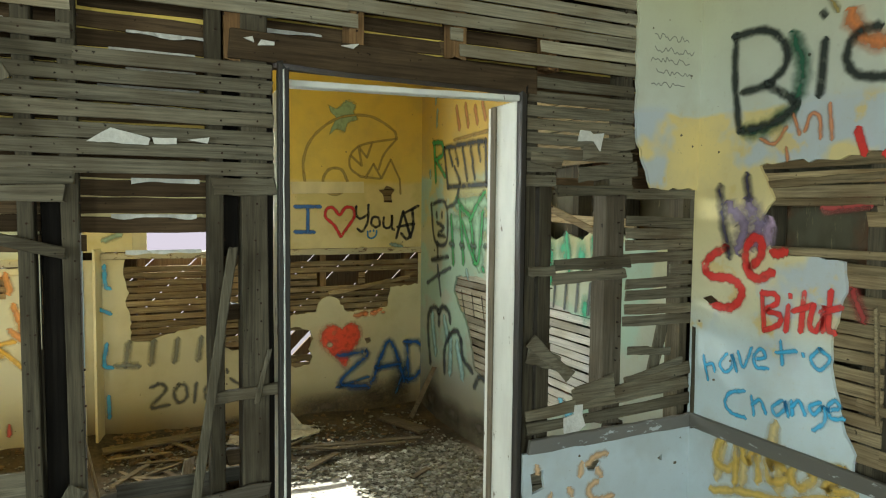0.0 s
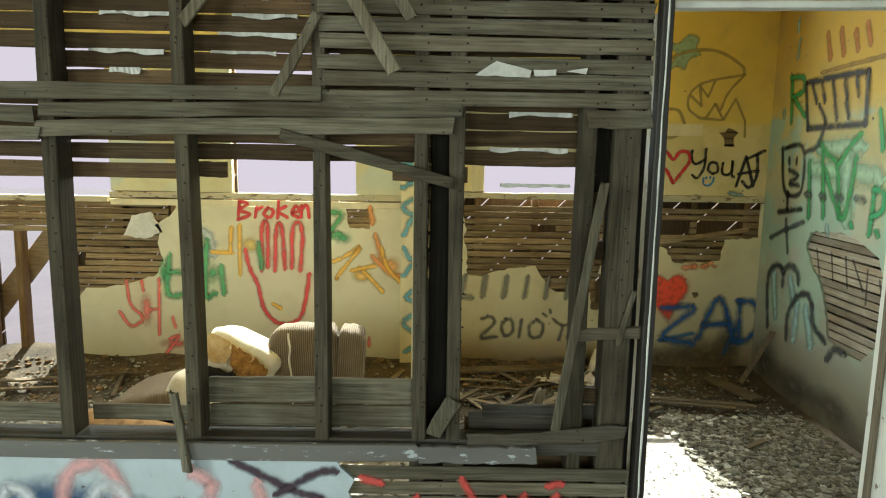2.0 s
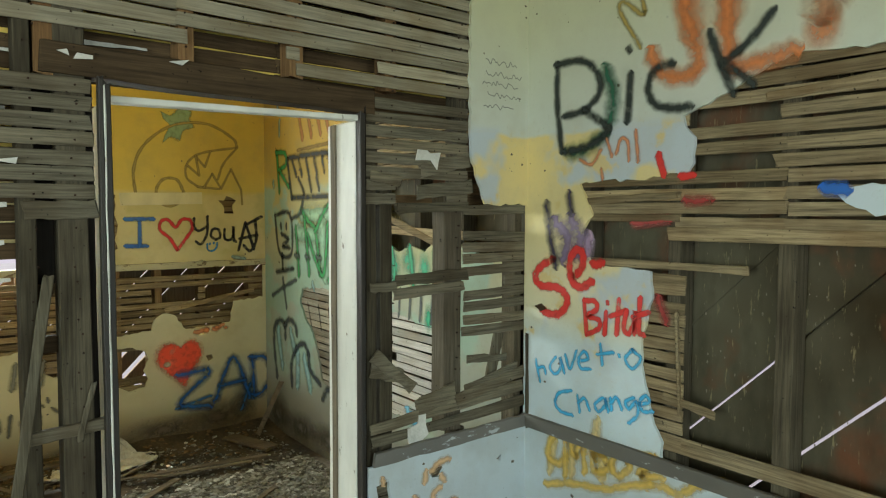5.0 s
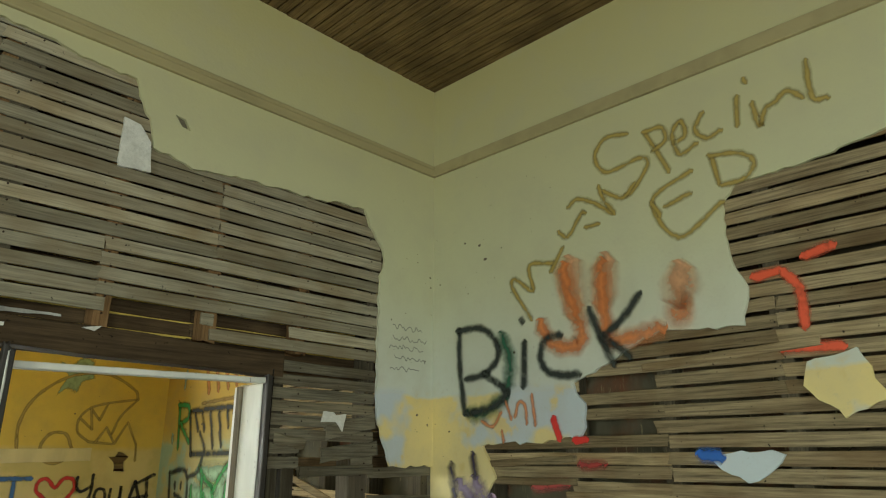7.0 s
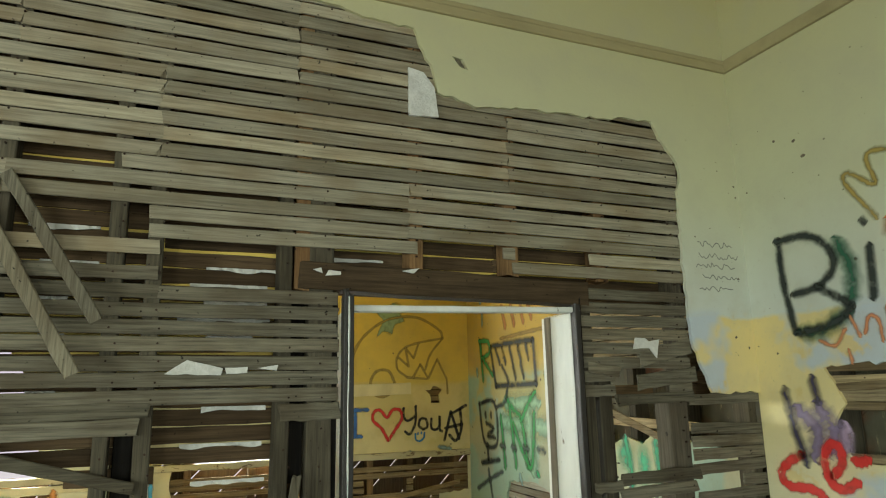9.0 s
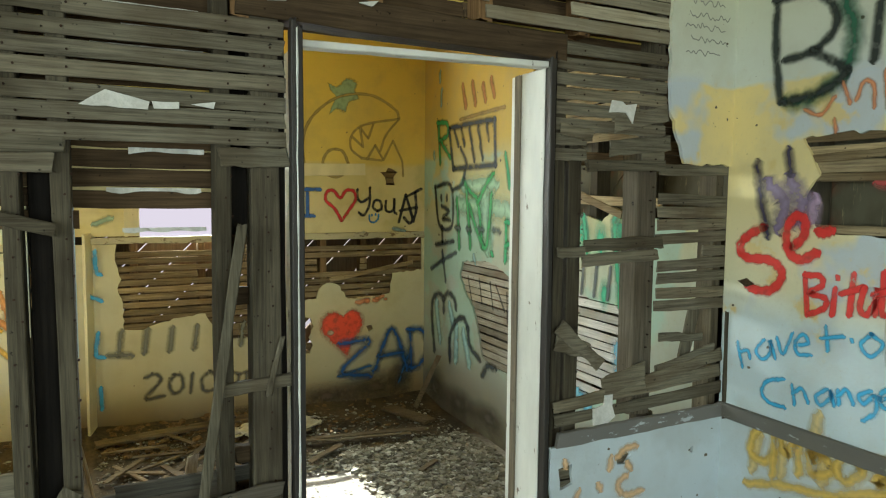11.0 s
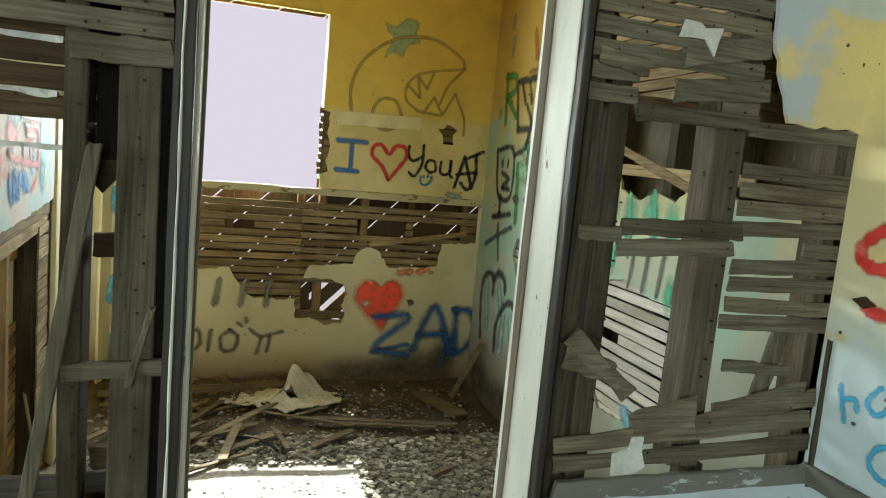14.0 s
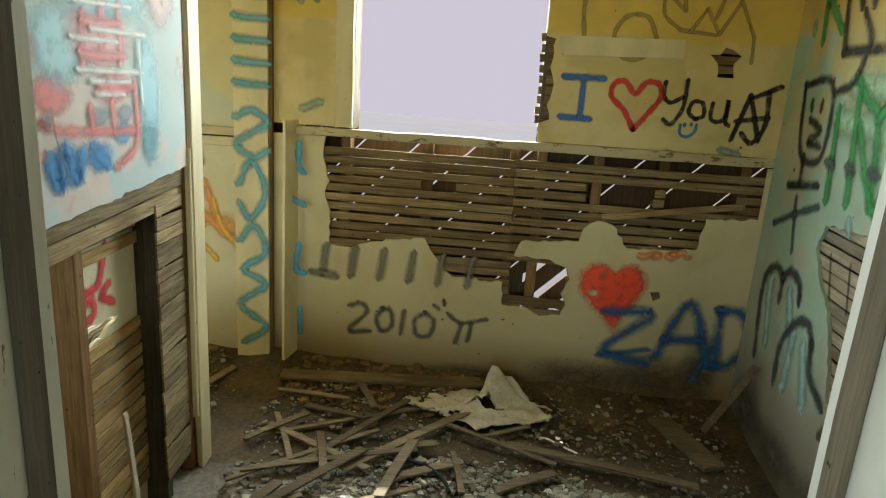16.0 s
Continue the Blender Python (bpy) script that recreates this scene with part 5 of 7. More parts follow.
graffiti(wall_c, WF, [[(-4.809, 2.54), (-4.805, 2.474)], [(-4.775, 2.404), (-4.78, 2.295)], [(-4.904, 1.945), (-4.893, 1.91)], [(-4.243, 1.212), (-4.217, 1.174)]], 0.05, (0.30, 0.46, 0.44), "pale blue sprayed dabs", soft=0.42)
graffiti(wall_c, WF, [[(-4.405, 1.687), (-3.988, 1.704)], [(-4.46, 1.559), (-3.807, 1.539)], [(-4.105, 1.627), (-4.045, 1.294)]], 0.16, (0.34, 0.52, 0.36), "pale green sprayed haze", -0.0157, 0.42)
for u, z, ru, rz in ((-3.34, 1.44, 0.07, 0.10), (-3.20, 1.40, 0.08, 0.13), (-3.05, 1.44, 0.09, 0.10), (-2.90, 1.40, 0.07, 0.14), (-2.76, 1.46, 0.08, 0.10), (-2.72, 1.24, 0.05, 0.16), (-2.86, 1.14, 0.05, 0.10), (-3.30, 1.22, 0.04, 0.10)):
    blob(wall_c, WF, u, z, ru, rz, (0.04, 0.38, 0.20), "bright green sprayed cloud", -0.0158 - 0.0004 * (u > -3), 0.36)
graffiti(wall_c, WF, [[(-3.22, 1.50), (-3.18, 1.26)], [(-3.04, 1.52), (-3.0, 1.30)], [(-2.80, 1.52), (-2.74, 1.10)]], 0.055, (0.03, 0.30, 0.14), "green sprayed drips", -0.0172, 0.38)
graffiti(wall_c, WF, bars(-3.18, 1.12, 0.42, 0.16, 4, 0.1), 0.026, (0.07, 0.08, 0.08), "grey sprayed bars")
graffiti(wall_c, WF, [[(-2.74, 0.90), (-2.72, 0.66)], [(-3.05, 0.58), (-2.95, 0.52)]], 0.09, (0.16, 0.45, 0.62), "blue sprayed dabs", soft=0.42)

# ---- north wall of the far rooms ----
wall_b = root("wall_north", "outside wall with cream plaster, bare laths and window openings", "wall", "structure")
WIN = [(1.19, 2.12, 1.335, 2.43), (-0.64, 0.257, 1.32, 2.43), (-2.45, -1.52, 1.28, 2.40)]
xs = [-3.2, -2.86, -2.48, -2.24, -1.86, -1.48, -1.08, -0.68, -0.28, 0.10, 0.30, 0.70, 1.15, 1.58, 2.02, 2.16, 2.44, 2.76, 3.15]
for i, x in enumerate(xs):
    inside = [w for w in WIN if w[0] - 0.02 < x < w[1] + 0.02]
    spans = [(0.0, inside[0][2] - 0.03), (inside[0][3] + 0.03, 3.0)] if inside else [(0.0, 3.0)]
    if x in (-2.24,):
        spans = [(0.1, 1.24)]
    for z0, z1 in spans:
        beam("stud", wall_b, (x, YB + 0.058, z0), (x, YB + 0.058, z1), 0.05, 0.088, BROWN_Z, seed=300 + i, chips=0.002)
REG = []
edges = [-3.3, -2.45, -1.52, -0.64, 0.257, 1.19, 2.12, 3.32]
for k, (a, b) in enumerate(zip(edges, edges[1:])):
    w = [q for q in WIN if abs(q[0] - a) < 0.01]
    if w:
        REG += [(a, b, -0.05, w[0][2] - 0.03), (a, b, w[0][3], 3.05)]
    else:
        REG.append((a, b, -0.05, 3.05))
REG = [r for r in REG if not (r[0] < -2.4 and r[3] < 1.3 and r[1] < -1.4)]
REG += [(-2.45, -1.95, 1.02, 1.25), (-1.95, -1.52, -0.05, 1.25)]
REG2 = []
for r in REG:
    if r[0] == 2.12:
        REG2 += [(2.12, 3.32, 0.80, 3.05), (2.12, 3.32, -0.05, 0.40), (2.40, 3.32, 0.40, 0.80)]
    else:
        REG2.append(r)
sheathing(wall_b, WB, REG2, 0.112, SHEATH, 0.205, None, 0.05, 1.0, 0.009)
sheathing(wall_b, WB, [(2.12, 2.40, 0.40, 0.80)], 0.114, SHEATH, 0.12, None, 0.02, 1.0, 0.035)
lay_laths(wall_b, WB, LATH_B, 0.42, 1.29, 0.0485, (1.0, 3.25), [(2.39, 2.73, 1.045, 1.15), (2.78, 3.12, 1.05, 1.15), (2.045, 2.34, 0.52, 0.73), (1.55, 1.74, 1.065, 1.11), (2.06, 2.20, 1.235, 1.28)], [(2.03,)], 0.004, droop=0.003)
lay_laths(wall_b, WB, LATH_B, 0.45, 1.25, 0.0485, (-2.6, -1.12), [(-2.4, -1.95, 0.2, 1.0), (-1.86, -1.74, 0.72, 0.83)], [(-1.86,)], 0.004)
lay_laths(wall_b, WB, LATH_B, 1.04, 1.24, 0.0485, (0.16, 0.40), [], [()], 0.004)
lay_laths(wall_b, WB, LATH_B, 1.42, 1.88, 0.0485, (2.10, 2.24), [], [()], 0.004)
lay_laths(wall_b, WB, LATH_B, 1.66, 1.86, 0.0485, (2.84, 3.08), [], [()], 0.004)
beam("loose_lath", wall_b, (2.48, YB - 0.012, 0.985), (3.16, YB - 0.016, 1.095), 0.035, 0.010, BROWN_X, "broken lath lying askew across a gap", seed=320)
beam("lath", wall_b, (2.02, YB + 0.004, 0.50), (2.36, YB + 0.004, 0.495), 0.05, 0.012, BROWN_X, seed=321)
beam("brace", wall_b, (-2.62, YB + 0.14, 0.22), (-1.98, YB + 0.14, 1.02), 0.16, 0.02, BROWN_X, "brown diagonal board across the gap", seed=322, chips=0.002)
HOLE = [(1.052, 1.288), (1.04, 1.18), (1.075, 1.06), (1.05, 1.0), (1.08, 0.90), (1.082, 0.722), (1.2, 0.712), (1.30, 0.75), (1.42, 0.775), (1.592, 0.795), (1.62, 0.74), (1.70, 0.63), (1.753, 0.597), (2.012, 0.596), (2.02, 0.47), (2.15, 0.465), (2.22, 0.425), (2.33, 0.44), (2.352, 0.50), (2.32, 0.56), (2.36, 0.64), (2.34, 0.70), (2.25, 0.74), (2.06, 0.745), (2.092, 0.825), (2.381, 0.848), (2.40, 0.92), (2.463, 0.965), (2.54, 0.95), (2.63, 0.834), (2.80, 0.84), (2.969, 0.858), (2.994, 1.016), (3.24, 1.032), (3.24, 1.288)]
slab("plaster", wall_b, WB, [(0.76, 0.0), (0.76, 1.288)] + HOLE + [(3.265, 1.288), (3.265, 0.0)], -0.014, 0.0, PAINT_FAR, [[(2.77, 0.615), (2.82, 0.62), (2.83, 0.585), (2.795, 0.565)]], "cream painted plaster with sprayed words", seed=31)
slab("plaster", wall_b, WB, [(2.12, 2.98), (2.12, 1.84), (2.165, 1.83), (2.15, 1.70), (2.175, 1.62), (2.15, 1.52), (2.17, 1.45), (2.12, 1.43), (2.12, 1.34), (3.265, 1.34), (3.265, 2.98)], -0.014, 0.0, PAINT_FAR, [[(2.885, 1.80), (2.93, 1.80), (2.95, 1.835), (2.99, 1.825), (3.03, 1.80), (3.0, 1.765), (3.01, 1.70), (2.93, 1.70), (2.925, 1.76)]], "yellow painted plaster beside the window", seed=32)
slab("plaster", wall_b, WB, [(0.62, 2.98), (0.62, 1.34), (1.19, 1.34), (1.19, 2.43), (2.12, 2.43), (2.12, 2.98)], -0.014, 0.0, PAINT_FAR, label="yellow painted plaster above the window", seed=33)
slab("plaster", wall_b, WB, [(0.66, 0.0), (0.66, 1.20), (-1.05, 1.20), (-1.10, 1.12), (-1.22, 1.05), (-1.18, 1.0), (-1.20, 0.92), (-1.16, 0.78), (-1.22, 0.68), (-1.40, 0.62), (-1.60, 0.575), (-1.74, 0.575), (-1.80, 0.50), (-1.88, 0.50), (-1.88, 0.0)], -0.014, 0.0, PAINT_LEFT, [[(0.18, 1.195), (0.385, 1.195), (0.36, 1.05), (0.21, 1.055)]], "cream painted plaster with a sprayed hand", seed=34)
slab("plaster", wall_b, WB, [(-1.52, 1.30), (-1.52, 2.98), (0.62, 2.98), (0.62, 1.30), (0.257, 1.30), (0.257, 2.43), (-0.64, 2.43), (-0.64, 1.30)], -0.014, 0.0, PAINT_LEFT, label="cream painted plaster round the window", seed=35)
slab("plaster", wall_b, WB, [(-3.3, 2.40), (-3.3, 2.98), (-1.52, 2.98), (-1.52, 2.40)], -0.014, 0.0, PAINT_LEFT, label="cream painted plaster", seed=36)
slab("plaster_patch", wall_b, WB, [(-1.42, 1.02), (-1.38, 1.12), (-1.24, 1.15), (-1.16, 1.0), (-1.30, 0.95), (-1.45, 0.97)], -0.014, 0.0, RAW_PLASTER, label="scrap of plaster left on laths", seed=37)
beam("panel_strip", wall_b, (2.19, YB - 0.017, 1.80), (2.76, YB - 0.017, 1.815), 0.09, 0.006, CREAM_TRIM, "pale flat strip on the plaster", seed=38)
bm = bmesh.new()
box(bm, 2.118, 2.135, YB - 0.01, YB + 0.10, 1.40, 2.45)
part("window_reveal", bm, GREY_BROWN, wall_b)
bm = bmesh.new()
box(bm, 1.175, 1.192, YB - 0.01, YB + 0.10, 1.335, 2.45)
part("window_reveal", bm, GREY_BROWN, wall_b)
beam("casing", wall_b, (1.145, YB - 0.024, 1.345), (1.145, YB - 0.024, 2.46), 0.09, 0.016, CREAM_TRIM, "cream window casing", seed=40)
for i, (x0, x1, z) in enumerate(((0.90, 3.25, 1.312), (-1.52, 0.62, 1.275), (-2.9, -1.54, 1.235))):
    beam("window_sill", wall_b, (x0, YB - 0.020, z), (x1, YB - 0.020, z + 0.004), 0.044, 0.028, SILL_TRIM, "worn wooden sill and rail", seed=41 + i, chips=0.003, cuts=18)
beam("apron", wall_b, (-1.52, YB - 0.010, 1.22), (0.62, YB - 0.010, 1.225), 0.045, 0.014, CREAM_TRIM, seed=45, chips=0.002)
# words on the north wall
graffiti(wall_b, WB, [[(-0.558, 0.879), (-0.525, 0.74), (-0.467, 0.613), (-0.428, 0.443), (-0.346, 0.341), (-0.243, 0.325), (-0.159, 0.376), (-0.118, 0.505), (-0.088, 0.705)], [(-0.437, 0.727), (-0.43, 1.048), (-0.392, 1.068), (-0.392, 0.756)], [(-0.34, 0.729), (-0.327, 1.022), (-0.288, 1.059), (-0.265, 0.744)], [(-0.215, 0.753), (-0.206, 1.038), (-0.156, 1.089), (-0.135, 0.984), (-0.154, 0.732)]], 0.042, (0.62, 0.05, 0.05), "red sprayed outline of an open palm", soft=0.36)
graffiti(wall_b, WB, [[(-1.117, 0.828), (-1.134, 0.54), (-0.982, 0.548)], [(-1.114, 0.699), (-1.039, 0.705)], [(-0.839, 0.944), (-0.857, 0.544), (-0.79, 0.551)], [(-0.74, 0.75), (-0.718, 0.552)], [(-0.46, 0.923), (-0.436, 0.755)], [(0.015, 1.166), (0.152, 1.155), (0.063, 1.01), (0.135, 1.011)]], 0.06, (0.10, 0.38, 0.15), "green sprayed letters", soft=0.4)
graffiti(wall_b, WB, [[(-0.803, 0.861), (-0.654, 0.858)], [(-0.655, 1.044), (-0.665, 0.863)], [(-0.594, 1.059), (-0.598, 0.696)], [(0.09, 0.803), (0.187, 0.85), (0.289, 0.913), (0.131, 0.708), (0.117, 0.674)], [(0.284, 0.762), (0.457, 0.583)], [(0.444, 0.91), (0.492, 0.765), (0.584, 0.659)], [(0.228, 0.738), (0.395, 0.775)], [(-0.358, 0.473), (-0.303, 0.445)]], 0.04, (0.78, 0.46, 0.06), "yellow orange sprayed loops", soft=0.38)
graffiti(wall_b, WB, [[(-1.44, 0.631), (-1.415, 0.455), (-1.331, 0.354), (-1.417, 0.289), (-1.501, 0.397)], [(-1.329, 0.633), (-1.316, 0.565)], [(-1.199, 0.652), (-1.211, 0.229)], [(-1.272, 0.415), (-1.228, 0.424)], [(-1.134, 0.195), (-1.069, 0.214), (-1.176, 0.055), (-1.083, 0.062)], [(-0.896, 0.205), (-0.841, 0.148)], [(-0.797, 0.212), (-0.727, 0.225)], [(-0.362, 0.242), (-0.335, 0.185)], [(0.355, 0.225), (0.358, 0.166)], [(-1.108, 0.36), (-1.088, 0.289)]], 0.034, (0.72, 0.14, 0.11), "pale red sprayed letters", soft=0.38)
graffiti(wall_b, WB, [[(-0.59, 1.238), (-0.604, 1.103)], [(-0.59, 1.238), (-0.531, 1.22), (-0.592, 1.175), (-0.516, 1.143), (-0.604, 1.103)], [(-0.466, 1.199), (-0.478, 1.122)], [(-0.472, 1.171), (-0.427, 1.2)], [(-0.387, 1.195), (-0.415, 1.145), (-0.369, 1.124), (-0.346, 1.174), (-0.387, 1.195)], [(-0.307, 1.243), (-0.314, 1.119)], [(-0.253, 1.208), (-0.308, 1.169), (-0.243, 1.126)], [(-0.204, 1.16), (-0.155, 1.177), (-0.182, 1.21), (-0.21, 1.154), (-0.161, 1.127)], [(-0.138, 1.216), (-0.144, 1.128)], [(-0.138, 1.188), (-0.1, 1.216), (-0.084, 1.129)]], 0.026, (0.62, 0.035, 0.035), "red sprayed word broken", soft=0.2)
graffiti(wall_b, WB, [[(2.56, 0.493), (2.798, 0.495), (2.569, 0.279), (2.797, 0.226)], [(2.84, 0.262), (2.981, 0.577), (3.117, 0.245)], [(2.88, 0.366), (3.061, 0.384)], [(3.135, 0.548), (3.148, 0.244)], [(3.127, 0.556), (3.245, 0.539), (3.294, 0.401), (3.225, 0.264), (3.148, 0.244)]], 0.066, (0.016, 0.10, 0.30), "dark blue sprayed letters", -0.0225, 0.42)
graffiti(wall_b, WB, [[(1.203, 0.386), (1.264, 0.406), (1.296, 0.356), (1.2, 0.246), (1.315, 0.25)], [(1.383, 0.387), (1.351, 0.327), (1.381, 0.257), (1.436, 0.294), (1.429, 0.374), (1.383, 0.387)], [(1.5, 0.383), (1.488, 0.253)], [(1.615, 0.387), (1.561, 0.336), (1.576, 0.254), (1.646, 0.261), (1.664, 0.344), (1.615, 0.387)]], 0.034, (0.115, 0.112, 0.088), "grey sprayed year", soft=0.42)
graffiti(wall_b, WB, [[(1.739, 0.393), (1.814, 0.348), (1.946, 0.382)], [(1.814, 0.339), (1.788, 0.232)], [(1.867, 0.347), (1.854, 0.248)], [(1.711, 0.463), (1.718, 0.444)], [(1.662, 0.432), (1.688, 0.417)]], 0.03, (0.12, 0.11, 0.09), "dark sprayed dabs", soft=0.4)
graffiti(wall_b, WB, [[(2.297, 1.813), (2.283, 2.012), (2.362, 2.196), (2.56, 2.344), (2.808, 2.373), (3.003, 2.28), (3.038, 2.209)], [(2.628, 1.86), (2.574, 1.767), (2.478, 1.766), (2.432, 1.856), (2.481, 1.947), (2.577, 1.95), (2.628, 1.86)]], 0.022, (0.36, 0.27, 0.085), "faded grey outline of a round figure", soft=0.3)
graffiti(wall_b, WB, [[(3.038, 2.209), (2.831, 2.171), (2.716, 2.131), (2.652, 2.061), (2.651, 1.965), (2.733, 1.9)], [(2.716, 2.131), (2.786, 2.05)], [(2.786, 2.05), (2.831, 2.171)], [(2.652, 2.061), (2.743, 1.985)], [(2.743, 1.985), (2.72, 2.123)], [(2.733, 1.9), (2.895, 1.887)], [(2.775, 1.892), (2.841, 2.001)], [(2.841, 2.001), (2.908, 1.891)], [(2.908, 1.891), (2.986, 2.041)], [(2.986, 2.041), (3.065, 1.886)], [(3.065, 1.886), (3.072, 1.772)], [(3.038, 2.209), (2.929, 2.082), (2.883, 1.959)]], 0.018, (0.36, 0.27, 0.085), "faded grey zigzag outline", -0.0180, 0.3)
filled(wall_b, WB, [(2.46, 2.45), (2.54, 2.43), (2.62, 2.50), (2.71, 2.48), (2.70, 2.40), (2.73, 2.34), (2.64, 2.30), (2.61, 2.22), (2.53, 2.24), (2.47, 2.19), (2.50, 2.28), (2.53, 2.34), (2.48, 2.39)], (0.30, 0.42, 0.27), "patch of older green paint laid bare", -0.0162, 0.05)
graffiti(wall_b, WB, written("I", 2.22, 1.47, 0.19, squeeze=1.2), 0.034, (0.04, 0.15, 0.48), "blue sprayed letter", soft=0.25)
graffiti(wall_b, WB, [[(2.575, 1.43), (2.52, 1.52), (2.455, 1.58), (2.46, 1.64), (2.51, 1.655), (2.565, 1.60), (2.61, 1.655), (2.67, 1.65), (2.685, 1.59), (2.635, 1.51), (2.575, 1.43)]], 0.026, (0.58, 0.02, 0.025), "red sprayed heart outline", soft=0.2)
graffiti(wall_b, WB, [[(2.70, 1.665), (2.70, 1.60), (2.735, 1.57), (2.79, 1.60)], [(2.80, 1.68), (2.795, 1.55), (2.75, 1.47), (2.71, 1.49)], [(2.86, 1.50), (2.825, 1.53), (2.84, 1.58), (2.885, 1.575), (2.895, 1.52), (2.86, 1.50)], [(2.93, 1.58), (2.93, 1.51), (2.97, 1.495), (3.0, 1.53), (3.0, 1.60), (3.0, 1.50), (3.02, 1.48)]], 0.020, (0.018, 0.016, 0.016), "black painted word you", soft=0.15)
# two initials, drawn as letter strokes
graffiti(wall_b, WB, [[(3.039, 1.413), (3.098, 1.628)], [(3.098, 1.628), (3.165, 1.417)], [(3.048, 1.503), (3.194, 1.529)], [(3.117, 1.618), (3.231, 1.675)], [(3.178, 1.649), (3.185, 1.494), (3.136, 1.406), (3.081, 1.449)]], 0.024, (0.018, 0.016, 0.016), "black painted initials", soft=0.15)
graffiti(wall_b, WB, [[(2.795, 1.47), (2.80, 1.425), (2.835, 1.415), (2.865, 1.44), (2.87, 1.475)], [(2.815, 1.465), (2.816, 1.475)], [(2.845, 1.47), (2.846, 1.48)]], 0.014, (0.03, 0.22, 0.62), "small blue smile", soft=0.2)
graffiti(wall_b, WB, bars(1.00, 0.56, 0.94, 0.15, 6, 0.12) + [[(0.99, 0.56), (1.12, 0.55)]], 0.052, (0.19, 0.185, 0.14), "faded grey sprayed bars", soft=0.42)
HEART = (0.84, 0.070, 0.022)
filled(wall_b, WB, [(2.588, 0.72), (2.51, 0.769), (2.414, 0.748), (2.369, 0.636), (2.43, 0.521), (2.533, 0.429), (2.618, 0.346), (2.676, 0.471), (2.761, 0.586), (2.775, 0.692), (2.708, 0.772), (2.63, 0.764)], HEART, "bright orange red sprayed heart", -0.0172, 0.10)
blob(wall_b, WB, 2.485, 0.585, 0.036, 0.030, (0.54, 0.46, 0.29), "bare plaster left in the heart", -0.0190, 0.25)
# dirt at the wall foot, painted darker where the corner is shaded
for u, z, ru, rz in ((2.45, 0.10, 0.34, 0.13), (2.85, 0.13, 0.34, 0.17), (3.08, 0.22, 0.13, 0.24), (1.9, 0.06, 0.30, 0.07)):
    blob(wall_b, WB, u, z, ru, rz, (0.12, 0.085, 0.045), "painted patch of dirt and corner shade low on the plaster", -0.0150 - 0.0002 * u, 0.42)
for u, z, r in ((2.78, 0.815, 0.05), (2.86, 0.83, 0.035), (2.93, 0.82, 0.03)):
    blob(wall_b, WB, u, z - 0.005, r, r * 0.7, (0.72, 0.26, 0.10), "pale orange sprayed dab", -0.0170, 0.42)
graffiti(wall_b, WB, [[(2.70, 0.80), (2.78, 0.82)], [(2.84, 0.81), (2.90, 0.84)]], 0.05, (0.70, 0.28, 0.12), "pale orange sprayed dabs", -0.0165, 0.42)
graffiti(wall_b, WB, [[(2.55, 0.24), (2.80, 0.30)], [(3.05, 0.15), (3.12, 0.34)]], 0.04, (0.03, 0.14, 0.30), "blue sprayed runs", -0.0165, 0.42)
graffiti(wall_b, WB, [[(2.72, 1.31), (2.76, 1.33)], [(3.0, 1.36), (3.08, 1.35)]], 0.045, (0.30, 0.42, 0.42), "pale blue dabs", soft=0.4)
graffiti(wall_b, WB, [[(-0.95, 0.95), (-0.85, 1.0), (-0.80, 0.90)], [(-0.95, 0.84), (-0.80, 0.85)]], 0.10, (0.56, 0.62, 0.62), "pale scraped patch", -0.0160, 0.42)

graffiti(wall_b, WB, [[(0.40, 1.0), (0.46, 0.80)], [(0.38, 0.84), (0.52, 0.72), (0.60, 0.70)], [(0.36, 1.20), (0.38, 1.10)]], 0.06, (0.70, 0.30, 0.08), "faded orange sprayed marks", -0.0170, 0.42)
graffiti(wall_b, WB, [[(0.68, 2.0), (0.72, 1.88)], [(0.98, 2.05), (1.0, 1.95)], [(0.90, 2.02), (0.92, 1.94)], [(1.04, 2.06), (1.06, 2.0)], [(0.93, 1.42), (1.02, 1.46)]], 0.05, (0.30, 0.42, 0.30), "pale green sprayed dabs", -0.0170, 0.42)
for u, z, ru, rz, c in ((-1.16, 0.70, 0.05, 0.13, (0.10, 0.40, 0.16)), (-0.98, 0.68, 0.05, 0.10, (0.12, 0.42, 0.18)), (-0.80, 0.70, 0.06, 0.10, (0.12, 0.40, 0.16)), (0.16, 0.98, 0.09, 0.06, (0.08, 0.36, 0.16)),
                        (-0.52, 0.92, 0.10, 0.08, (0.74, 0.55, 0.14)), (0.30, 0.70, 0.10, 0.07, (0.80, 0.50, 0.10)), (-0.02, 0.70, 0.05, 0.12, (0.20, 0.46, 0.22)), (-1.30, 0.42, 0.06, 0.16, (0.74, 0.20, 0.15)), (-1.10, 0.16, 0.14, 0.05, (0.74, 0.16, 0.13)), (-0.30, 0.20, 0.12, 0.04, (0.72, 0.20, 0.16)), (0.52, 0.78, 0.09, 0.09, (0.78, 0.42, 0.12))):
    blob(wall_b, WB, u, z, ru, rz, c, "soft cloud of sprayed paint", -0.0156, 0.42)
# ---- partition between the two far rooms ----
wall_e = root("wall_partition", "partition of bare studs under painted plaster", "wall", "structure")
TH = 0.11
XM = XE - TH / 2
for i, y in enumerate((2.32, 2.62, 2.98, 3.37, 3.84, 4.06)):
    beam("stud", wall_e, (XM - 0.005, y, 0.0), (XM - 0.005, y, 2.98), 0.045, 0.09, BROWN_Z if i % 2 else STUD_Z, seed=400 + i, chips=0.002, roll=90)
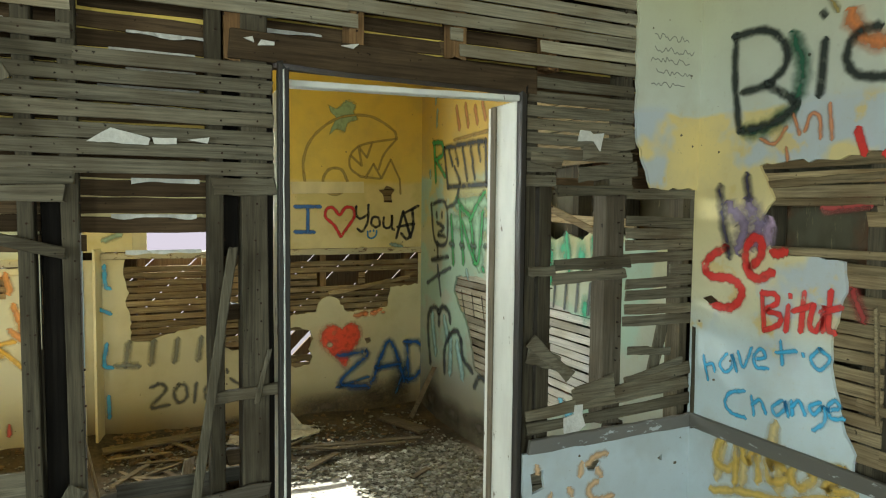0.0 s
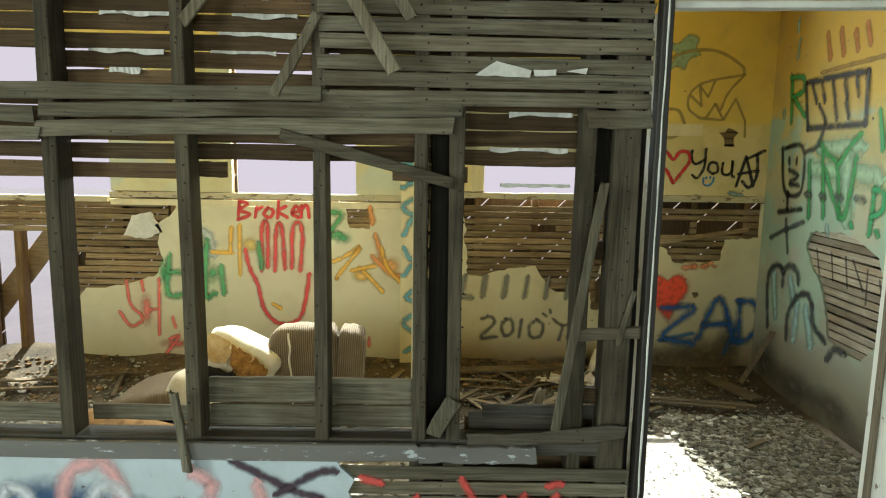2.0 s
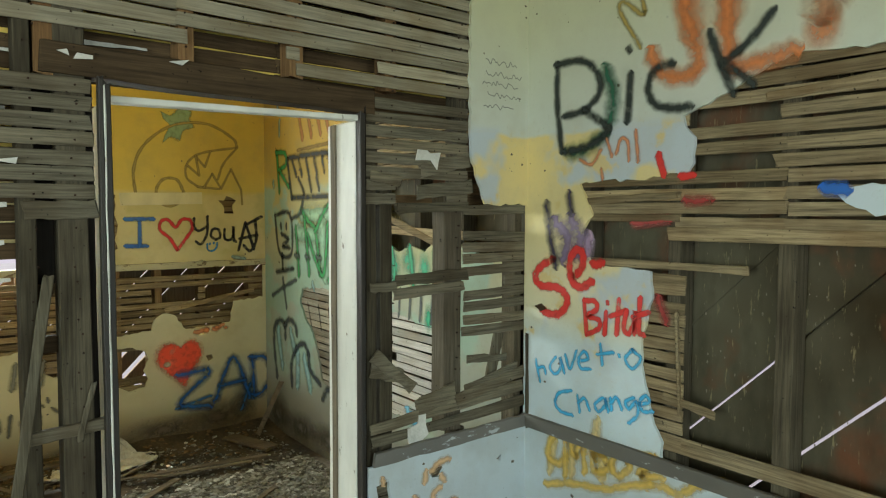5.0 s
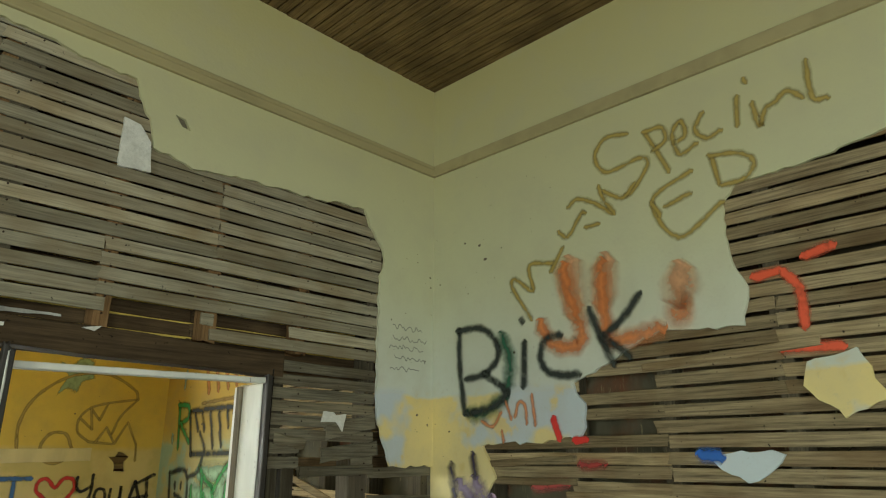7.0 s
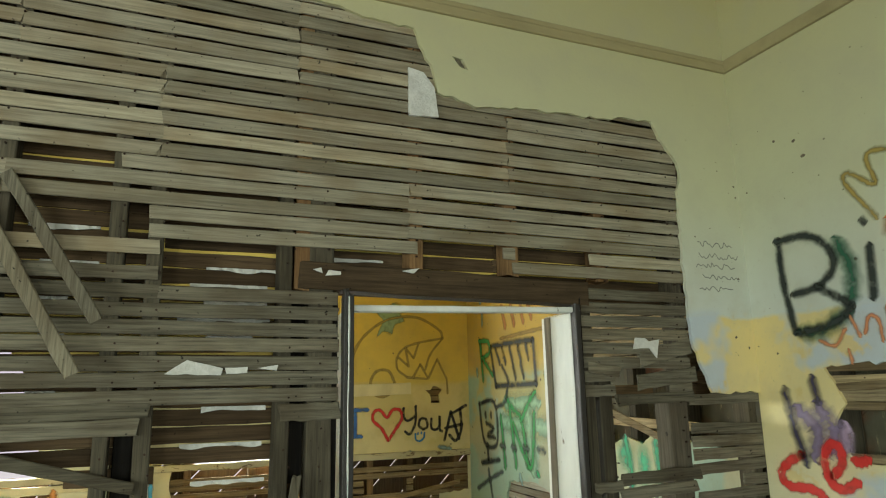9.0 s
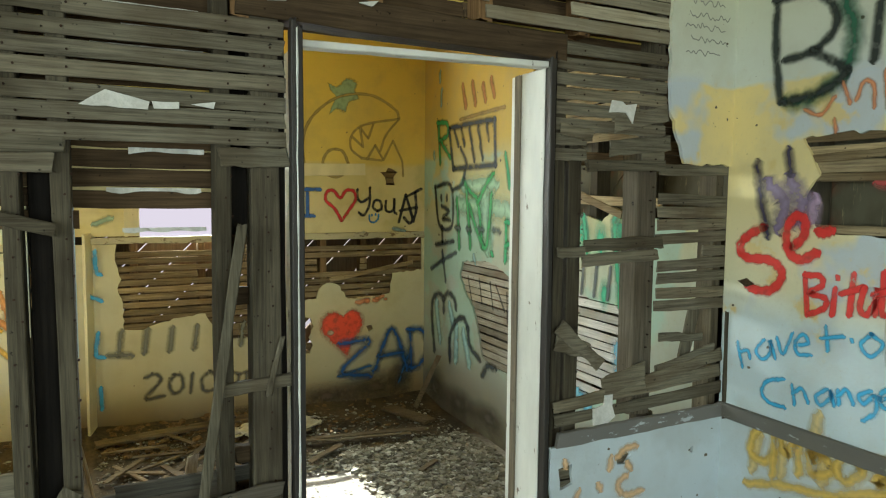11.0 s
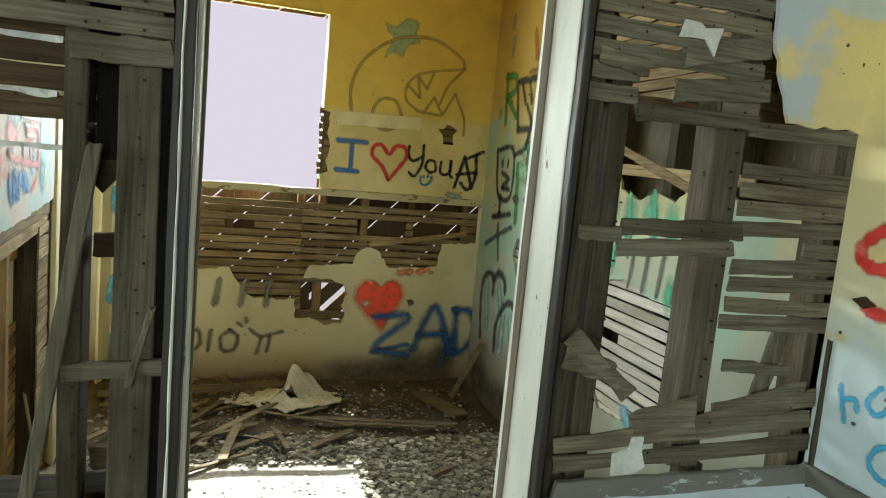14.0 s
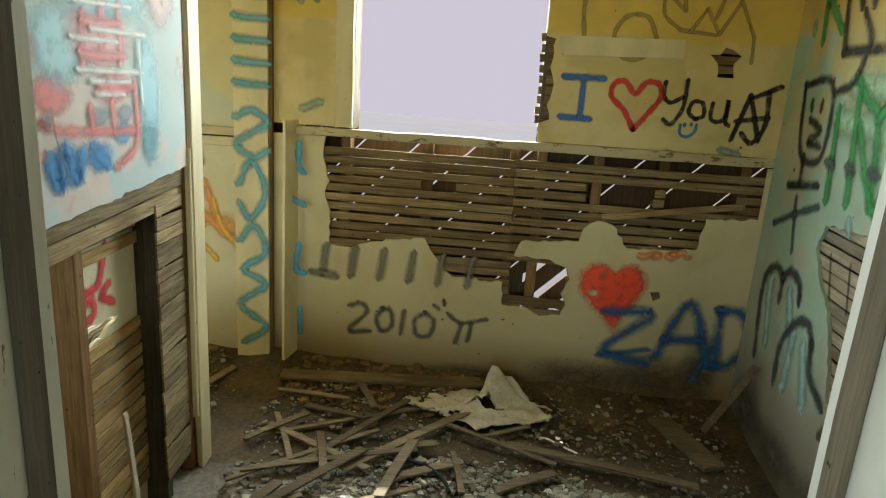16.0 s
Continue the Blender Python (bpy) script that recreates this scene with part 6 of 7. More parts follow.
slab("plaster", wall_e, WE, [(2.26, 2.98), (2.26, 1.185), (2.60, 1.20), (3.0, 1.205), (3.36, 1.225), (3.70, 1.24), (4.02, 1.26), (4.02, 2.98)], -0.014, 0.0, PAINT_PART, label="painted plaster with scraped pink and blue paint", seed=51)
beam("rail", wall_e, (XE - 0.008, 2.27, 1.16), (XE - 0.008, 4.01, 1.225), 0.055, 0.02, GREY_Y, "grey rail under the plaster", seed=52, chips=0.002)
beam("rail", wall_e, (XE - 0.010, 2.27, 1.10), (XE - 0.010, 4.01, 1.165), 0.05, 0.012, GREY_Y, seed=53, chips=0.003)
YELLOW_Y = wood("yellow_brown_lath", (0.15, 0.095, 0.035), (0.46, 0.33, 0.15), "y", (0.16, 0.08, 0.03))
LATH_E = lath_data("lath", YELLOW_Y, 4, 0.041, 0.008)
lay_laths(wall_e, WE, LATH_C, 0.10, 1.16, 0.046, (3.80, 4.00), [], [()], 0.004, droop=0.014)
lay_laths(wall_e, WE, LATH_E, 0.10, 0.80, 0.0505, (3.38, 3.86), [], [()], TH - 0.024)
lay_laths(wall_e, WE, LATH_E, 1.02, 1.22, 0.0505, (3.38, 3.86), [], [()], TH - 0.024)
lay_laths(wall_e, WE, LATH_E, 1.22, 2.90, 0.0505, (2.26, 4.05), [], [(3.0,)], TH - 0.024)
slab("plaster", wall_e, WE, [(2.26, 2.98), (2.26, 1.25), (3.36, 1.25), (3.42, 1.05), (3.70, 1.06), (3.70, 0.80), (3.36, 0.70), (3.36, 0.0), (4.05, 0.0), (4.05, 2.98)], TH - 0.016, TH - 0.004, PAINT_LEFT, label="cream plaster of the other side", seed=55)
slab("plaster_patch", wall_e, WE, [(3.40, 1.08), (3.72, 1.06), (3.70, 0.80), (3.42, 0.84)], TH - 0.018, TH - 0.008, PAINT_LEFT, label="back of a plaster panel with red paint", seed=56)
graffiti(wall_e, WE, [[(3.47, 1.01), (3.46, 0.96), (3.52, 0.935), (3.59, 0.95), (3.63, 1.06)], [(3.46, 0.89), (3.54, 0.905), (3.55, 0.855), (3.48, 0.845)], [(3.64, 0.93), (3.60, 0.90), (3.66, 0.86)]], 0.035, (0.62, 0.04, 0.06), "red sprayed loops", TH - 0.022, 0.3)
RED_E, BLUE_E, SKY_E, WHITE_E = (0.66, 0.13, 0.13), (0.03, 0.24, 0.62), (0.30, 0.58, 0.68), (0.72, 0.74, 0.74)
for y, z, ry, rz, c in ((3.31, 1.66, 0.11, 0.10, SKY_E), (3.76, 1.52, 0.07, 0.20, SKY_E), (3.52, 1.82, 0.24, 0.09, SKY_E), (3.27, 1.54, 0.08, 0.05, RED_E), (3.50, 1.69, 0.15, 0.09, (0.66, 0.34, 0.33)), (3.56, 1.545, 0.10, 0.035, RED_E), (3.47, 1.475, 0.06, 0.025, (0.22, 0.27, 0.30)), (3.61, 1.475, 0.045, 0.025, (0.22, 0.27, 0.30)),
                        (3.30, 1.355, 0.085, 0.055, BLUE_E), (3.46, 1.365, 0.065, 0.04, (0.05, 0.30, 0.64)), (3.59, 1.42, 0.05, 0.035, (0.10, 0.34, 0.62)), (3.76, 1.37, 0.06, 0.06, SKY_E), (3.00, 1.50, 0.14, 0.12, RED_E), (2.95, 1.75, 0.18, 0.10, SKY_E), (3.86, 1.85, 0.10, 0.12, (0.60, 0.42, 0.40))):
    blob(wall_e, WE, y, z, 1.3 * ry, 1.3 * rz, c, "patch of worn brushed paint", -0.0158 - 0.0003 * y, 0.2)
graffiti(wall_e, WE, [[(3.22, 1.47), (3.30, 1.45), (3.45, 1.435), (3.68, 1.42)], [(3.43, 1.50), (3.44, 1.44)], [(3.54, 1.51), (3.55, 1.43)], [(3.67, 1.56), (3.68, 1.45), (3.66, 1.37), (3.55, 1.325)], [(3.42, 1.74), (3.41, 1.60)], [(3.51, 1.78), (3.50, 1.64)], [(3.60, 1.78), (3.60, 1.62)], [(3.40, 1.64), (3.62, 1.635)], [(3.42, 1.72), (3.60, 1.725)], [(3.48, 1.56), (3.56, 1.58), (3.66, 1.55)]], 0.036, (0.66, 0.17, 0.17), "faded red sprayed letters", -0.0175, 0.45)
graffiti(wall_e, WE, [[(3.24, 1.385), (3.27, 1.31), (3.31, 1.40), (3.35, 1.32), (3.38, 1.39)], [(3.43, 1.39), (3.50, 1.34)], [(2.8, 1.40), (2.9, 1.25), (3.05, 1.38)]], 0.05, BLUE_E, "bright blue sprayed waves", -0.0180, 0.35)
graffiti(wall_e, WE, [[(3.38, 1.60), (3.72, 1.59)], [(3.44, 1.57), (3.64, 1.565)], [(3.36, 1.68), (3.58, 1.675)], [(3.45, 1.705), (3.74, 1.70)], [(3.38, 1.77), (3.66, 1.775)], [(3.46, 1.535), (3.60, 1.53)], [(3.70, 1.68), (3.71, 1.50)]], 0.02, WHITE_E, "white brushed streaks", -0.0205, 0.45)
graffiti(wall_e, WE, [[(3.25, 1.51), (3.26, 1.44), (3.29, 1.35), (3.285, 1.33)]], 0.007, (0.03, 0.025, 0.02), "dark crack in the plaster", -0.0235, 0.2)
blob(wall_e, WE, 3.235, 1.475, 0.022, 0.022, (0.05, 0.02, 0.02), "small broken hole in the plaster", -0.0225, 0.2)
bm = bmesh.new()
box(bm, XE - TH, XE - 0.001, 4.086, 4.106, 0.0, 2.05)
part("jamb", bm, CREAM_TRIM, wall_e, "cream door jamb")
beam("casing", wall_e, (XE + 0.010, 4.105, 0.0), (XE + 0.010, 4.105, 2.10), 0.022, 0.095, CREAM_TRIM, "cream door casing", seed=58, chips=0.001)
beam("strip", wall_e, (XE + 0.014, 4.025, 0.25), (XE + 0.014, 4.03, 1.32), 0.014, 0.022, CREAM_TRIM, "thin pale strip", seed=59, chips=0.001)
bm = bmesh.new()
box(bm, 0.650, 0.825, 5.035, 5.055, 0.0, 2.10)
jamb = part("jamb", bm, CREAM_TRIM, wall_e, "cream jamb with blue sprayed zigzag")
WJ = wall_frame((0, 5.035, 0), (1, 0, 0))
graffiti(wall_e, WJ @ Matrix.Translation((0.032, 0, 0)), [[(0.63, 1.95 - 0.105 * k), (0.79, 1.945 - 0.105 * k)] for k in range(5)] + [[(0.63, 1.36), (0.71, 1.40), (0.79, 1.34), (0.70, 1.28), (0.63, 1.22), (0.72, 1.16), (0.79, 1.20)], [(0.64, 1.02), (0.71, 1.14), (0.78, 0.98), (0.70, 0.84), (0.64, 0.92)], [(0.64, 0.72), (0.72, 0.80), (0.78, 0.66), (0.66, 0.56), (0.78, 0.48), (0.64, 0.36), (0.78, 0.24), (0.66, 0.14)]], 0.05, (0.13, 0.40, 0.52), "blue sprayed bars and zigzag", -0.003, 0.42)
bm = bmesh.new()
box(bm, 0.775, 0.84, 5.055, 5.09, 0.0, 2.6)
part("stud", bm, BROWN_Z, wall_e)
beam("header", wall_e, (XM, 4.09, 2.14), (XM, 5.09, 2.14), 0.14, TH, STUD_Y, seed=60)
slab("plaster", wall_e, WE, [(4.09, 2.20), (5.09, 2.20), (5.09, 2.98), (4.09, 2.98)], -0.014, 0.0, PAINT_PART, label="painted plaster over the doorway", seed=61)

wall_e.matrix_basis = Matrix.Translation((0.905, 2.25, 0)) @ Matrix.Rotation(0.048, 4, "Z") @ Matrix.Translation((-0.83, -2.25, 0))

# ---- walls that close the place ----
wall_s = root("wall_south", "plain plastered wall with two windows", "wall", "structure")
WS = wall_frame((0, -3.2, 0), (-1, 0, 0))
slab("plaster", wall_s, WS, [(-3.3, 0.0), (3.4, 0.0), (3.4, 3.7), (-3.3, 3.7)], 0.0, 0.12, PAINT_NEAR, [[(-2.1, 0.95), (-1.1, 0.95), (-1.1, 2.55), (-2.1, 2.55)], [(1.1, 0.95), (2.1, 0.95), (2.1, 2.55), (1.1, 2.55)]], "painted plaster")
wall_w = root("wall_west", "plain plastered wall with windows", "wall", "structure")
WW = wall_frame((-3.35, 0, 0), (0, 1, 0))
slab("plaster", wall_w, WW, [(-3.3, 0.0), (5.2, 0.0), (5.2, 3.7), (-3.3, 3.7)], 0.0, 0.12, PAINT_NEAR, [[(-1.1, 0.95), (0.1, 0.95), (0.1, 2.55), (-1.1, 2.55)], [(3.2, 0.95), (4.2, 0.95), (4.2, 2.35), (3.2, 2.35)]], "painted plaster")
bm = bmesh.new()
box(bm, -3.5, 3.5, -3.35, 5.35, 3.80, 3.86)
tagged(part("roof", bm, OUTER, None), "flat roof boards", "roof", "", "structure")
bm = bmesh.new()
vs = [bm.verts.new(p) for p in ((-150, 30, -0.5), (160, 30, -0.5), (160, 92, 58), (-150, 92, 58))]
bm.faces.new(vs)
glow = bpy.data.materials.new("bright_haze")
glow.use_nodes = True
gn = glow.node_tree
gn.nodes.remove(gn.nodes["Principled BSDF"])
em = gn.nodes.new("ShaderNodeEmission")
em.inputs["Color"].default_value = (1.0, 0.83, 0.97, 1)
em.inputs["Strength"].default_value = 0.203
gn.links.new(em.outputs[0], gn.nodes["Material Output"].inputs["Surface"])
tagged(part("backdrop", bm, glow, None), "bright hazy distance outside the windows", "sky", "", "structure")

# ---- loose things in the far rooms ----
def rubble(name, count, x0, x1, y0, y1, smin, smax, material, label, seed):
    r = random.Random(seed)
    verts, faces = [], []
    for _ in range(count):
        x, y = r.uniform(x0, x1), r.uniform(y0, y1)
        s = smin + (smax - smin) * r.random() ** 3
        q = Euler((r.uniform(-0.28, 0.28), r.uniform(-0.28, 0.28), r.uniform(0, 6.3))).to_matrix()
        b = len(verts)
        n = 5
        hgt = s * r.uniform(0.10, 0.24)
        for k in range(n):
            a = 6.283 * k / n + r.uniform(-0.4, 0.4)
            rad = s * r.uniform(0.6, 1.1)
            for zz, f in ((-hgt, 1.0), (hgt, 0.82)):
                verts.append(tuple(q @ Vector((rad * f * math.cos(a), rad * f * math.sin(a), zz)) + Vector((x, y, hgt * 0.5 + 0.004 + 0.01 * noise.noise((x * 2, y * 2, 3)) + 0.085 * max(0.0, (y - 4.72) / 0.4) * (1 if x < 1.9 else 0.6)))))
        faces.append([b + 2 * k + 1 for k in range(n)])
        for k in range(n):
            j = (k + 1) % n
            faces.append([b + 2 * k, b + 2 * j, b + 2 * j + 1, b + 2 * k + 1])
    me = bpy.data.meshes.new(name)
    me.from_pydata(verts, [], faces)
    me.materials.append(material)
    return tagged(new(name, me), label, "rubble", "", "stuff")


rubble("gravel", 4200, 2.36, 3.17, 2.30, 3.3, 0.006, 0.034, CHIPS, "loose gravel and crumbled plaster by the wall", 4)
rubble("gravel", 4200, 2.26, 3.17, 3.3, 4.2, 0.006, 0.032, CHIPS, "loose gravel and crumbled plaster by the wall", 7)
rubble("gravel", 1700, 0.95, 1.46, 2.4, 4.1, 0.005, 0.028, CHIPS, "loose gravel and crumbled plaster by the partition", 5)
rubble("gravel", 900, 1.4, 2.36, 2.4, 3.96, 0.003, 0.012, SUNLIT_CHIPS, "gravel and crumbs of plaster, coloured paler for the sun patch", 6)
rubble("gravel", 1500, 1.3, 2.4, 3.94, 4.3, 0.005, 0.030, CHIPS, "loose gravel and crumbled plaster on the floor", 1)
rubble("gravel", 1900, 0.9, 3.15, 4.1, 4.95, 0.004, 0.022, CHIPS, "fine crumbled plaster on the floor", 2)
rubble("gravel", 5000, -3.0, 0.7, 2.6, 5.0, 0.006, 0.028, CHIPS, "crumbled plaster on the floor of the side room", 3)

DEBRIS = plain("brown_debris", (0.07, 0.042, 0.020), (0.26, 0.175, 0.09), 25.0)
rubble("debris", 420, 0.9, 2.1, 4.66, 5.05, 0.006, 0.042, DEBRIS, "brown crumbs and splinters along the wall", 8)
rubble("debris", 160, 2.1, 3.1, 4.5, 5.05, 0.005, 0.030, DEBRIS, "brown crumbs and splinters along the wall", 9)
rubble("debris", 500, -2.4, 0.6, 4.3, 5.05, 0.006, 0.040, DEBRIS, "brown crumbs and splinters along the wall", 10)


def lath_on_floor(a, b, z=0.022, wd=0.038, tilt=0.0, seed=0):
    ln = math.hypot(b[0] - a[0], b[1] - a[1])
    bm = timber(ln, 0.010, wd, 0.004, 0.002, 500 + seed, 0.001, 5)
    ob = part("lath_piece", bm, FLOOR_WOOD_X, None)
    ob.matrix_local = between((a[0], a[1], z), (b[0], b[1], z + tilt))
    return tagged(ob, "broken grey lath lying among rubble", "lath", "broken laths on the floor", "")


PIECES = [((1.05, 4.35), (1.72, 4.75)), ((1.20, 4.05), (1.62, 4.80)), ((1.42, 4.10), (1.95, 4.72)), ((1.86, 4.30), (1.92, 4.02)), ((1.10, 4.62), (1.40, 4.55)), ((1.55, 4.30), (1.78, 4.36)), ((1.95, 4.45), (2.20, 4.62)), ((1.25, 4.35), (1.36, 4.02)), ((1.62, 4.1), (1.90, 4.25)), ((1.0, 4.5), (1.18, 4.15)), ((0.95, 4.25), (1.15, 4.5)),
          ((2.10, 4.42), (2.88, 4.22)), ((2.22, 4.40), (2.80, 4.30)), ((0.95, 3.6), (1.3, 3.9)), ((1.0, 3.3), (1.25, 3.7)), ((-1.8, 4.6), (-1.2, 4.75)), ((-2.3, 4.4), (-1.5, 4.5)), ((-2.2, 4.55), (-1.6, 4.62)), ((-1.2, 4.3), (-1.35, 4.8)), ((-1.0, 4.45), (-0.8, 4.2)), ((0.50, 4.55), (0.62, 4.9)), ((0.98, 3.95), (1.50, 4.45)), ((1.02, 4.02), (1.70, 4.30)), ((1.12, 3.70), (1.48, 4.22)), ((1.32, 3.80), (1.74, 4.06)), ((1.00, 4.40), (1.52, 4.12)), ((1.60, 3.95), (1.68, 4.35)), ((1.78, 4.55), (2.30, 4.30)), ((2.6, 3.7), (2.74, 3.78)), ((1.02, 3.50), (1.20, 3.95)), ((0.93, 4.72), (1.30, 4.70)), ((1.30, 4.9), (1.45, 4.60)), ((2.05, 4.1), (2.3, 4.25))]
for i, (a, b) in enumerate(PIECES):
    lath_on_floor(a, b, 0.020 + 0.009 * (i % 4), 0.026 + 0.010 * (i % 3), 0.01 * (i % 3), i)
for i, (a, b, wd) in enumerate((((0.90, 4.86, 0.05), (1.95, 4.98, 0.06), 0.10), ((2.85, 4.85, 0.03), (3.02, 4.45, 0.02), 0.12))):
    ob = part("board", timber((Vector(b) - Vector(a)).length, 0.022, wd, 0.0, 0.004, 520 + i, 0.001), FLOOR_WOOD_X, None)
    ob.matrix_local = between(a, b)
    tagged(ob, "old brown board lying at the foot of the wall", "board", "", "")
for i, (a, b) in enumerate((((3.05, 4.78, 0.02), (3.21, 4.70, 0.42)), ((0.98, 2.45, 0.02), (1.06, 2.42, 0.75)), ((1.10, 2.55, 0.02), (1.22, 2.44, 0.80)), ((1.02, 2.40, 0.02), (1.30, 2.42, 0.70)), ((0.92, 3.0, 0.02), (0.85, 3.1, 0.70)), ((0.96, 3.4, 0.02), (0.86, 3.5, 0.55)))):
    ob = part("leaning_lath", timber((Vector(b) - Vector(a)).length, 0.036, 0.010, 0.004, 0.002, 540 + i, 0.001), FLOOR_WOOD_X if i < 1 else PALE_STICK, None)
    ob.matrix_local = between(a, b, 30 * i)
    tagged(ob, "broken lath leaning against the wall", "lath", "leaning laths", "")
# flat tan board standing by the north wall
bm = timber(1.36, 0.165, 0.018, 0.0, 0.002, 560, 0.001)
ob = part("leaning_board", bm, CREAM_TRIM, None)
ob.matrix_local = LEAN = between((0.890, 5.060, 0.0), (0.893, 5.068, 1.36))
tagged(ob, "tall cream board with blue sprayed marks standing at the wall", "board")
WP = wall_frame((0, 5.050, 0), (1, 0, 0))
for st in ([(0.925, 1.25), (0.93, 1.12), (0.955, 1.10)], [(0.89, 0.96), (0.955, 0.93)], [(0.93, 0.72), (0.915, 0.58), (0.96, 0.56)], [(0.935, 0.36), (0.94, 0.22)]):
    graffiti(ob, LEAN.inverted() @ WP, [st], 0.034, (0.03, 0.30, 0.56), "blue sprayed mark", -0.008, 0.3)
# crumpled cloth
bm = bmesh.new()
n = 26
rows = []
for j in range(n + 1):
    row = []
    for i in range(n + 1):
        u, v = i / n - 0.5, j / n - 0.5
        x, y = u * 0.72, v * 0.30 * (1.2 - abs(u))
        h = 0.028 + 0.055 * abs(noise.noise((u * 5.5, v * 4.5, 2.2))) + 0.10 * math.exp(-((u - 0.05 - 0.5 * v) ** 2) * 90) * math.exp(-(v - 0.2) ** 2 * 7) * (1 + noise.noise((u * 9, v * 9, 1))) + 0.07 * math.exp(-((u - 0.06 - 0.4 * v) ** 2) * 120 - (v - 0.22) ** 2 * 24) + 0.03 * abs(noise.noise((u * 14, v * 11, 6)))
        row.append(bm.verts.new((1.95 + x + 0.05 * noise.noise((u * 4, v * 4, 9)), 4.74 + y + 0.06 * noise.noise((u * 5, v * 3, 4)), max(0.018, h))))
    rows.append(row)
for j in range(n):
    for i in range(n):
        u, v = i / n - 0.5, j / n - 0.5
        if noise.noise((u * 6 + 3, v * 6, 0)) > 0.33 or (abs(u) + abs(v) * 0.8 > 0.62):
            continue
        f = bm.faces.new((rows[j][i], rows[j][i + 1], rows[j + 1][i + 1], rows[j + 1][i]))
        f.smooth = True
bmesh.ops.delete(bm, geom=[v for v in bm.verts if not v.link_faces], context="VERTS")
cl = part("cloth", bm, CLOTH, None)
sol = cl.modifiers.new("thickness", "SOLIDIFY")
sol.thickness = 0.004
tagged(cl, "crumpled dirty white cloth lying on rubble", "cloth")


# a bent black hose among the rubble
cu = bpy.data.curves.new("hose", "CURVE")
cu.dimensions, cu.bevel_depth, cu.bevel_resolution, cu.resolution_u = "3D", 0.009, 3, 6
sp = cu.splines.new("BEZIER")
HOSE = [(1.631, 4.234, 0.03), (1.706, 4.223, 0.03), (1.785, 4.179, 0.03), (1.839, 4.117, 0.03), (1.87, 4.038, 0.03)]
sp.bezier_points.add(len(HOSE) - 1)
for bp, co in zip(sp.bezier_points, HOSE):
    bp.co = co
    bp.handle_left_type = bp.handle_right_type = "AUTO"
cu.materials.append(RUBBER)
tagged(new("hose", cu), "short bent black rubber hose lying on rubble", "hose")


def cushion(parent, name, size, m, material, label="", puff=0.10, ribs=0):
    bm = bmesh.new()
    bmesh.ops.create_cube(bm, size=1.0)
    bmesh.ops.subdivide_edges(bm, edges=bm.edges[:], cuts=9, use_grid_fill=True)
    for v in bm.verts:
        p = v.co * 2
        r = (abs(p.x) ** 6 + abs(p.y) ** 6 + abs(p.z) ** 6) ** (1 / 6)
        p = p / r
        k = 1 + puff * (1 - max(abs(p.x), abs(p.y)) ** 2) * 0.5 + 0.04 * noise.noise(p * 2.3) + (0.012 * math.sin(p.x * ribs) if ribs else 0)
        v.co = Vector((p.x * size[0] / 2, p.y * size[1] / 2, p.z * size[2] / 2)) * k
    for f in bm.faces:
        f.smooth = True
    ob = part(name, bm, material, parent, label)
    ob.matrix_local = m
    return ob


def flap(parent, name, outline, m, material, label="", bulge=0.02, seed=0):
    """A torn piece of cover: a ragged outline in x and z, bulging to the front, with some thickness."""
    pts = ragged(outline, 0.018, 0.010, seed)
    bm = bmesh.new()
    mid = sum((Vector(p) for p in pts), Vector((0, 0))) / len(pts)
    rim = [bm.verts.new((p[0], 0.0, p[1])) for p in pts]
    inner = [bm.verts.new((mid.x + (p[0] - mid.x) * 0.6, -bulge * (0.7 + 0.5 * noise.noise((p[0] * 12, p[1] * 12, seed))), mid.y + (p[1] - mid.y) * 0.6)) for p in pts]
    tip = bm.verts.new((mid.x, -bulge * 0.9, mid.y))
    for k in range(len(pts)):
        j = (k + 1) % len(pts)
        bm.faces.new((rim[k], rim[j], inner[j], inner[k]))
        bm.faces.new((inner[k], inner[j], tip))
    ob = part(name, bm, material, parent, label)
    ob.matrix_local = m
    mod = ob.modifiers.new("thickness", "SOLIDIFY")
    mod.thickness = 0.006
    return ob


chair = root("armchair", "wrecked brown corduroy armchair lying torn on rubble", "armchair", at=(-0.155, 4.06, 0))
back = cushion(chair, "backrest", (0.42, 0.30, 0.60), pose(0.24, 0.02, 0.27, -6, -3, 6), CORD, "ribbed brown backrest", 0.14, 18)
cushion(chair, "wing", (0.17, 0.32, 0.58), pose(0.49, 0.05, 0.265, -4, 3, 4), CORD, "narrow ribbed brown side cushion", 0.12, 8)
cushion(chair, "arm_pad", (0.22, 0.30, 0.44), pose(0.05, -0.04, 0.17, -10, 24, 10), CORD, "sagging brown arm pad", 0.12, 8)
for dx in (-0.08, 0.10):
    bm = bmesh.new()
    n = 24
    prev = None
    for k in range(n + 1):
        zz = -0.28 + 0.57 * k / n
        q = [bm.verts.new((dx + 0.006 * math.cos(a) + 0.004 * math.sin(k), -0.156 - 0.022 * (1 - (zz / 0.3) ** 2) + 0.006 * math.sin(a), zz)) for a in (0, 1.57, 3.14, 4.71)]
        if prev:
            for a in range(4):
                bm.faces.new((prev[a], prev[(a + 1) % 4], q[(a + 1) % 4], q[a]))
        prev = q
    part("seam", bm, TICKING, back, "pale worn seam")
seat = cushion(chair, "seat_cushion", (0.46, 0.36, 0.29), pose(-0.12, 0.0, 0.365, -12, 22, -10), TICKING, "pale seat cushion, torn open", 0.10)
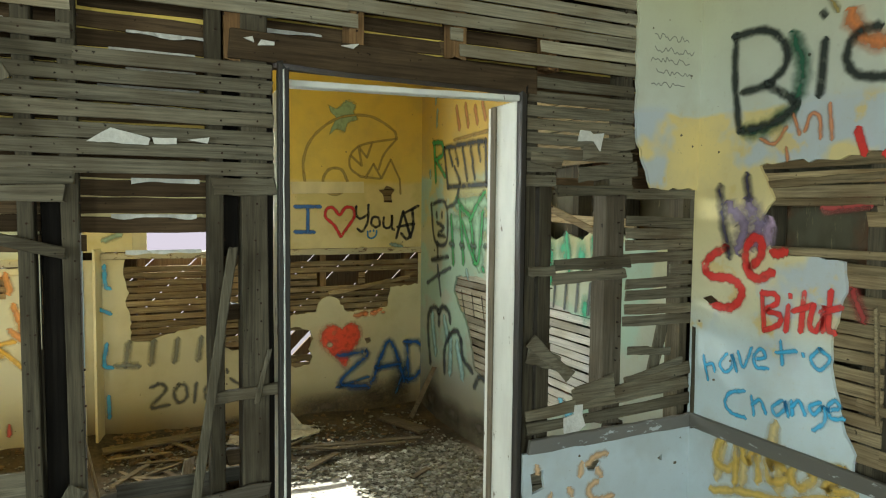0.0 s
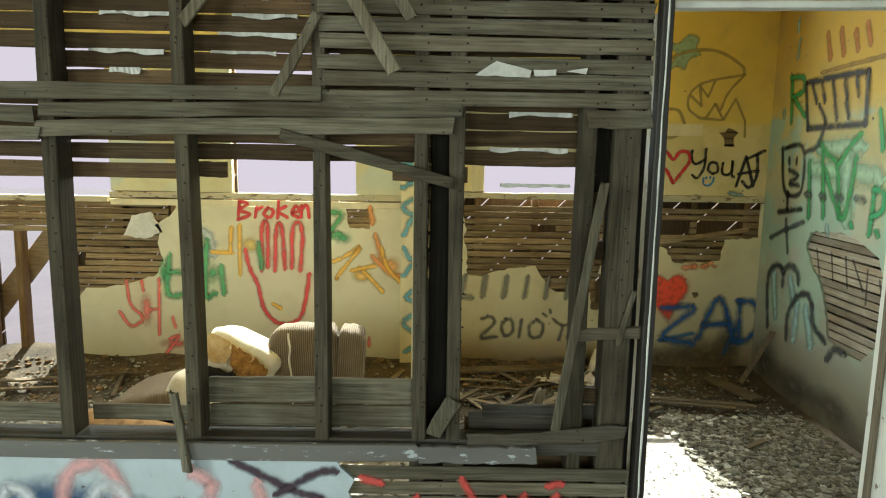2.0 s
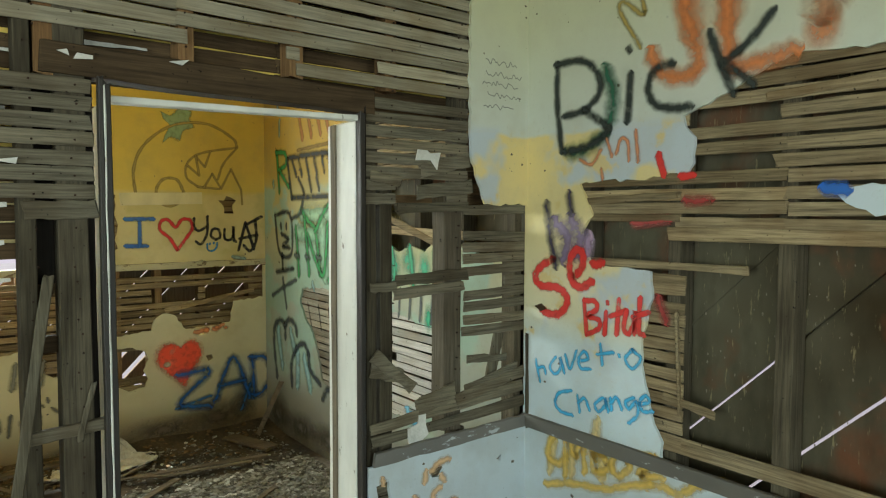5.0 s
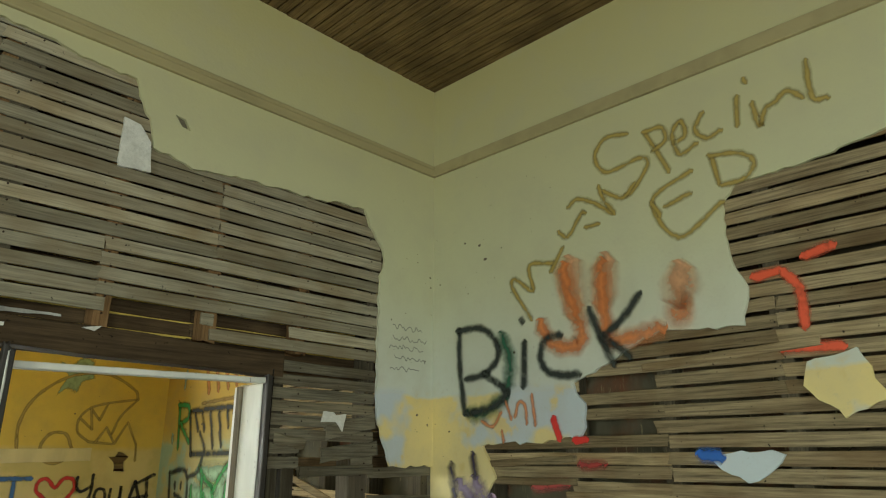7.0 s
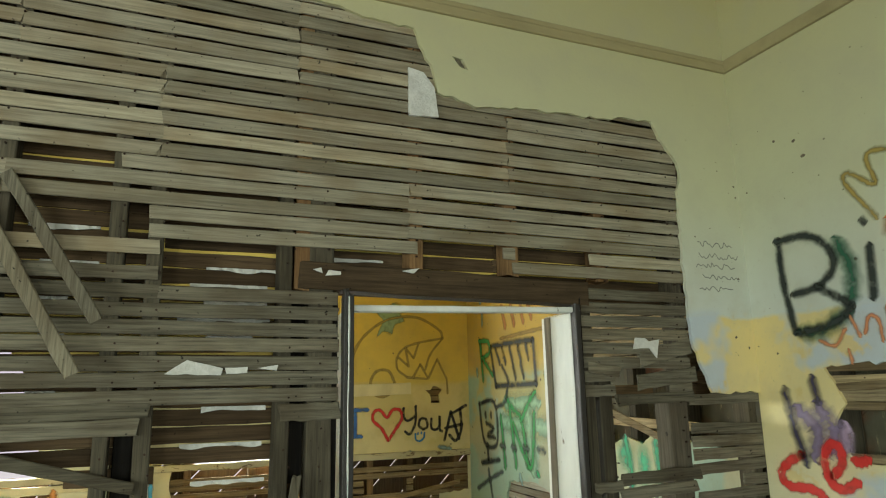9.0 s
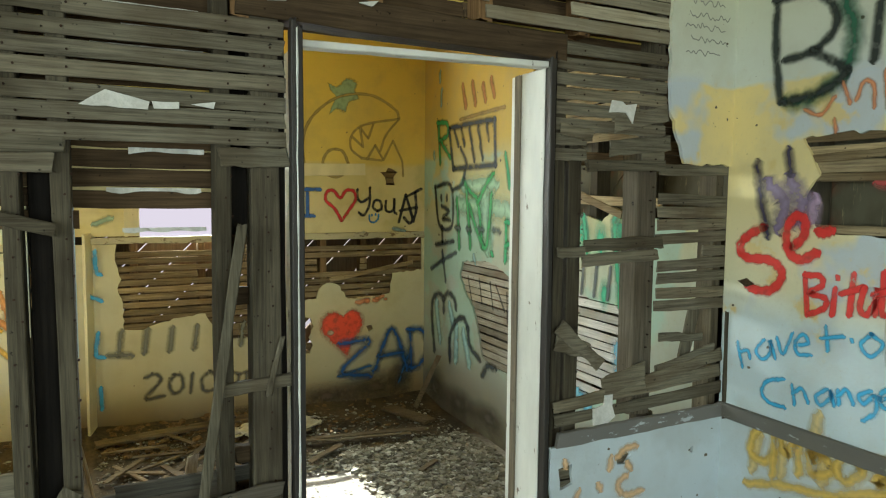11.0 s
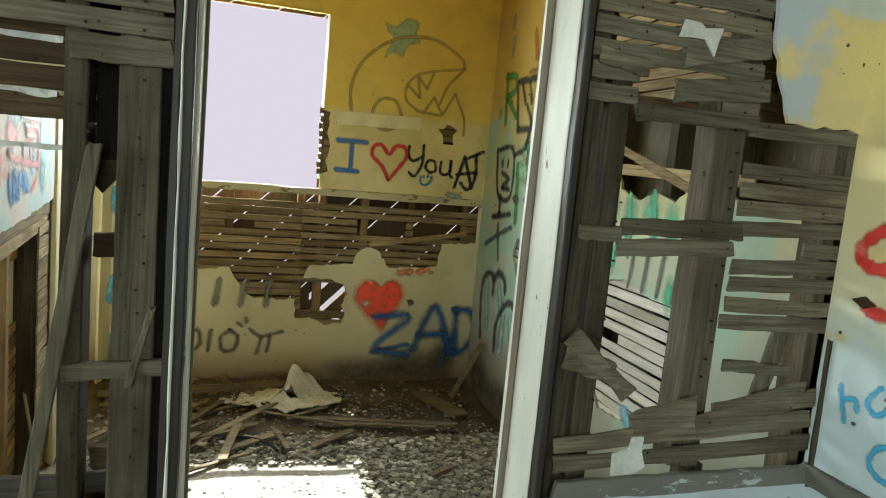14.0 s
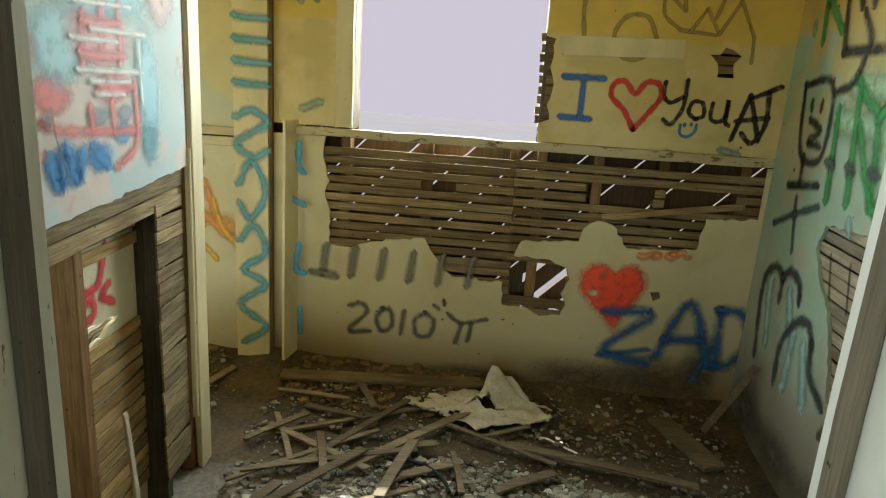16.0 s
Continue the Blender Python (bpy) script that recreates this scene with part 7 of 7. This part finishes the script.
flap(seat, "torn_cover", [(-0.06, 0.10), (0.06, 0.09), (0.19, 0.06), (0.20, -0.10), (0.12, -0.12), (0.02, -0.06), (-0.02, 0.0)], pose(0, -0.196, 0), RUST, "torn orange brown padding", 0.03, 3)
# black flap that paints the shade inside a torn hole
flap(seat, "hole", [(-0.12, -0.06), (0.04, -0.04), (0.14, -0.08), (0.19, -0.11), (0.10, -0.125), (-0.05, -0.12), (-0.14, -0.10)], pose(0, -0.216, 0), SHADE_Z, "black patch painted as the shade of a hole", 0.012, 4)
flap(seat, "foam", [(-0.20, 0.11), (-0.08, 0.11), (-0.04, 0.04), (-0.05, -0.02), (-0.19, -0.04)], pose(0, -0.198, 0), FOAM, "torn yellow foam", 0.016, 5)
cushion(chair, "spring_base", (0.40, 0.34, 0.20), pose(-0.06, 0.02, 0.12, -4, 10, -8), RUST, "rusty brown padding under the seat", 0.08)
cushion(chair, "pale_cushion", (0.32, 0.42, 0.24), pose(-0.34, -0.08, 0.20, 4, 26, -14), TICKING, "pale sunlit cushion", 0.08)
cushion(chair, "back_pad", (0.62, 0.42, 0.16), pose(-0.62, 0.00, 0.15, 10, -18, -22), CORD, "ribbed brown pad lying flat", 0.10, 30)
bm = bmesh.new()
bmesh.ops.create_cone(bm, cap_ends=True, segments=32, radius1=0.145, radius2=0.15, depth=0.66)
bmesh.ops.subdivide_edges(bm, edges=[e for e in bm.edges if abs(e.verts[0].co.z - e.verts[1].co.z) > 0.3], cuts=14)
for v in bm.verts:
    v.co *= 1 + 0.05 * noise.noise(v.co * 5)
for f in bm.faces:
    f.smooth = len(f.verts) == 4
ob = part("arm_roll", bm, ROLL, chair, "round brown armrest")
ob.matrix_local = pose(-0.46, -0.74, 0.15, 90, 0, 66)
# nail heads on the studs and laths
bm = bmesh.new()
nr = random.Random(21)
for x in (-0.69, -0.275, 0.103, 0.490, 0.797, 0.914, 1.292, 1.40, 1.72, 2.095, 2.49, 2.82):
    for k in range(58):
        z = 0.80 + k * 0.0512 + nr.uniform(-0.006, 0.006)
        if z < 2.2 and 1.43 < x < 2.4 or nr.random() < 0.18:
            continue
        y = YA - 0.003 if z > 2.2 or (z > 1.76 and (0.5 < x < 1.45 or x > 2.4)) else YA + 0.007
        xx = x + nr.uniform(-0.012, 0.012)
        ring = [bm.verts.new((xx + 0.0032 * math.cos(a * 1.047), y, z + 0.0032 * math.sin(a * 1.047))) for a in range(6)]
        rear = [bm.verts.new((v.co.x, y + 0.008, v.co.z)) for v in ring]
        bm.faces.new(ring)
        for a in range(6):
            bm.faces.new((ring[a], rear[a], rear[(a + 1) % 6], ring[(a + 1) % 6]))
part("nails", bm, IRON, wall_a, "small rusty nail heads", "stuff")


def chips(parent, w, count, u0, u1, z0, z1, smin, smax, seed, depth=-0.0152):
    """Small dark chips and nail holes in painted plaster."""
    r = random.Random(seed)
    bm = bmesh.new()
    for _ in range(count):
        u, z, s = r.uniform(u0, u1), r.uniform(z0, z1), smin + (smax - smin) * r.random() ** 3
        k = r.randint(5, 8)
        bm.faces.new([bm.verts.new(w @ Vector((u + s * r.uniform(0.5, 1.1) * math.cos(6.283 * a / k), depth, z + s * r.uniform(0.35, 0.9) * math.sin(6.283 * a / k)))) for a in range(k)])
    part("plaster_chips", bm, RAW_BROWN, parent, "small chips in the plaster", "stuff")


chips(wall_c, WC, 26, -2.10, -1.85, 0.86, 2.9, 0.002, 0.012, 1)
chips(wall_c, WC, 22, -1.84, -1.40, 2.2, 3.1, 0.002, 0.012, 2)
chips(wall_c, WC, 40, -2.08, 0.5, 0.2, 0.72, 0.002, 0.014, 3)
chips(wall_a, WA, 26, 2.40, 3.18, 0.2, 0.72, 0.002, 0.014, 4)
chips(wall_a, WA, 24, 2.93, 3.20, 1.80, 3.0, 0.002, 0.009, 5)
chips(wall_a, WA, 24, -0.9, 0.52, 0.2, 0.66, 0.002, 0.010, 6)
chips(wall_b, WB, 46, 1.10, 3.15, 0.12, 0.44, 0.002, 0.010, 7)
chips(wall_b, WB, 30, 2.20, 3.18, 1.38, 2.5, 0.002, 0.010, 8)
chips(wall_b, WB, 40, -1.10, 0.60, 0.15, 1.15, 0.002, 0.010, 9)
chips(wall_c, WC, 40, -5.0, -3.6, 1.22, 2.4, 0.003, 0.014, 10)
bm = bmesh.new()
lr = random.Random(33)
for _ in range(70):
    y, z, q = lr.uniform(0.80, 1.32), lr.uniform(0.95, 1.62), lr.uniform(0.0015, 0.005)
    k = lr.randint(5, 7)
    bm.faces.new([bm.verts.new(WC @ Vector((-y + q * lr.uniform(0.4, 1.0) * math.cos(6.283 * a / k), 0.1085, z + 2.2 * q * lr.uniform(0.4, 1.0) * math.sin(6.283 * a / k)))) for a in range(k)])
part("lime_spots", bm, DUSTY_Y, wall_c, "pale lime spots on dark boards", "stuff")
# pencil scrawl in the corner
pr = random.Random(5)
for z in (2.36, 2.31, 2.27, 2.22, 2.17):
    u, st = 2.93 + pr.uniform(0, 0.03), []
    end = u + pr.uniform(0.10, 0.22)
    while u < end:
        st.append((u, z + pr.uniform(-0.012, 0.012)))
        u += pr.uniform(0.007, 0.014)
    graffiti(wall_a, WA, [st], 0.0035, (0.20, 0.20, 0.19), "faint grey pencil scrawl", -0.0165, 0.2)
